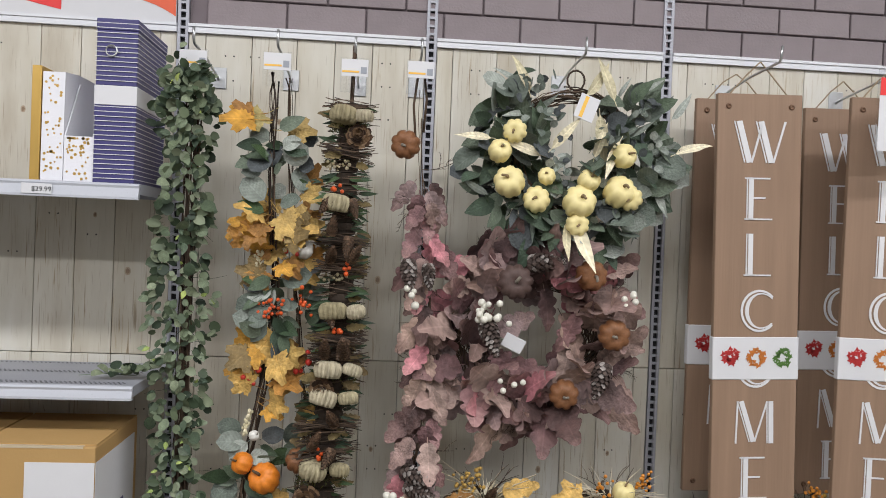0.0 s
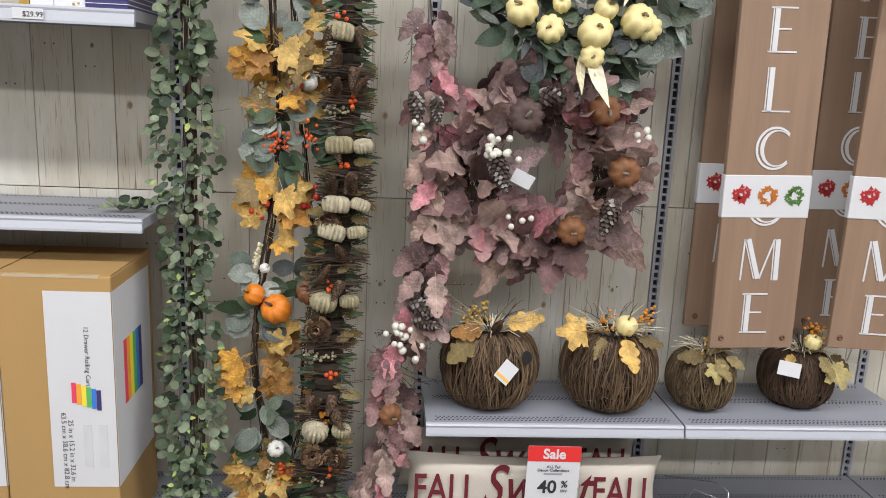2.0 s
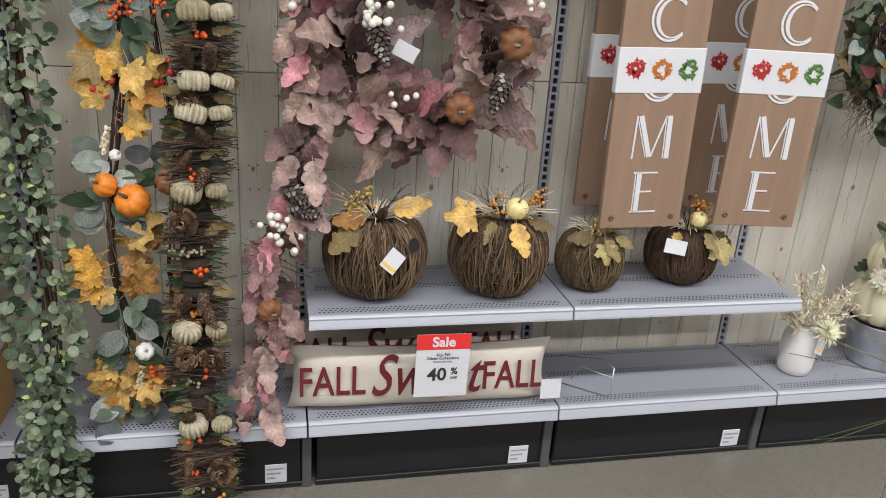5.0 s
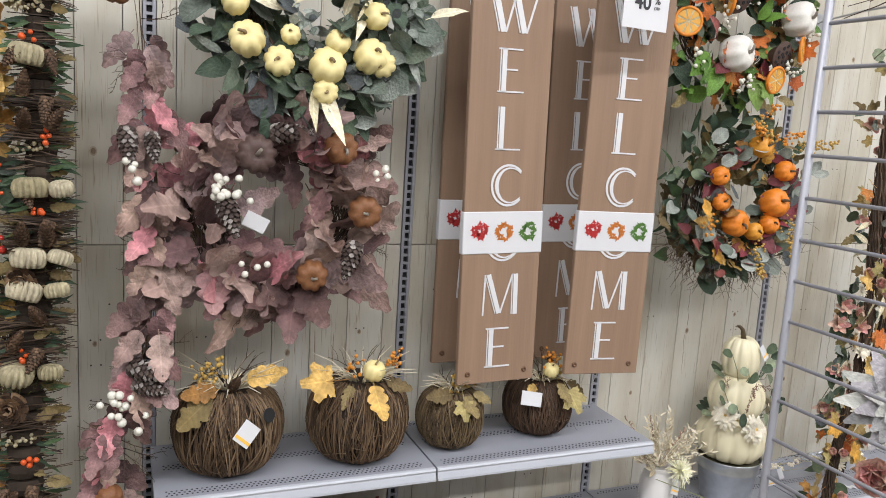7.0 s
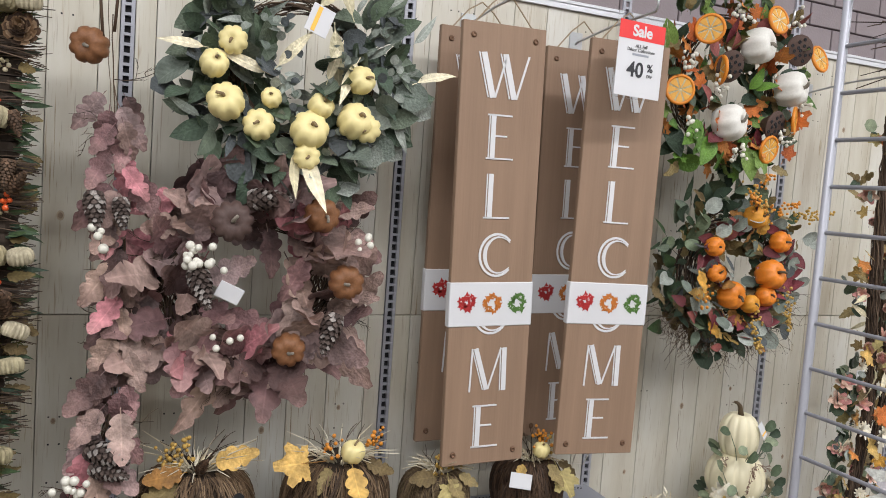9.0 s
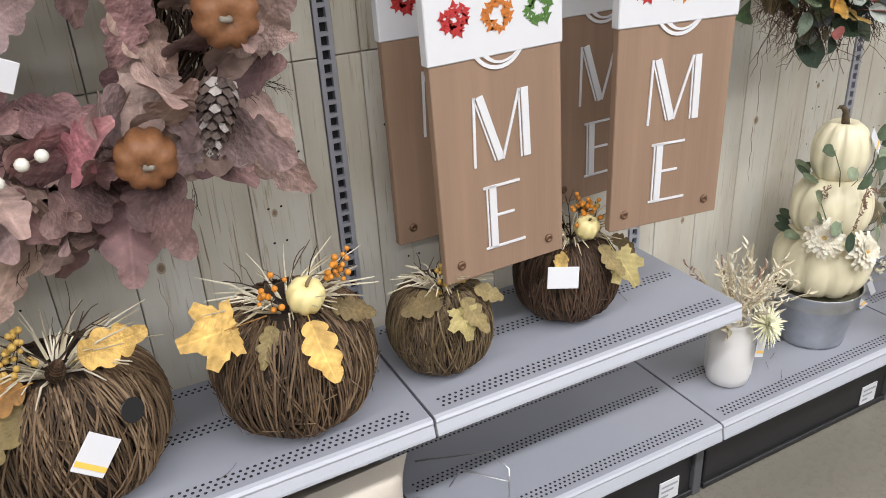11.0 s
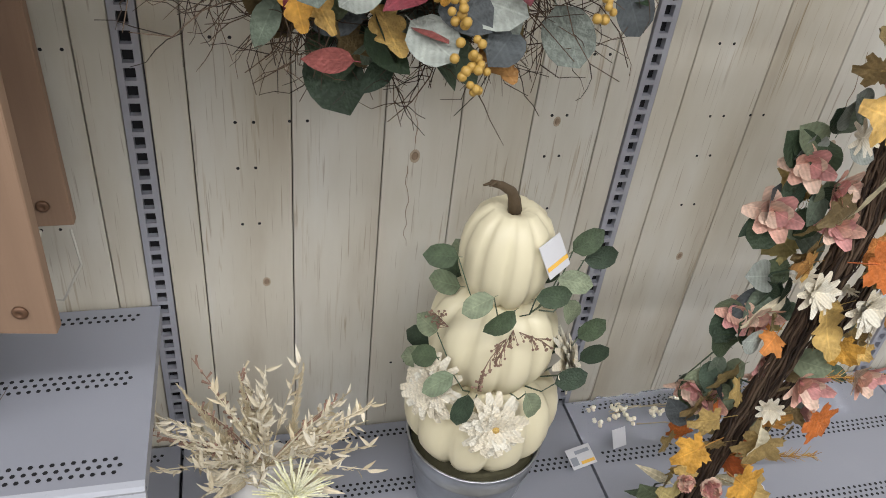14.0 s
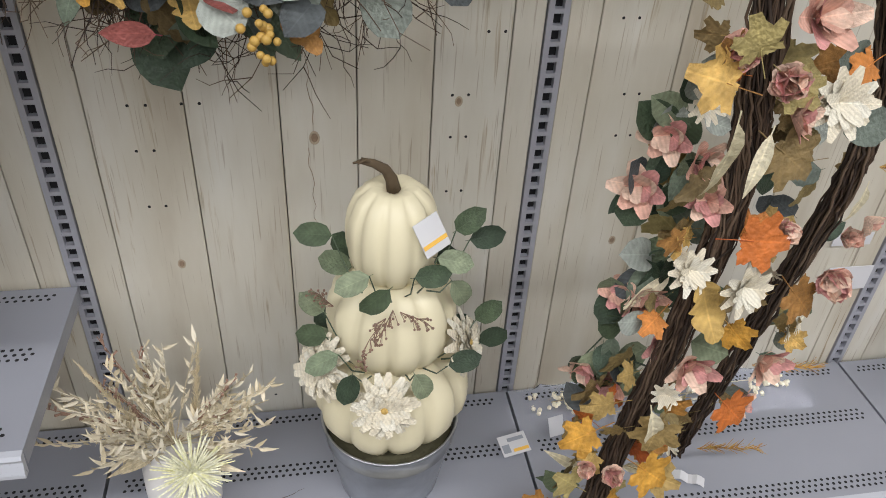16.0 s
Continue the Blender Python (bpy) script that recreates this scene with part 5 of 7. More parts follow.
def oak_wreath():
    r, c = rnd(22), (0.440, 2.305, 1.330)
    t = thing("oak_wreath", c, "dusty pink oak leaf wreath with pumpkins and cones", "wreath", "hanging wreaths")
    o = (0, 0, 0)
    part("vine_ring", vine_ring(o, 0.19, 0.055, 110, r), TWIG, t, "dark twig ring", True)
    ring_leaves(t, o, 0.195, ("oak",), 72, 0.148, r, 0.03, 0.6, dy=(-0.045, 0.02))
    ring_leaves(t, o, 0.235, ("oak",), 48, 0.11, r, 0.02, 0.8, swirl=1.2)
    ring_leaves(t, o, 0.205, ("oak",), 16, 0.15, r, 0.02, 0.9, 3.5, 5.3, (-0.05, 0.0), 0.4)
    ring_leaves(t, o, 0.15, ("oak",), 16, 0.13, r, 0.02, -0.15, dy=(-0.03, 0.0), swirl=1.3)
    for x, z, d in ((0.03, 0.13, (0.25, -0.2, -1)), (-0.10, 0.0, (1, -0.1, 0.55)), (0.13, 0.06, (-0.4, -0.1, -0.9))):
        leaf(t, "oak", (x, -0.06, z), d, 0.12, r, 0.3)
    g = Geo()
    for j in range(34):
        a = r.uniform(0, 6.28)
        twig(g, ring_pos(o, 0.24, a, -0.03), (math.cos(a) + r.uniform(-0.5, 0.5), -0.2, math.sin(a) + r.uniform(-0.5, 0.5)), r.uniform(0.05, 0.09), r, 0.0012, 2)
    part("bare_twigs", g, TWIG, t)
    for x, z, s, w in ((-0.062, 0.149, 0.10, "plum"), (0.150, 0.173, 0.088, "brown"), (0.221, 0.010, 0.09, "brown"), (0.086, -0.158, 0.084, "brown")):
        mini_pumpkin(t, w, (x, -0.118, z), s, (r.uniform(-0.3, 0.3), -1, r.uniform(-0.2, 0.1)), r)
    for x, z, ax in ((0.20, -0.070, (-0.35, -0.3, -1)), (-0.03, 0.20, (1, -0.3, 0.1)), (-0.14, 0.04, (0.3, -0.4, -1))):
        pinecone(t, "dark", (x, -0.115, z), 0.10, ax)
    for x, z, n in ((-0.145, 0.068, 11), (-0.096, 0.047, 4), (0.265, 0.104, 6), (-0.072, -0.134, 4)):
        berries(t, "white", (x, -0.132, z), n, 0.017, 0.020, r)
    part("hang_tag", bevel_box(-0.03, -0.001, -0.02, 0.03, 0.001, 0.02, 0.0005), PAPER, t, "white card tag", False, pose(-0.062, -0.125, -0.019, 10, 25, 0))


def lotus_pod(t, pos, d, s):
    g = Geo().lathe([(0.05, -0.55), (0.2, -0.4), (0.42, -0.05), (0.5, 0.0), (0.47, 0.03), (0.0, 0.04)], 16)
    q = Vector(d).normalized().to_track_quat("Z", "Y").to_matrix().to_4x4()
    m = Matrix.Translation(pos) @ q @ Matrix.Diagonal((s, s, s, 1))
    pod = part("lotus_pod", g, LOTUS, t, "dark brown dried lotus pod", True, m)
    h = Geo()
    for k in range(14):
        a, rr = k * 2.4, 0.1 * math.sqrt(k) * 1.08
        h.lathe([(0.055, 0.0), (0.06, 0.015), (0.045, 0.025), (0.0, 0.012)], 8, None, (rr * math.cos(a), rr * math.sin(a), 0.035))
    part("seed_cells", h, SLOT, pod)


def orange_slice(t, pos, d, s):
    q = Vector(d).normalized().to_track_quat("Z", "Y").to_matrix().to_4x4()
    m = Matrix.Translation(pos) @ q @ Matrix.Diagonal((s, s, s, 1))
    sl = part("orange_slice", Geo().lathe([(0.42, -0.05), (0.5, -0.05), (0.52, 0.0), (0.5, 0.05), (0.42, 0.05), (0.41, 0.0), (0.42, -0.05)], 20, None, (0, 0, 0), False), PEEL, t, "dried orange slice", True, m)
    g = Geo()
    for k in range(8):
        a = 0.785 * k
        i = len(g.v)
        pts = [(0.05, 0.0)] + [(0.40, -0.30), (0.42, 0.0), (0.40, 0.30)]
        g.v += [(rr * math.cos(a + b), rr * math.sin(a + b), 0.03) for rr, b in pts] + [(rr * math.cos(a + b), rr * math.sin(a + b), -0.03) for rr, b in pts]
        g.f += [(i, i + 1, i + 2, i + 3), (i + 7, i + 6, i + 5, i + 4), (i, i + 4, i + 5, i + 1), (i + 3, i + 7, i + 4, i)]
    part("segments", g, FLESH, sl)
    part("pith", Geo().lathe([(0.001, -0.012), (0.415, -0.012), (0.415, 0.012), (0.001, 0.012)], 16), PALE, sl)


def orange_slice_wreath():
    r, c = rnd(23), (1.897, 2.29, 1.986)
    t = thing("orange_slice_wreath", c, "wreath with white pumpkins, lotus pods and orange slices", "wreath", "hanging wreaths")
    o = (0, 0, 0)
    part("vine_ring", vine_ring(o, 0.19, 0.03, 40, r), TWIG, t, "dark twig ring", True)
    ring_leaves(t, o, 0.20, ("dark", "sage", "olive", "bright", "rust"), 160, 0.07, r, 0.055, 0.7)
    ring_leaves(t, o, 0.18, ("rust", "rust", "burg"), 26, 0.085, r, 0.05, 0.4, dy=(-0.08, -0.04))
    ring_leaves(t, o, 0.11, ("dark", "olive", "rust", "sage"), 46, 0.08, r, 0.03, 0.2, swirl=1.0)
    ring_leaves(t, o, 0.27, ("bright", "olive", "dark"), 30, 0.09, r, 0.02, 1.0)
    for a in (3.9, 4.05, 4.2, 4.9, 5.1):
        leaf(t, "bright", ring_pos(o, 0.2, a, -0.08), (math.cos(a), -0.3, math.sin(a)), 0.11, r)
    for x, z, s in ((0.045, 0.115, 0.115), (0.20, 0.0, 0.115), (-0.04, -0.13, 0.115)):
        mini_pumpkin(t, "white", (x, -0.085, z), s, (0.4, -1, 0.1), r)
    for x, z in ((-0.075, 0.035), (0.13, -0.125), (0.2, 0.12)):
        lotus_pod(t, (x, -0.10, z), (r.uniform(-0.4, 0.4), -1, r.uniform(-0.4, 0.1)), 0.10)
    for x, z, d in ((0.10, 0.20, (0.1, -1, 0.2)), (-0.165, 0.135, (-0.7, -0.7, 0)), (0.29, 0.105, (0.2, -1, 0.3)), (-0.255, -0.055, (-0.4, -1, 0)), (0.115, -0.20, (0.2, -1, -0.2)), (0.21, -0.10, (0.6, -0.8, 0)), (-0.11, 0.02, (0.95, -0.3, 0))):
        orange_slice(t, (x, -0.10, z), d, 0.088)
    for x, z, n in ((-0.225, 0.035, 12), (-0.105, -0.03, 14), (-0.045, 0.185, 12), (0.0, -0.215, 14), (0.24, -0.04, 10), (0.18, -0.16, 12), (-0.2, -0.15, 8), (0.17, 0.2, 10)):
        berries(t, "white", (x, -0.10, z), n, 0.018, 0.013, r)


def orange_pumpkin_wreath():
    r, c = rnd(24), (1.973, 2.28, 1.388)
    t = thing("orange_pumpkin_wreath", c, "eucalyptus wreath with orange mini pumpkins on the wall", "wreath", "hanging wreaths")
    o = (0, 0, 0)
    part("vine_ring", vine_ring(o, 0.17, 0.04, 50, r), TWIG, t, "dark twig ring", True)
    g = Geo()
    for j in range(170):
        a = r.uniform(3.5, 6.0)
        twig(g, ring_pos(o, r.uniform(0.18, 0.23), a, r.uniform(-0.04, 0.03)), (math.cos(a) + r.uniform(-0.9, 0.9), -0.1, math.sin(a) + r.uniform(-0.7, 0.5)), r.uniform(0.09, 0.15), r, 0.0010, 1, 0.4)
    part("fine_twigs", g, TWIG, t, "fringe of fine dark twigs")
    ring_leaves(t, o, 0.19, ("euc", "eucblue", "sage", "olive", "dark"), 170, 0.058, r, 0.055, 0.8)
    ring_leaves(t, o, 0.225, ("eucblue", "olive", "dark", "sage"), 44, 0.058, r, 0.02, 1.0)
    ring_leaves(t, o, 0.24, ("olive", "dark", "darklance", "euc"), 56, 0.075, r, 0.025, 1.0, 0.6, 4.6, (0.0, 0.05))
    ring_leaves(t, o, 0.10, ("dark", "olive", "eucblue"), 40, 0.06, r, 0.03, 0.3, swirl=1.0)
    ring_leaves(t, o, 0.15, ("burg", "burg", "burg", "goldoak"), 84, 0.068, r, 0.035, 0.4, dy=(-0.09, -0.04))
    ring_leaves(t, o, 0.16, ("eucblue",), 40, 0.055, r, 0.04, 0.4, dy=(-0.10, -0.06))
    for x, z, s, w in ((0.093, 0.004, 0.098, "orange"), (-0.062, -0.065, 0.09, "orange"), (0.121, 0.11, 0.07, "orange"), (-0.148, 0.085, 0.062, "orange"), (-0.13, 0.003, 0.06, "orange"), (0.083, -0.067, 0.066, "orange"), (0.019, -0.092, 0.06, "amber"), (0.006, 0.185, 0.075, "amber")):
        mini_pumpkin(t, w, (x, -0.10, z), s, (r.uniform(-0.3, 0.3), -1, r.uniform(0, 0.5)), r)
    for x, z, d, ln in ((0.02, 0.20, (-0.5, -0.2, 0.3), 0.11), (0.06, 0.19, (0.6, -0.3, 0.4), 0.1), (0.03, -0.12, (0.1, -0.2, -1), 0.13), (0.15, -0.05, (0.1, -0.2, -1), 0.13), (0.14, 0.20, (1, -0.2, 0.05), 0.16), (-0.04, 0.27, (0.6, -0.2, -0.6), 0.1), (-0.17, -0.05, (-0.3, -0.2, -0.8), 0.06), (0.0, 0.28, (0.5, -0.1, 0.6), 0.06)):
        berry_spray(t, "orange" if r.random() < 0.5 else "mustard", (x, -0.11, z), d, ln, 0.0098, r)


for make in (white_pumpkin_wreath, oak_wreath, orange_slice_wreath, orange_pumpkin_wreath):
    make()


# ---- twig pumpkins on the shelf ----
def twig_pumpkin(x, y, rad, h, material, seed, label, turn=0.0):
    r = rnd(seed)
    t = thing("twig_pumpkin", pose(x, y, MID + 0.001, 0, 0, turn), label, "pumpkin ornament", "twig pumpkins on the shelf")
    g = Geo()
    n = int(560 * (rad / 0.13) ** 0.5)
    ribs = 7

    def surf(a, u, q):
        b = -1.36 + u * 2.75
        rr = rad * (0.16 + 0.84 * max(0, math.cos(b)) ** 0.62) * (1 - 0.06 * (1 - abs(math.cos(a * ribs / 2)))) * q
        return Vector((rr * math.cos(a), rr * math.sin(a), h / 2 + h / 2 * math.sin(b) * (0.99 if u < 0.5 else 0.96)))
    for _ in range(n):
        a, q = r.uniform(0, 6.2832), r.uniform(0.93, 1.025)
        drift, ph = r.gauss(0, 0.5), r.random() * 6.28
        u0, u1 = r.uniform(0.0, 0.12), r.uniform(0.85, 1.0)
        if r.random() < 0.25:
            u0 = r.uniform(0.1, 0.5)
        pts = []
        for j in range(11):
            u = u0 + (u1 - u0) * j / 10
            p = surf(a + drift * (u - 0.5) + 0.05 * math.sin(5 * u + ph), u, q * (1 + 0.012 * math.sin(8 * u + ph)))
            p.z = max(p.z, 0.002)
            pts.append(p)
        g.tube(pts, r.uniform(0.0009, 0.0023), None, 4, False)
    for _ in range(90):
        a, u = r.uniform(0, 6.2832), r.uniform(0.1, 0.85)
        p = surf(a, u, 1.0)
        q = surf(a + r.uniform(-0.4, 0.4), max(0.06, u + r.uniform(-0.2, 0.2)), r.uniform(1.02, 1.09))
        g.tube([p, (p + q) / 2 * 1.01, q], 0.001, 0.0007, 3, False)
    part("vine_body", g, material, t)
    # added near-black body: paints the shade seen through gaps in the vines
    shade_filler = Geo().lathe([(0.001, 0.006)] + [((surf(0, u / 8, 0.9)).x, max(0.006, surf(0, u / 8, 0.92).z)) for u in range(9)] + [(0.001, h * 0.94)], 20)
    part("shade_filler", shade_filler, SHADE_FILL, t)
    top = Vector((0, -rad * 0.15, h * 0.97))
    gg = Geo()
    for _ in range(60):
        a = r.uniform(0, 6.2832)
        s = rad * r.uniform(0.35, 0.85)
        p = top + Vector((math.cos(a) * s * 0.3, math.sin(a) * s * 0.3, 0))
        d = Vector((math.cos(a), math.sin(a) * 0.7 - 0.2, r.uniform(0.1, 0.75))) * s
        gg.tube([p, p + d * 0.5 + Vector((0, 0, 0.012)), p + d], 0.0026, 0.0008, 4, False)
    part("raffia_tuft", gg, DRIED, t, "tuft of pale dried raffia")
    tg = Geo()
    for d in ((0.5, -0.1, 0.55), (0.35, 0.1, 0.8), (-0.4, 0, 0.6), (0.65, -0.1, 0.5)):
        twig(tg, top, d, rad * 0.8, r, 0.0016, 1, 0.18)
    part("bare_twigs", tg, TWIG, t)
    return t, r, top


def crown(t, r, top, rad, leaves, berry_sets, mini=None):
    for which, x, z, d, s in leaves:
        if d[2] <= -0.6:
            put("leaf", r.choice(L[which]), t, facing(top + Vector((x * rad, -0.62 * rad - 0.012, z * rad * 0.5 + 0.006)), (d[0], -0.75, -0.8), (r.uniform(-0.1, 0.1), -1, 0.9), s * 1.3))
            continue
        put("leaf", r.choice(L[which]), t, facing(top + Vector((x * rad, -abs(0.35 * rad) - 0.012, z * rad)), d, (r.uniform(-0.2, 0.2), -1, 0.55), s * 1.25))
    for which, x, z, n in berry_sets:
        berries(t, which, top + Vector((x * rad, -0.38 * rad, (z + 0.05) * rad)), n, 0.016, 0.0108, r)
    if mini:
        mini_pumpkin(t, "cream", top + Vector((mini[0] * rad, -0.55 * rad, mini[1] * rad)), mini[2], (0.1, -0.35, 1), r)


t, r, top = twig_pumpkin(0.337, 2.325, 0.150, 0.245, VINE, 31, "large brown grapevine pumpkin with golden leaf topper")
crown(t, r, top, 0.132, [("goldoak", 0.3, 0.25, (0.8, -0.3, 0.3), 0.085), ("olive", -0.4, -0.05, (-0.8, -0.6, -0.5), 0.105), ("goldoak", -0.3, 0.1, (-1, -0.3, -0.05), 0.08)], [("mustard", -0.5, 0.35, 26), ("mustard", -0.25, 0.45, 16)])
pinecone(t, "brown", top + Vector((0, -0.05, 0.01)), 0.05, (0.3, -0.6, 0.8))
tagm = pose(0.028, -0.162, 0.155, -12, 42, 6)
part("hang_tag", bevel_box(-0.025, -0.001, -0.03, 0.025, 0.001, 0.03, 0.0005), PAPER, t, "white card tag with a yellow stripe", False, tagm)
part("tag_stripe", Geo().box(-0.024, -0.0022, -0.022, 0.024, -0.0014, -0.014), ORANGE_INK, t, "", False, tagm)
part("round_tag", Geo().lathe([(0.0, 0), (0.0185, 0), (0.0195, 0.001), (0.0185, 0.002), (0.0, 0.002)], 20), BLACK, t, "round black tag", False, pose(0.090, -0.128, 0.188, 74, 0, 30))

t, r, top = twig_pumpkin(0.706, 2.313, 0.149, 0.245, VINE, 32, "large brown grapevine pumpkin with cream mini pumpkin")
crown(t, r, top, 0.13, [("gold", -0.6, 0.15, (-1, -0.3, 0.1), 0.105), ("goldoak", 0.06, 0.05, (0.05, -0.6, -0.8), 0.085), ("olive", 0.45, 0.05, (0.9, -0.5, -0.3), 0.06), ("olive", -0.35, 0, (-0.4, -0.6, -0.5), 0.055)], [("orange", 0.6, 0.45, 18), ("orange", -0.3, 0.45, 10)], (0.10, 0.36, 0.064))

t, r, top = twig_pumpkin(1.003, 2.316, 0.104, 0.185, VINE_OLIVE, 33, "small olive-brown grapevine pumpkin with berry topper")
crown(t, r, top, 0.092, [("olive", 0.1, -0.1, (0.2, -0.7, -0.6), 0.06), ("palemaple", 0.0, -0.1, (-0.1, -0.6, -0.8), 0.065), ("olive", -0.3, 0.0, (-1, -0.3, 0.1), 0.07), ("olive", 0.5, 0, (0.8, -0.4, -0.4), 0.05)], [("mustard", 0.0, 0.3, 30), ("mustard", 0.25, 0.42, 22), ("orange", 0.1, 0.6, 12)])

t, r, top = twig_pumpkin(1.328, 2.35, 0.114, 0.185, VINE_DARK, 34, "small dark grapevine pumpkin with cream mini pumpkin")
crown(t, r, top, 0.096, [("palemaple", 0.45, -0.1, (0.3, -0.6, -0.9), 0.085), ("olive", 0.7, 0.0, (0.9, -0.4, -0.5), 0.06), ("goldoak", -0.5, -0.05, (-0.9, -0.5, -0.4), 0.05), ("olive", 0.2, 0.0, (0.2, -0.6, -0.7), 0.06)], [("orange", 0.05, 0.7, 22), ("orange", 0.2, 0.5, 16), ("mustard", 0.4, 0.3, 12)], (0.0, 0.48, 0.052))
part("hang_tag", bevel_box(-0.032, -0.001, -0.022, 0.032, 0.001, 0.022, 0.0005), PAPER, t, "white card tag", False, pose(-0.085, -0.108, 0.150, -14, 6, -20))


# ---- vase of dried flowers ----
def dried_vase():
    r = rnd(41)
    t = thing("flower_vase", (1.813, 2.302, DECK + 0.001), "white ceramic vase of cream dried flowers and grasses", "vase")
    part("vase", Geo().lathe([(0.001, 0.0), (0.045, 0.0), (0.052, 0.005), (0.058, 0.03), (0.060, 0.08), (0.058, 0.125), (0.050, 0.15), (0.044, 0.16), (0.042, 0.17), (0.044, 0.177), (0.04, 0.177), (0.038, 0.16), (0.036, 0.15)], 32), SCREEN, t, "smooth white ceramic vase", True)
    top = Vector((0, 0, 0.17))
    for j in range(58):
        a = r.uniform(-0.2, 3.34) if r.random() < 0.6 else r.uniform(0, 6.28)
        d = Vector((1.1 * math.cos(a), -0.5 * r.random() + 0.3 * math.sin(a), r.uniform(0.35, 1.1))).normalized()
        ln = r.uniform(0.10, 0.215)
        g = Geo()
        pts = [top, top + d * ln * 0.5 + Vector((0, 0, 0.01)), top + d * ln]
        g.tube(pts, 0.0012, 0.0007, 4)
        for k in range(14):
            q = top + d * ln * (0.35 + 0.65 * k / 14)
            dd = (d * 0.8 + Vector((r.uniform(-1, 1), r.uniform(-1, 1), r.uniform(-0.3, 0.8)))).normalized()
            if j % 3:
                g.add(LANCE[k % 3], facing(q, dd, (0, -1, 0.3), r.uniform(0.016, 0.03)))
            else:
                g.tube([q, q + dd * 0.013], 0.0012, 0.0025, 4)
        part("dried_stem", g, SEED if j % 9 == 0 else DRIED, t)
    for x, d in ((-0.01, (-0.12, 0.05, 1)), (0.03, (0.15, 0.1, 1)), (-0.03, (-0.45, 0.1, 0.9))):
        g, d = Geo(), Vector(d).normalized()
        for k in range(220):
            u = r.random()
            p = top + Vector((x, 0, 0)) + d * (0.05 + 0.15 * u)
            dd = (d + Vector((r.uniform(-1, 1), r.uniform(-1, 1), r.uniform(-0.2, 0.6))) * 0.55).normalized()
            g.tube([p, p + dd * 0.022 * (1.15 - u)], 0.0008, 0.0004, 3, False)
        part("pampas_plume", g, PAMPAS, t, "soft cream pampas plume")
    fl = flower(46, 5, lambda u: 0.014 + 0.012 * math.sin(math.pi * u), 1.0, 4, 5, 0.12).mesh("flower", PETAL_Y, True)
    put("flower", fl, t, Matrix.Translation((0.035, -0.07, 0.185)) @ pose(0, 0, 0, 62, 0, 12) @ Matrix.Diagonal((0.058, 0.058, 0.058, 1)), "pale yellow thread-petal flower")
    for j in range(16):
        a = r.choice((-1, 1))
        leaf(t, "drylance", top + Vector((a * 0.03, -0.02, 0.0)), (a * r.uniform(0.4, 1.2), r.uniform(-0.8, 0.1), r.uniform(-0.1, 0.7)), r.uniform(0.05, 0.1), r)
    part("hang_tag", bevel_box(-0.02, -0.001, -0.026, 0.02, 0.001, 0.026, 0.0005), PAPER, t, "white card tag with an orange stripe", False, pose(0.025, -0.07, 0.125, -10, 24, 10))
    part("tag_stripe", Geo().box(-0.018, -0.0022, -0.016, 0.018, -0.0014, -0.01), ORANGE_INK, t, "", False, pose(0.025, -0.07, 0.125, -10, 24, 10))


dried_vase()


# ---- pumpkin tower ----
def bucket(parent, h=0.165, r0=0.088, r1=0.115):
    b = part("bucket", Geo().lathe([(0.001, 0.004), (r0 - 0.004, 0.004), (r0, 0.0), (r0 + 0.001, 0.008), (r0 + (r1 - r0) * 0.72, h * 0.72), (r0 + (r1 - r0) * 0.76 + 0.003, h * 0.745), (r0 + (r1 - r0) * 0.78, h * 0.77), (r1, h - 0.004), (r1 + 0.003, h), (r1 - 0.001, h + 0.001), (r1 - 0.003, h - 0.006), (r0, 0.02)], 40), ZINC, parent, "galvanised metal bucket", True)
    part("filling", Geo().lathe([(r1 - 0.006, h - 0.014), (r1 * 0.7, h - 0.008), (0.001, h - 0.006)], 24), mat("moss_filling", (0.06, 0.055, 0.03), 0.95, 0, 0.4, 60, 0.6), parent)
    return b


def big_pumpkin(parent, z, rad, h, ribs, material, seed, label):
    prof = [(0.001, 0.07), (0.45, 0.0), (0.8, 0.1), (0.97, 0.3), (1.0, 0.5), (0.95, 0.7), (0.78, 0.88), (0.5, 0.985), (0.28, 0.975), (0.12, 0.93), (0.001, 0.91)]
    dense = []
    for (a, b), (c, d) in zip(prof, prof[1:]):
        dense += [(a, b), ((a + c) / 2 * 1.012, (b + d) / 2)]
    dense.append(prof[-1])
    r = rnd(seed)
    ph = [r.uniform(-0.02, 0.02) for _ in range(ribs)]
    g = Geo().lathe([(a * rad, b * h) for a, b in dense], ribs * 7, lambda a, t: (1 - 0.115 * (1 - abs(math.sin(a * ribs / 2))) ** 2.0) * (1 + ph[int(a / 6.2832 * ribs) % ribs]))
    return part("pumpkin", g, material, parent, label, True, pose(0, 0, z))


def seed_sprig(parent, pos, d, ln, r):
    g = Geo()
    d = Vector(d).normalized()
    for k in range(5):
        dd = (d + Vector((r.uniform(-0.6, 0.6), r.uniform(-0.3, 0.1), r.uniform(-0.6, 0.6)))).normalized()
        p = Vector(pos) + d * ln * 0.2 * k
        g.tube([Vector(pos), p], 0.0008, 0.0008, 3, False)
        for m in range(4):
            q = p + (dd + Vector((r.uniform(-0.5, 0.5), -0.2, r.uniform(-0.5, 0.5)))) * 0.014
            g.tube([p, q], 0.0006, 0.0006, 3, False)
            g.ball(q, 0.0021, 5, 3)
    part("seed_sprig", g, SEED, parent, "sprig of small brown seeds")


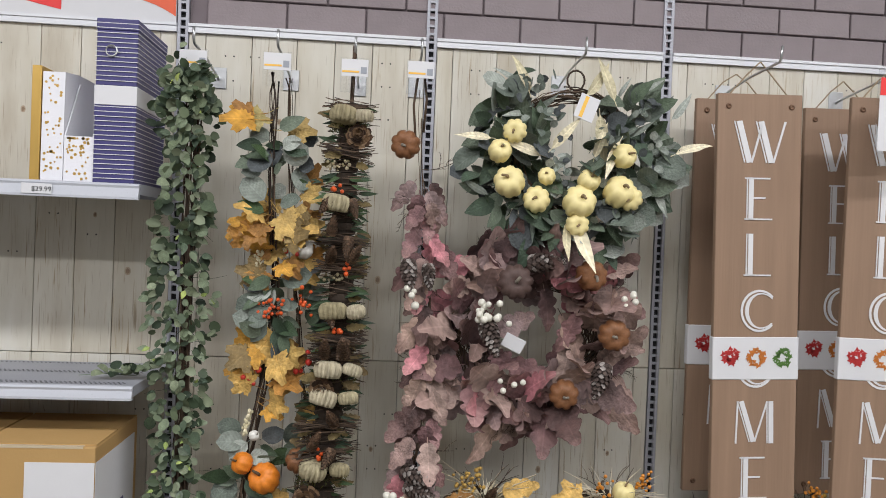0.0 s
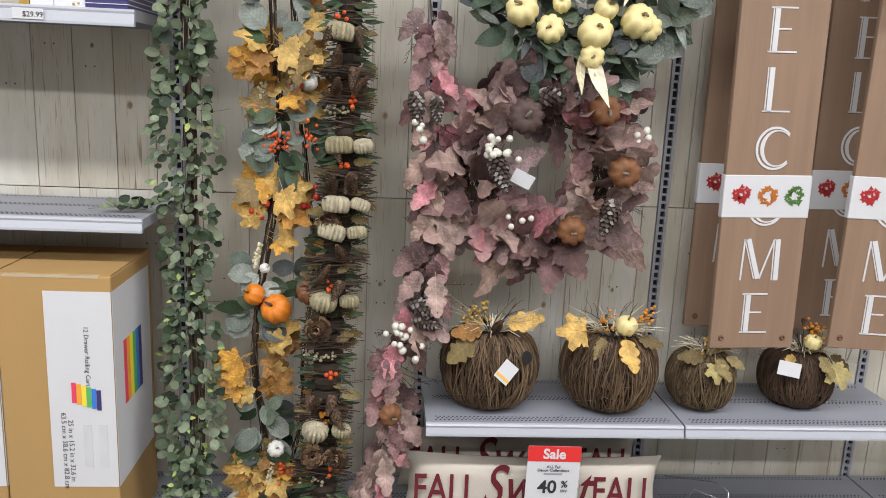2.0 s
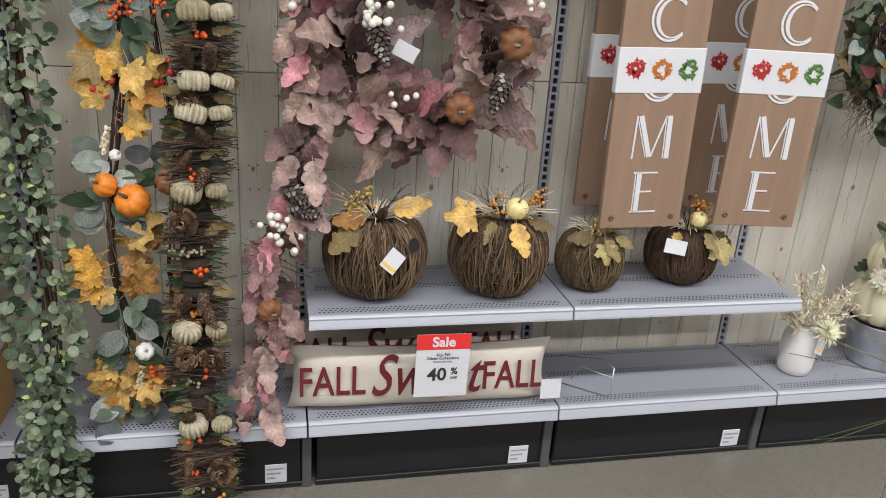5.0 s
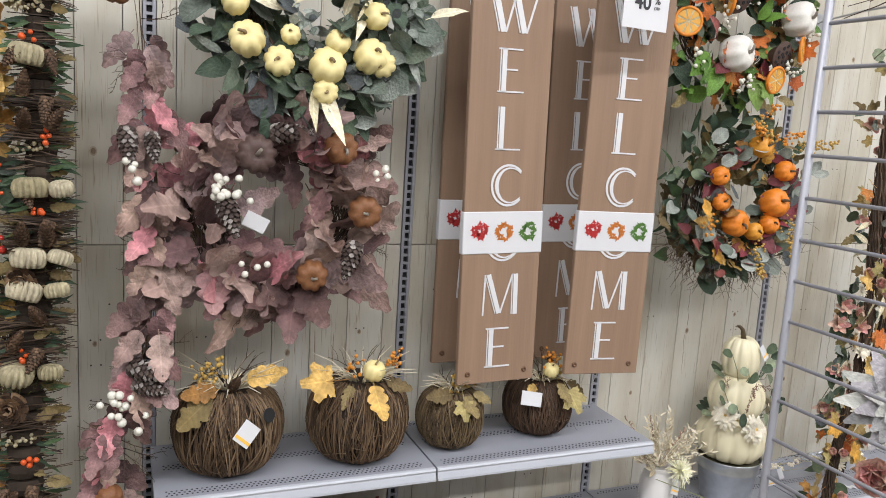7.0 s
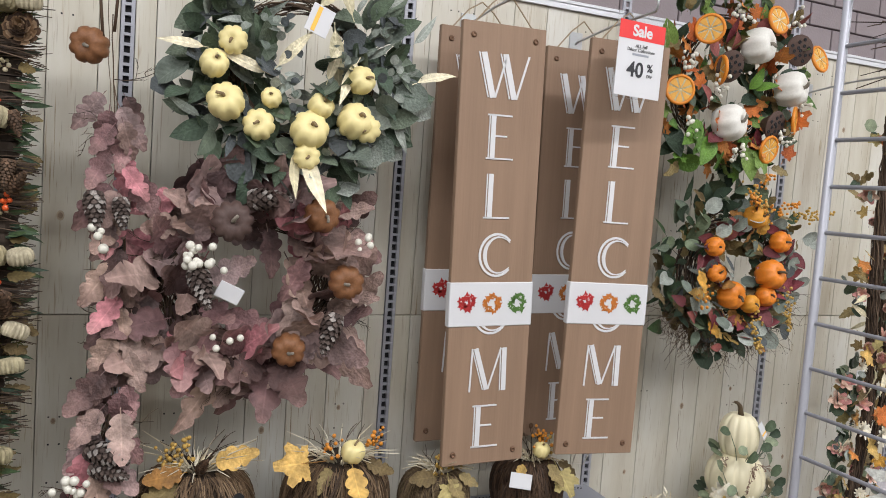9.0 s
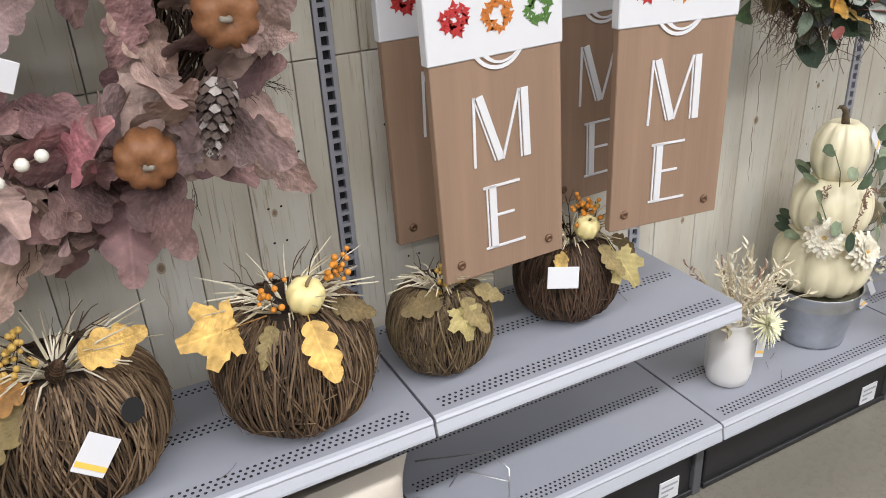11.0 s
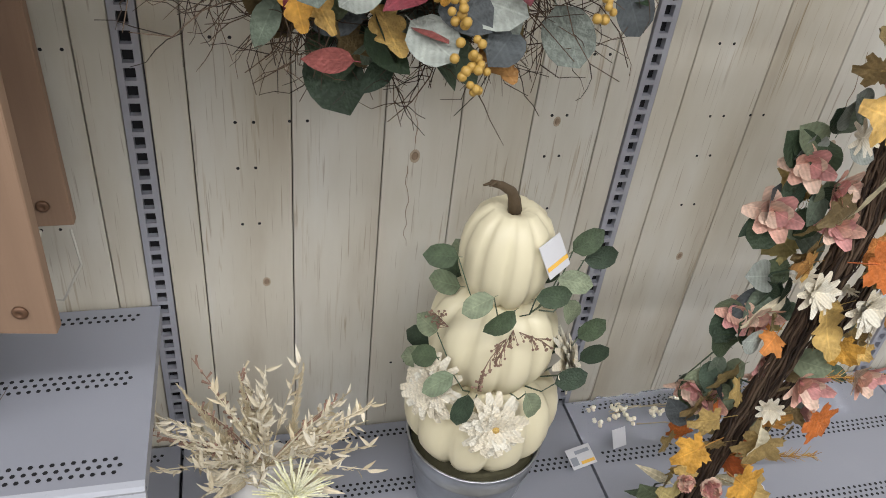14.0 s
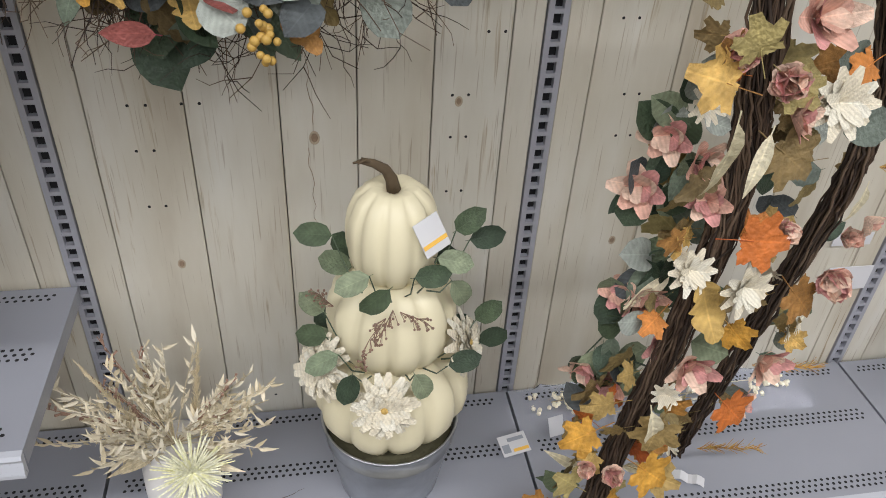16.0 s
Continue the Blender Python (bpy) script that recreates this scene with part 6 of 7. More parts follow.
def pumpkin_tower():
    r = rnd(51)
    t = thing("pumpkin_tower", (2.163, 2.336, DECK + 0.001), "three stacked ivory pumpkins in a galvanised bucket", "pumpkin ornament")
    bucket(t)
    big_pumpkin(t, 0.152, 0.127, 0.18, 11, IVORY, 1, "large ivory ribbed pumpkin")
    big_pumpkin(t, 0.312, 0.100, 0.165, 11, IVORY, 2, "middle ivory ribbed pumpkin")
    big_pumpkin(t, 0.464, 0.069, 0.155, 10, IVORY, 3, "small ivory ribbed pumpkin")
    st = Geo().tube([(0, 0, 0.610), (-0.004, 0, 0.630), (-0.012, -0.004, 0.646), (-0.028, -0.008, 0.658), (-0.045, -0.01, 0.664)], 0.0105, 0.0045, 7)
    st.tube([(-0.03, -0.008, 0.659), (-0.04, -0.015, 0.668), (-0.05, -0.02, 0.665)], 0.003, 0.0015, 5).tube([(-0.043, -0.01, 0.664), (-0.056, -0.012, 0.662)], 0.003, 0.0015, 5)
    part("stem", st, STEM, t, "curled brown stem", True)
    g = Geo()
    for side in (((-0.088, -0.045, 0.571, -0.046, 0.012), (-0.104, -0.045, 0.437, -0.034, 0.045), (-0.102, -0.055, 0.396, -0.041, 0.02), (-0.087, -0.095, 0.398, -0.045, -0.017), (-0.069, -0.115, 0.376, -0.018, -0.068), (-0.041, -0.08, 0.525, -0.033, -0.01), (-0.016, -0.1, 0.516, -0.027, -0.022), (0.021, -0.08, 0.517, 0.051, 0.009)),
                 ((0.084, -0.035, 0.561, 0.032, 0.033), (0.105, -0.035, 0.544, 0.043, 0.012), (0.054, -0.065, 0.538, 0.043, -0.008), (0.079, -0.055, 0.488, 0.033, -0.051), (0.123, -0.045, 0.4, 0.032, 0.036), (0.131, -0.055, 0.361, 0.037, 0.034), (0.075, -0.095, 0.358, 0.05, 0.024), (0.021, -0.115, 0.366, 0.028, -0.057))):
        for x, y, z, dx, dz in side:
            put("leaf", r.choice(L["euc"]), t, facing((x, y, z), (dx, -0.008, dz), (r.uniform(-0.3, 0.3), -1, r.uniform(0.3, 0.9)), 0.052, 0.041))
            hub = Vector((0.55 * x, 0.4 * y - 0.03, 0.47 if z > 0.44 else 0.33))
            g.tube([hub, (hub + Vector((x, y, z))) / 2 + Vector((0, -0.01, -0.004)), (x, y, z)], 0.0013, 0.001, 4)
    for ring, z, n, rad in ((0, 0.474, 7, 0.06), (1, 0.325, 8, 0.09)):
        for j in range(n):
            a = 0.2 + 2.8 * j / (n - 1)
            d = Vector((math.cos(a), math.sin(a), r.uniform(-0.1, 0.5)))
            put("leaf", r.choice(L["euc"]), t, facing((rad * math.cos(a), rad * math.sin(a), z), d, (0, -0.4, 1), r.uniform(0.042, 0.054)))
    part("leaf_stalks", g, SAGE, t)
    fl = flower(17, 5, lambda u: 0.15 * math.sin(math.pi * (0.1 + 0.8 * u ** 0.8)) + 0.03, 1.0, 10, 6, 0.3).mesh("flower", PETAL_W, True)
    fc = Geo().ball((0, 0, 0.16), 0.14, 8, 5).mesh("flower_centre", mat("yellow_stamen", (0.6, 0.4, 0.12), 0.8, 0, 0.3, 80, 0.6), True)
    for x, y, z, tilt, turn in ((-0.024, -0.128, 0.315, 66, -6), (-0.112, -0.075, 0.355, 62, -52), (0.105, -0.055, 0.365, 66, 62)):
        f = put("flower", fl, t, Matrix.Translation((x, y, z)) @ pose(0, 0, 0, tilt, 0, turn) @ Matrix.Diagonal((0.05, 0.05, 0.05, 1)), "white daisy-like flower")
        put("flower_centre", fc, f)
    for p, d in (((-0.01, -0.095, 0.475), (-0.5, -0.3, -1)), ((-0.02, -0.10, 0.465), (-0.7, -0.3, -0.8)), ((0.0, -0.095, 0.47), (0.8, -0.2, -0.3)), ((-0.05, -0.105, 0.37), (-0.1, -0.2, 1)), ((-0.09, -0.05, 0.45), (-0.6, -0.1, 0.8))):
        seed_sprig(t, p, d, 0.045, r)
    tm = pose(0.046, -0.058, 0.572, -24, -14, 30)
    part("hang_tag", bevel_box(-0.021, -0.001, -0.026, 0.021, 0.001, 0.026, 0.0005), PAPER, t, "white card tag with a yellow stripe", False, tm)
    part("tag_stripe", Geo().box(-0.02, -0.0022, -0.014, 0.02, -0.0014, -0.008), ORANGE_INK, t, "", False, tm)


pumpkin_tower()

b2 = thing("pumpkin_bucket", (3.50, 2.35, DECK + 0.001), "dark red and orange pumpkins stacked in a zinc bucket", "pumpkin ornament")
bucket(b2)
big_pumpkin(b2, 0.158, 0.125, 0.15, 10, RED_P, 4, "dark red pumpkin")
big_pumpkin(b2, 0.295, 0.095, 0.13, 10, ORANGE, 5, "orange pumpkin")
rr = rnd(52)
for j in range(20):
    a = rr.uniform(3.3, 6.2)
    leaf(b2, rr.choice(("gold", "rust", "burg")), (0.1 * math.cos(a), 0.1 * math.sin(a), 0.30 + rr.uniform(-0.04, 0.03)), (math.cos(a), -0.5, rr.uniform(-0.7, 0.3)), rr.uniform(0.06, 0.1), rr)


# ---- flower garland, bag and clutter of the further bays ----
PETALS = {
    "white": flower(10, 2, lambda u: 0.19 * math.sin(math.pi * (0.1 + 0.78 * u)) + 0.01, 1.0, 25, 61, 0.2).mesh("flower", PETAL_W, True),
    "pink": flower(6, 2, lambda u: 0.27 * math.sin(math.pi * (0.08 + 0.8 * u)) + 0.01, 1.0, 42, 62, 0.1).mesh("flower", PETAL_P, True),
    "rose": flower(6, 3, lambda u: 0.38 * math.sin(math.pi * (0.1 + 0.72 * u)) + 0.01, 0.9, 60, 63, -0.3).mesh("flower", PETAL_P, True),
    "magenta": flower(8, 2, lambda u: 0.22 * math.sin(math.pi * u ** 0.8) + 0.02, 1.0, 15, 64, 0.2).mesh("flower", PETAL_M, True),
    "daisy": flower(11, 1, lambda u: 0.13 * math.sin(math.pi * (0.1 + 0.75 * u)) + 0.02, 1.0, 15, 65, 0.1).mesh("flower", PETAL_W, True),
}


def blossom(parent, which, pos, d, s):
    q = Vector(d).normalized().to_track_quat("Z", "Y").to_matrix().to_4x4()
    return put("flower", PETALS[which], parent, Matrix.Translation(pos) @ q @ Matrix.Diagonal((s, s, s, 1)), which + " silk flower")


def flower_garland():
    r = rnd(71)
    ca = path_curve((2.50, 2.15, 1.98), (2.49, 2.14, 1.7), (2.495, 2.14, 1.4), (2.53, 2.15, 1.15), (2.552, 2.15, 0.97), (2.535, 2.15, 0.76), (2.495, 2.15, 0.53), (2.462, 2.14, 0.34), (2.455, 2.13, 0.26))
    cb = path_curve((2.53, 2.17, 1.98), (2.60, 2.22, 1.65), (2.72, 2.27, 1.3), (2.82, 2.3, 1.05), (2.835, 2.3, 0.90), (2.79, 2.3, 0.68), (2.73, 2.29, 0.46), (2.685, 2.28, 0.31))
    t = thing("flower_garland", (0, 0, 0), "autumn maple and peach flower garland on a vine rope", "garland", "hanging garlands")
    part("stem", vine_rope(ca, 0.020, 96, r, 0.0019, 70), TWIG, t, "thick twisted vine rope", True)
    part("stem", vine_rope(cb, 0.019, 80, r, 0.0019, 70), TWIG, t, "thick twisted vine rope", True)
    for j in range(210):
        c = ca if r.random() < 0.62 else cb
        u = 0.03 + 0.96 * r.random()
        p = c(u)
        k = (math.sin(37 * u) + math.sin(83 * u + 1)) * 0.5
        side = r.choice((-1, 1))
        d = Vector((side * r.uniform(0.3, 1), r.uniform(-0.7, 0.4), r.uniform(-0.8, 0.7)))
        pos = p + Vector((side * r.uniform(0.012, 0.05), r.uniform(-0.02, 0.045), r.uniform(-0.02, 0.02)))
        if k > 0.1:
            leaf(t, r.choice(("gold", "palemaple", "palemaple", "palemaple", "rust")), pos, d, r.uniform(0.05, 0.075), r, 0.7)
        elif r.random() < 0.1:
            leaf(t, "pale", pos, d, r.uniform(0.07, 0.1), r, 0.7)
        else:
            leaf(t, r.choice(("euc", "sage", "olive", "eucblue")), pos + Vector((side * 0.015, 0.01, 0)), d, r.uniform(0.04, 0.065), r, 0.7)
    for j in range(22):
        c = ca if r.random() < 0.6 else cb
        p = c(0.04 + 0.93 * (j + r.random()) / 22)
        side = r.choice((-1, 1))
        pos = p + Vector((side * r.uniform(0.03, 0.07), r.uniform(-0.03, 0.02), r.uniform(-0.02, 0.02)))
        w = r.choice(("pink", "pink", "rose", "daisy", "daisy"))
        blossom(t, w, pos, (side * 0.8, -0.8, r.uniform(-0.8, 0.4)), {"daisy": 0.022, "rose": 0.036, "white": 0.036}.get(w, 0.036) * r.uniform(0.85, 1.15))
    placed_leaves = (("gold", (2.500, 2.11, 1.120), (-0.08, 0.03)), ("gold", (2.438, 2.11, 0.614), (-0.07, -0.03)), ("gold", (2.498, 2.11, 0.526), (0.07, -0.06)), ("gold", (2.668, 2.15, 0.822), (0.06, -0.06)), ("palemaple", (2.547, 2.12, 1.058), (0.10, -0.07)), ("rust", (2.541, 2.12, 0.923), (0.10, -0.01)), ("rust", (2.633, 2.15, 0.605), (0.13, -0.14)), ("palemaple", (2.501, 2.10, 1.151), (-0.03, 0.06)), ("palemaple", (2.431, 2.12, 0.461), (-0.05, 0.05)), ("goldoak", (2.525, 2.12, 0.858), (0.03, -0.09)), ("palemaple", (2.526, 2.11, 0.632), (-0.02, -0.13)))
    placed_pales = (("pale", (2.493, 2.10, 1.090), (0.01, -0.11)), ("pale", (2.529, 2.09, 1.080), (-0.01, -0.08)), ("pale", (2.727, 2.15, 0.969), (0.00, -0.06)), ("pale", (2.497, 2.10, 0.647), (0.04, -0.12)))
    placed_greens = (("euc", (2.523, 2.20, 0.859), (-0.05, -0.01)), ("euc", (2.524, 2.20, 0.671), (-0.05, -0.02)), ("sage", (2.556, 2.19, 0.872), (-0.05, 0.06)), ("sage", (2.541, 2.19, 0.757), (-0.04, 0.07)), ("eucblue", (2.663, 2.16, 1.063), (0.06, -0.02)), ("eucblue", (2.491, 2.16, 1.063), (0.03, -0.01)), ("sage", (2.497, 2.18, 0.958), (0.02, -0.00)))
    placed_blooms = (("white", (2.576, 2.11, 0.854), 0.038), ("white", (2.510, 2.13, 0.870), 0.033), ("white", (2.643, 2.15, 1.084), 0.044), ("daisy", (2.471, 2.13, 1.095), 0.024), ("white", (2.532, 2.13, 0.644), 0.022), ("rose", (2.563, 2.14, 1.119), 0.045), ("rose", (2.733, 2.16, 0.826), 0.050), ("rose", (2.490, 2.14, 1.150), 0.045), ("rose", (2.474, 2.12, 0.494), 0.036), ("rose", (2.438, 2.13, 0.504), 0.030), ("pink", (2.502, 2.17, 1.004), 0.042), ("pink", (2.524, 2.16, 0.952), 0.036), ("pink", (2.478, 2.18, 0.801), 0.042), ("pink", (2.518, 2.17, 0.710), 0.036), ("pink", (2.534, 2.11, 0.729), 0.045), ("pink", (2.665, 2.14, 0.695), 0.045), ("pink", (2.577, 2.15, 1.181), 0.050))
    for which, p, (dx, dz) in placed_leaves + placed_pales + placed_greens:
        put("leaf", r.choice(L[which]), t, facing(p, (dx, -0.01, dz), (r.uniform(-0.3, 0.3), -1, r.uniform(0.2, 0.8)), min(0.092, math.hypot(dx, dz)) if which not in ("pale", "euc") else math.hypot(dx, dz)))
    for which, p, size in placed_blooms:
        blossom(t, which, p, (r.uniform(-0.5, 0.3), -0.9, r.uniform(-0.3, 0.5)), size)
    # branch reaching to the left of the rope
    g = Geo()
    for z0, dx, dz in ((1.12, -0.06, -0.10), (0.98, -0.08, -0.03), (0.88, -0.07, -0.10), (0.80, -0.10, -0.15), (0.66, -0.06, -0.05)):
        p = Vector((2.52, 2.17, z0))
        e = p + Vector((dx, 0.03, dz))
        mid = (p + e) / 2 + Vector((0, 0, 0.03))
        g.tube([p, mid, e], 0.0016, 0.001, 4)
        for k in range(9):
            q = p + (e - p) * (0.2 + 0.8 * k / 8)
            leaf(t, r.choice(("euc", "sage", "euc", "eucblue")), q, (r.uniform(-1, 0.2), -0.3, r.choice((-0.8, 0.6))), r.uniform(0.04, 0.06), r, 0.6)
        blossom(t, "pink", e + Vector((0.012, -0.01, 0.008)), (-0.6, -0.8, r.uniform(-0.5, 0.6)), r.uniform(0.034, 0.044))
    part("leaf_stalks", g, SAGE, t)
    for z0 in (0.72, 0.35, 1.05):
        g = Geo()
        p = Vector(cb(0.55 if z0 > 1 else 0.8 if z0 > 0.5 else 0.95))
        for k in range(90):
            u = r.random()
            q = p + Vector((0.02 + 0.13 * u, -0.02, -0.01 - 0.02 * u))
            g.tube([q, q + Vector((0.02, r.uniform(-0.012, 0.012), r.uniform(-0.014, 0.014)))], 0.0008, 0.0004, 3, False)
        tagged(part("grass_plume", g, GOLDEN, t, "golden grass plume"), kind="stuff")


flower_garland()
wall_hook(2.51, 2.05, 2.14, False)


def plastic_bag():
    r = rnd(72)
    t = thing("plastic_bag", (2.44, 2.39, DECK + 0.001), "clear crinkled plastic bag of small white flower picks", "plastic bag")
    g, nu, nv = Geo(), 26, 9
    for v in range(nv):
        a = math.pi * v / (nv - 1)
        for u in range(nu):
            x = 0.62 * u / (nu - 1)
            k = 0.055 * (0.5 + 0.5 * math.sin(math.pi * min(1, 0.08 + u / nu)))
            g.v.append((x + r.uniform(-0.006, 0.006), 0.055 - 0.055 * math.cos(a) + r.uniform(-0.005, 0.005), max(0.001, k * math.sin(a) + r.uniform(-0.006, 0.006))))
    g.f = [(v * nu + u, v * nu + u + 1, (v + 1) * nu + u + 1, (v + 1) * nu + u) for v in range(nv - 1) for u in range(nu - 1)]
    film_ = part("film", g, CLEAR, t, "thin clear film")
    film_.visible_shadow = False
    for j in range(34):
        x = r.uniform(0.02, 0.58)
        b = Geo()
        for _ in range(5):
            b.ball((r.gauss(0, 0.005), r.gauss(0, 0.005), r.gauss(0, 0.004)), 0.0048, 6, 4)
        part("flower_pick", b, PETAL_W, t, "", True, pose(x, r.uniform(0.03, 0.08), r.uniform(0.014, 0.034)))
    st = Geo()
    for j in range(9):
        x, y, z = r.uniform(0.05, 0.4), r.uniform(0.03, 0.08), r.uniform(0.008, 0.02)
        st.tube([(x, y, z), (x + 0.08, y + r.uniform(-0.01, 0.01), z + 0.004), (x + 0.16, y, z)], 0.0011, sides=4)
    part("leaf_stalks", st, DRIED, t)
    lab = part("bag_label", bevel_box(-0.016, -0.02, 0, 0.016, 0.02, 0.001, 0.0004), PAPER, t, "small white label", False, pose(0.055, -0.004, 0.022, 62, 0, 12))


plastic_bag()

lt = thing("price_tag", pose(2.405, 2.36, DECK + 0.0135, 24, 8, 18), "white price tag with a yellow stripe lying on the shelf", "price tag", "loose paper")
part("card", bevel_box(-0.031, -0.02, 0, 0.031, 0.02, 0.0008, 0.0003), PAPER, lt)
part("tag_stripe", Geo().box(-0.006, -0.015, 0.0012, 0.028, -0.009, 0.0016), ORANGE_INK, lt)
part("tag_code", Geo().box(-0.028, -0.014, 0.0012, -0.012, 0.002, 0.0016), GREY_INK, lt)
part("print_bar", Geo().box(-0.012, 0.006, 0.0012, 0.024, 0.013, 0.0016), GREY_INK, lt)
pp = thing("paper_scrap", pose(2.715, 2.25, DECK + 0.002, 0, 0, -28), "curled white paper strip on the shelf", "paper", "loose paper")
sc = Geo()
for j in range(9):
    sc.v += [(-0.03 + 0.0075 * j, -0.011, 0.006 * math.sin(j * 0.75) ** 2), (-0.03 + 0.0075 * j, 0.011, 0.006 * math.sin(j * 0.75) ** 2)]
sc.f = [(2 * j, 2 * j + 2, 2 * j + 3, 2 * j + 1) for j in range(8)]
part("strip", sc, PAPER, pp)
yf = thing("fallen_flower", (3.19, 2.24, DECK + 0.002), "small yellow flower head fallen on the shelf", "flower")
put("flower", flower(10, 2, lambda u: 0.12 * math.sin(math.pi * u) + 0.03, 1.0, 20, 66).mesh("flower", tone_mat("yellow_petal", [(0.7, 0.5, 0.03), (0.75, 0.6, 0.06)]), True), yf, Matrix.Diagonal((0.026, 0.026, 0.026, 1)))

# white cut-out cards on the wall of the fourth bay
for x, z, w, h in ((2.95, 0.92, 0.055, 0.05), (3.05, 0.59, 0.085, 0.03), (3.07, 0.475, 0.10, 0.06)):
    cd = thing("wall_card", (x, 2.517, z), "small white card fixed to the plank wall", "card", "wall cards")
    part("card", bevel_box(0, -0.003, 0, w, -0.001, h, 0.0006), PAPER, cd)

# bent wire easel lying on the base shelf
we = thing("wire_easel", (1.0, 2.3, DECK), "thin bent wire easel lying on the base shelf", "wire stand")
part("frame", Geo().tube([(-0.08, 0.03, 0.004), (0.08, -0.1, 0.004), (0.083, -0.098, 0.05), (0.088, -0.09, 0.10), (0.085, -0.02, 0.095), (-0.06, 0.06, 0.075)], 0.002, sides=6), WIRE, we, "", True)
part("brace", Geo().tube([(0.085, -0.096, 0.07), (0.02, 0.0, 0.06), (0.0, 0.02, 0.005)], 0.0017, sides=6), WIRE, we, "", True)

# scraps of dark twig on the shelves
for j, (x, y, z, a) in enumerate(((1.93, 2.27, DECK, 40), (1.97, 2.30, DECK, -15), (0.52, 2.20, MID, 20), (1.46, 2.30, MID, 70), (1.90, 2.21, DECK, 10))):
    tw = thing("twig_scrap", (x, y, z + 0.002, 0, 0, a), "thin dark twig scrap fallen on the shelf", "twig", "twig scraps")
    g = Geo()
    twig(g, (0, 0, 0.002), (1, 0.2, 0.05), 0.035 + 0.008 * j, rnd(300 + j), 0.0009, 0, 0.3)
    g.v = [(a_, b_, max(0.0, c_) * 0.25 + 0.001) for a_, b_, c_ in g.v]
    part("twig", g, TWIG, tw)

# fallen sprig on the lower left shelf
sp = thing("fallen_sprig", (-0.70, 2.26, 1.173), "eucalyptus sprig lying on the empty shelf", "sprig")
rr = rnd(73)
part("stalk", Geo().tube([(-0.10, 0, 0.006), (-0.03, 0.0, 0.012), (0.05, 0.01, 0.006)], 0.0013, sides=4), SAGE, sp)
for j in range(15):
    put("leaf", rr.choice(L["euc"]), sp, facing((-0.03 + 0.007 * j, rr.uniform(-0.02, 0.02), 0.010 + 0.014 * rr.random()), (rr.uniform(-0.5, 1), rr.uniform(-1, 1), rr.uniform(0, 0.8)), (0, -0.6, 1), 0.038))
# price strip on the upper left shelf lip
ps = thing("shelf_label", (-0.915, 2.1445, 1.664), "white shelf price label clipped to the lip", "price label")
part("card", bevel_box(0, -0.0012, 0, 0.075, 0, 0.026, 0.0004), PAPER, ps)
lettering("$29.99", 0.018, INK, ps, pose(0.05, -0.0016, 0.006, 90, 0, 0))

# poster above the files
po = thing("header_poster", (-1.40, 2.512, 2.208), "white header poster with red and orange swooshes", "poster")
part("board", Geo().box(0, 0, 0, 0.758, 0.012, 0.45), PAPER, po)
for k, (x0, x1, col) in enumerate(((0.18, 0.42, RED_INK), (0.60, 0.757, mat("poster_coral", (0.72, 0.12, 0.05), 0.5, bump=0)))):
    g, n = Geo(), 14
    for j in range(n):
        q = []
        for u, top_ in ((j / n, 0), ((j + 1) / n, 0), ((j + 1) / n, 1), (j / n, 1)):
            low = 0.075 - 0.05 * u if k == 0 else 0.075 - 0.05 * u * u
            q.append((x0 + (x1 - x0) * u, low + (0.05 + 0.30 * (1 - u)) * top_))
        g.slab(q, -0.0012, -0.0002)
    part("swoosh", g, col, po)


# ---- wire rack with silk flowers beside the aisle ----
def wire_rack():
    r = rnd(81)
    x, y1, y0 = 1.062, 1.15, 0.30
    t = thing("wire_rack", (x, y1, 0), "white-grey wire grid display rack standing on the floor", "display rack")
    part("post", Geo().tube([(0, 0, 0), (0, 0, 2.3)], 0.0065, sides=8), RAIL, t, "", True)
    part("post", Geo().tube([(0, y0 - y1, 0), (0, y0 - y1, 2.3)], 0.0065, sides=8), RAIL, t, "", True)
    part("post", Geo().tube([(0, (y0 - y1) * 0.5, 0), (0, (y0 - y1) * 0.5, 2.3)], 0.004, sides=8), RAIL, t, "", True)
    rung = Geo().tube([(0, 0, 0), (0, y0 - y1, 0)], 0.0032, sides=6).mesh("rung", RAIL, True)
    z = 0.04
    while z < 2.3:
        put("rung", rung, t, pose(0, 0, z))
        z += 0.0664
    for yy in (0.0, y0 - y1):
        part("foot", bevel_box(-0.03, yy - 0.02, 0, 0.32, yy + 0.02, 0.025, 0.004), RAIL, t)
    return t


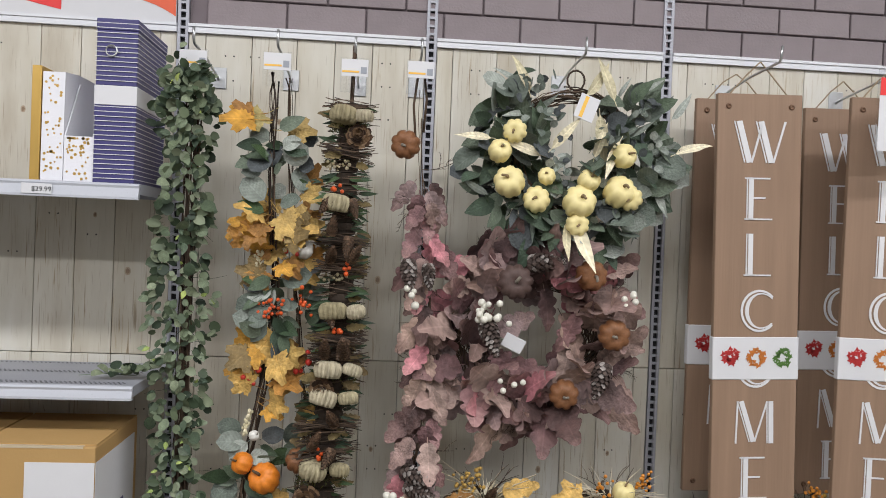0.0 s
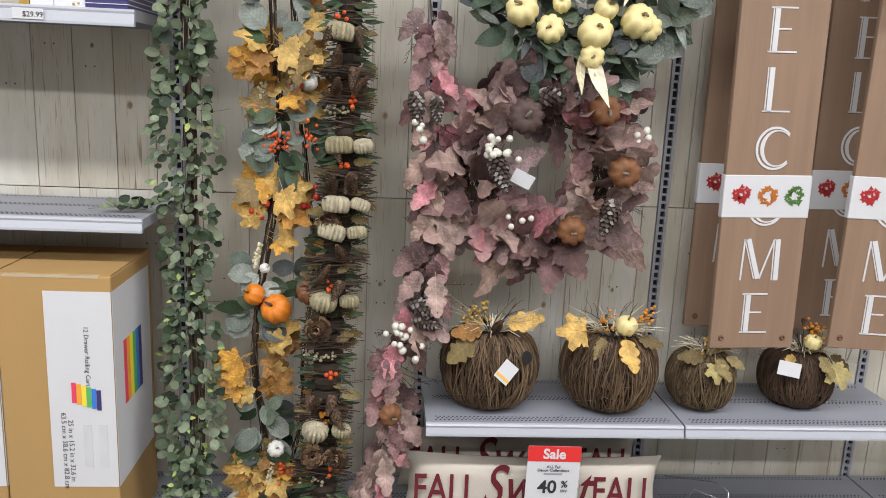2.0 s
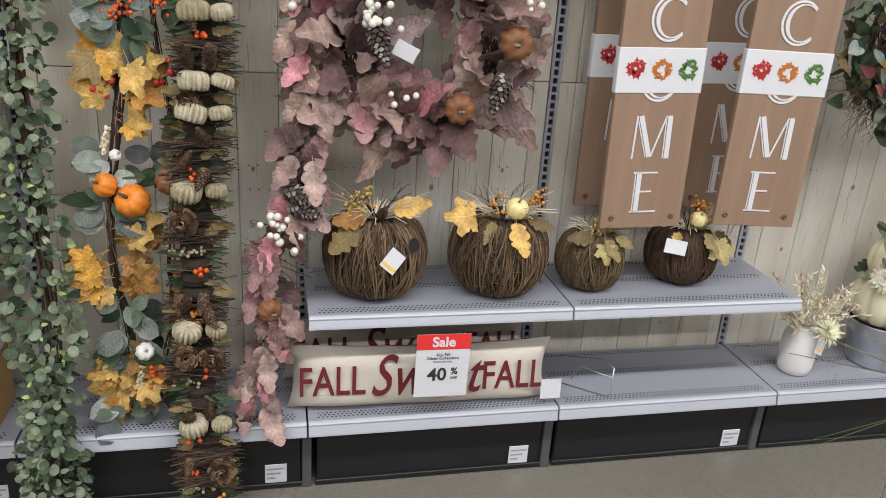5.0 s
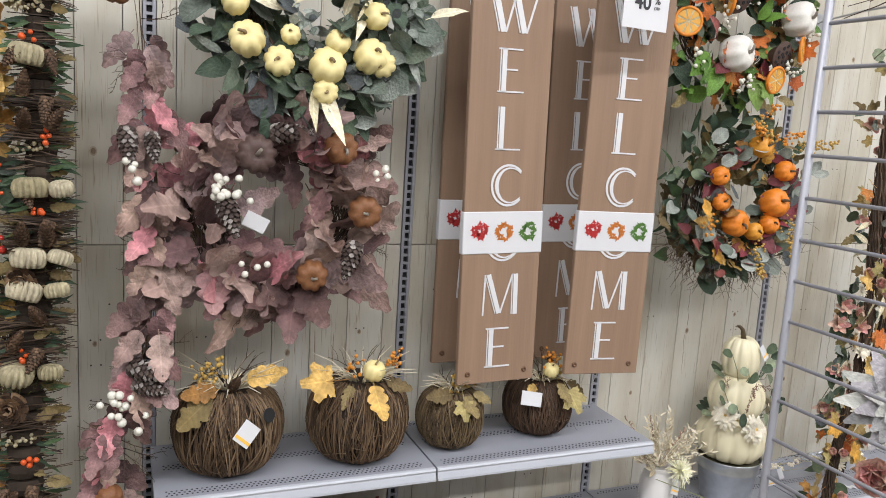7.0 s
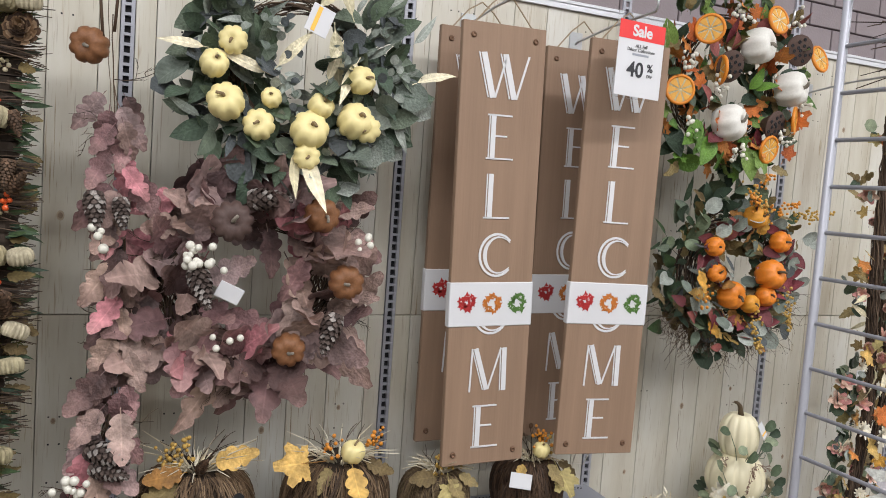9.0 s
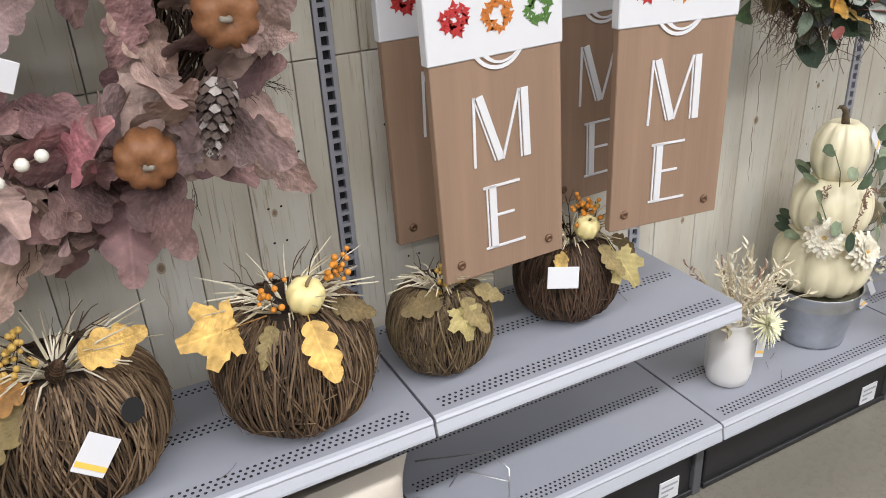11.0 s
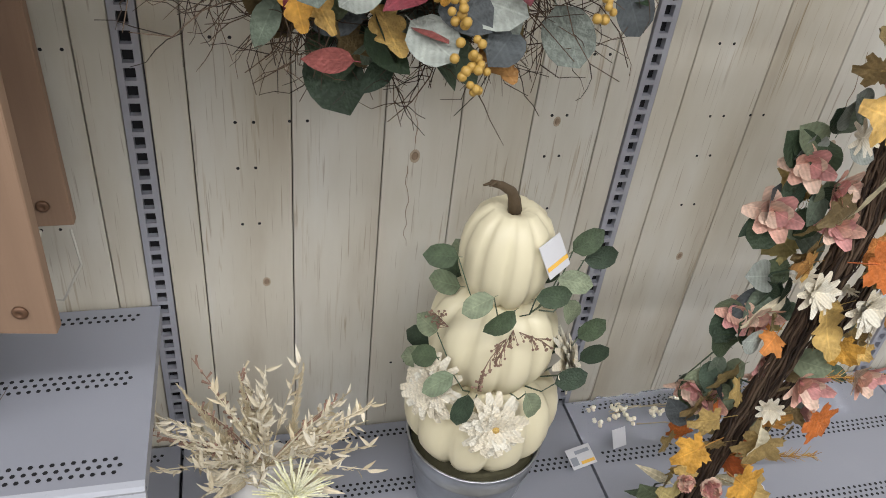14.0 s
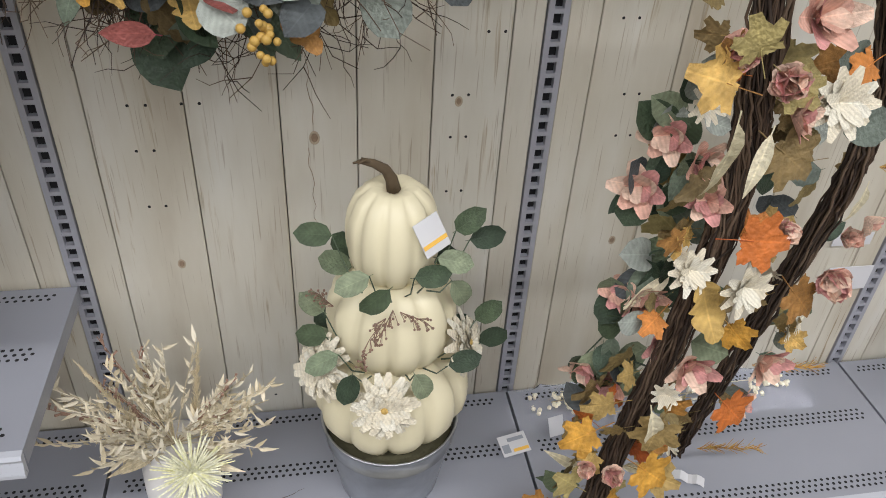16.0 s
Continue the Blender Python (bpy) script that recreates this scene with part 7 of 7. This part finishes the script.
def silk_bunch(pos, label, kindname, seed):
    r = rnd(seed)
    t = thing("silk_flower_bunch", pos, label, "silk flowers", "silk bunches on the rack")
    hook = Geo().tube([(-0.06, 0, 0.02), (0, 0, 0.0), (0.02, 0, -0.05)], 0.003, sides=5)
    part("stem", hook, SAGE, t)
    if kindname == "lilac":
        g = Geo()
        for j in range(16):
            twig(g, (0, 0, 0), (r.uniform(-0.4, 0.6), r.uniform(-1, 1), r.uniform(-1, 0.5)), r.uniform(0.12, 0.24), r, 0.0016, 1, 0.2)
        part("bare_twigs", g, TWIG, t)
        for k in range(5):
            b, p = Geo(), Vector((r.uniform(0, 0.08), r.uniform(-0.1, 0.06), r.uniform(-0.05, 0.1)))
            for j in range(150):
                u = r.random()
                b.ball(p + Vector((r.gauss(0, 0.02 * (1.1 - u)), r.gauss(0, 0.02 * (1.1 - u)), -0.2 * u)), r.uniform(0.004, 0.007), 5, 3)
            tagged(part("blossom_spike", b, LILAC, t, "pale lilac blossom spike", True), kind="stuff")
    elif kindname == "magenta":
        for j in range(9):
            leaf(t, "dark", (0.02, r.uniform(-0.05, 0.05), r.uniform(0, 0.1)), (r.uniform(-0.3, 0.6), r.uniform(-1, 1), r.uniform(-0.3, 0.6)), r.uniform(0.10, 0.14), r, 0.6)
        for p in ((0.0, 0.0, -0.03), (0.05, -0.06, -0.07), (0.03, 0.03, -0.10)):
            blossom(t, "magenta", p, (-0.8, -0.6, 0.1), 0.058)
    elif kindname == "grey":
        for p in ((0.0, 0.03, 0.0), (0.04, -0.06, -0.03)):
            put("flower", flower(12, 3, lambda u: 0.2 * math.sin(math.pi * u ** 0.7) + 0.03, 1.0, 12, seed, 0.3).mesh("flower", LILAC, True), t, Matrix.Translation(p) @ Vector((-0.6, -0.6, 0.5)).to_track_quat("Z", "Y").to_matrix().to_4x4() @ Matrix.Diagonal((0.085, 0.085, 0.085, 1)), "grey fabric dahlia")
        for p in ((-0.01, 0.05, -0.12), (0.02, -0.02, -0.14)):
            blossom(t, "rose", p, (-0.7, -0.7, 0.2), 0.06)
        for j in range(10):
            leaf(t, r.choice(("sage", "euc")), (0, r.uniform(-0.06, 0.08), r.uniform(-0.16, 0.0)), (r.uniform(-0.6, 0.3), r.uniform(-1, 1), r.uniform(-0.6, 0.4)), r.uniform(0.06, 0.09), r)
    else:
        b = Geo()
        for j in range(260):
            u = r.random()
            b.ball((r.gauss(0, 0.008), 0.10 * u * u + r.gauss(0, 0.008), -0.30 * u), r.uniform(0.003, 0.0055), 5, 3)
        tagged(part("amaranth_tassel", b, tone_mat("amaranth", [(0.16, 0.03, 0.07), (0.24, 0.08, 0.12), (0.3, 0.26, 0.14)], 0.8), t, "drooping purple amaranth tassel", True), kind="stuff")
        g = Geo()
        for dy, dz in ((0.42, -0.05), (0.38, 0.02), (0.33, -0.22), (0.30, -0.17)):
            g.tube([(0, 0, 0.02), (-0.03, dy * 0.5, 0.035 + dz * 0.3), (-0.07, dy, dz)], 0.0018, 0.0008, 4)
        part("grass_blade", g, tone_mat("grass_green", [(0.12, 0.16, 0.06), (0.2, 0.22, 0.1)]), t, "long thin green grass blades")
        for j in range(12):
            leaf(t, r.choice(("gold", "sage", "palemaple")), (0.0, r.uniform(-0.08, 0.05), r.uniform(-0.1, 0.12)), (r.uniform(-0.4, 0.3), r.uniform(-1, 1), r.uniform(-1, 0.5)), r.uniform(0.06, 0.1), r)
    return t


wire_rack()
silk_bunch((1.164, 0.989, 1.855), "pale lilac blossom spray hooked on the wire rack", "lilac", 91)
silk_bunch((1.173, 0.954, 1.384), "magenta silk flowers with dark green leaves on the rack", "magenta", 92)
silk_bunch((1.164, 0.980, 1.201), "grey fabric dahlias and pink roses on the rack", "grey", 93)
silk_bunch((1.112, 1.015, 0.896), "purple amaranth and grass bunch on the rack", "amaranth", 94)
silk_bunch((1.173, 1.006, 2.047), "pink and white silk flowers on the rack top", "grey", 95)


# ---- planks, nail holes and header bricks ----
EDGES = (0.0175, 0.069, 0.209, 0.346, 0.463, 0.579, 0.696, 0.7445)
NAILS = ((0.104, 1.049), (0.130, 0.924), (0.130, 0.849), (0.132, 0.749), (0.206, 0.925), (0.659, 1.030), (0.610, 0.929), (0.611, 0.856), (0.610, 0.754), (0.386, 0.42), (0.50, 0.36), (0.27, 0.30))
for k in range(-4, 6):
    x0 = std_x(k)
    nails = Geo()
    for a, b in zip(EDGES, EDGES[1:]):
        for z0, z1 in ((0.0, 1.196), (1.1985, TRIM_Z)):
            g = bevel_box(x0 + a + 0.0009, WALL, z0, x0 + b - 0.0009, 2.556, z1, 0.0012)
            me = g.mesh("plank", PLANK)
            put("plank", me, wall_north)
    for dx, z in NAILS:
        for hx in (x0 + dx, x0 + dx + 0.0255):
            for zz in (z, z + 1.2):
                if zz < TRIM_Z - 0.02:
                    q = len(nails.v)
                    nails.v += [(hx + 0.0027 * math.cos(1.0472 * a), WALL - 0.0006, zz + 0.0027 * math.sin(1.0472 * a)) for a in range(6)]
                    nails.f.append(tuple(q + a for a in range(6)))
    tagged(part("nail_holes", nails, SLOT, wall_north), kind="stuff")

KNOT = mat("knot_brown", (0.27, 0.19, 0.13), 0.7, 0, 0.35, 90, 0.2)
KNOT_RING = mat("knot_pale_ring", (0.42, 0.34, 0.25), 0.7, 0, 0.2, 90, 0.2)
knot_me = Geo().lathe([(0.0066, 0), (0.0085, 0.0006), (0.0105, 0)], 14).mesh("knot", KNOT_RING)
eye_me = Geo().lathe([(0.0001, 0.0012), (0.004, 0.0011), (0.0062, 0.0004), (0.0065, 0)], 12).mesh("knot_eye", KNOT)
cg, rc = Geo(), rnd(77)
line, x = [], 0.0
for j in range(15):
    line.append((x, -0.0002, 0.075 - 0.011 * j))
    x += rc.gauss(0, 0.0022)
cg.tube(line, 0.0007, 0.0004, 4)
crack_me = cg.mesh("crack", KNOT)
for k in range(-4, 6):
    for dx, z, sc in ((0.396, 0.862, 1.0), (0.165, 0.632, 0.8), (0.621, 0.918, 0.75), (0.622, 1.452, 1.1), (0.30, 1.93, 0.9), (0.52, 1.62, 0.7)):
        m = pose(std_x(k) + dx, WALL - 0.0002, z, 90, 0, 0) @ Matrix.Diagonal((0.8 * sc, 1.15 * sc, 1, 1))
        put("knot", knot_me, wall_north, m)
        put("knot_eye", eye_me, wall_north, m)
    put("crack", crack_me, wall_north, pose(std_x(k) + 0.386, WALL - 0.0002, 0.77))
    put("crack", crack_me, wall_north, pose(std_x(k) + 0.395, WALL - 0.0002, 0.96, 0, 180, 0))

part("header_backing", Geo().box(XL, 2.534, TRIM_Z + 0.028, XR, 2.556, 2.75), MORTAR, wall_north)
BW, BH = 0.2435, 0.0853
brick_me = bevel_box(0, 0, 0, BW - 0.006, 0.012, BH - 0.006, 0.002).mesh("brick", BRICK)
for row in range(7):
    z, x = TRIM_Z + 0.029 + row * BH, -0.606 + (0.055 if row % 2 == 0 else -0.065)
    while x < 4.75:
        put("brick", brick_me, wall_north, pose(x, 2.5235, z))
        x += BW
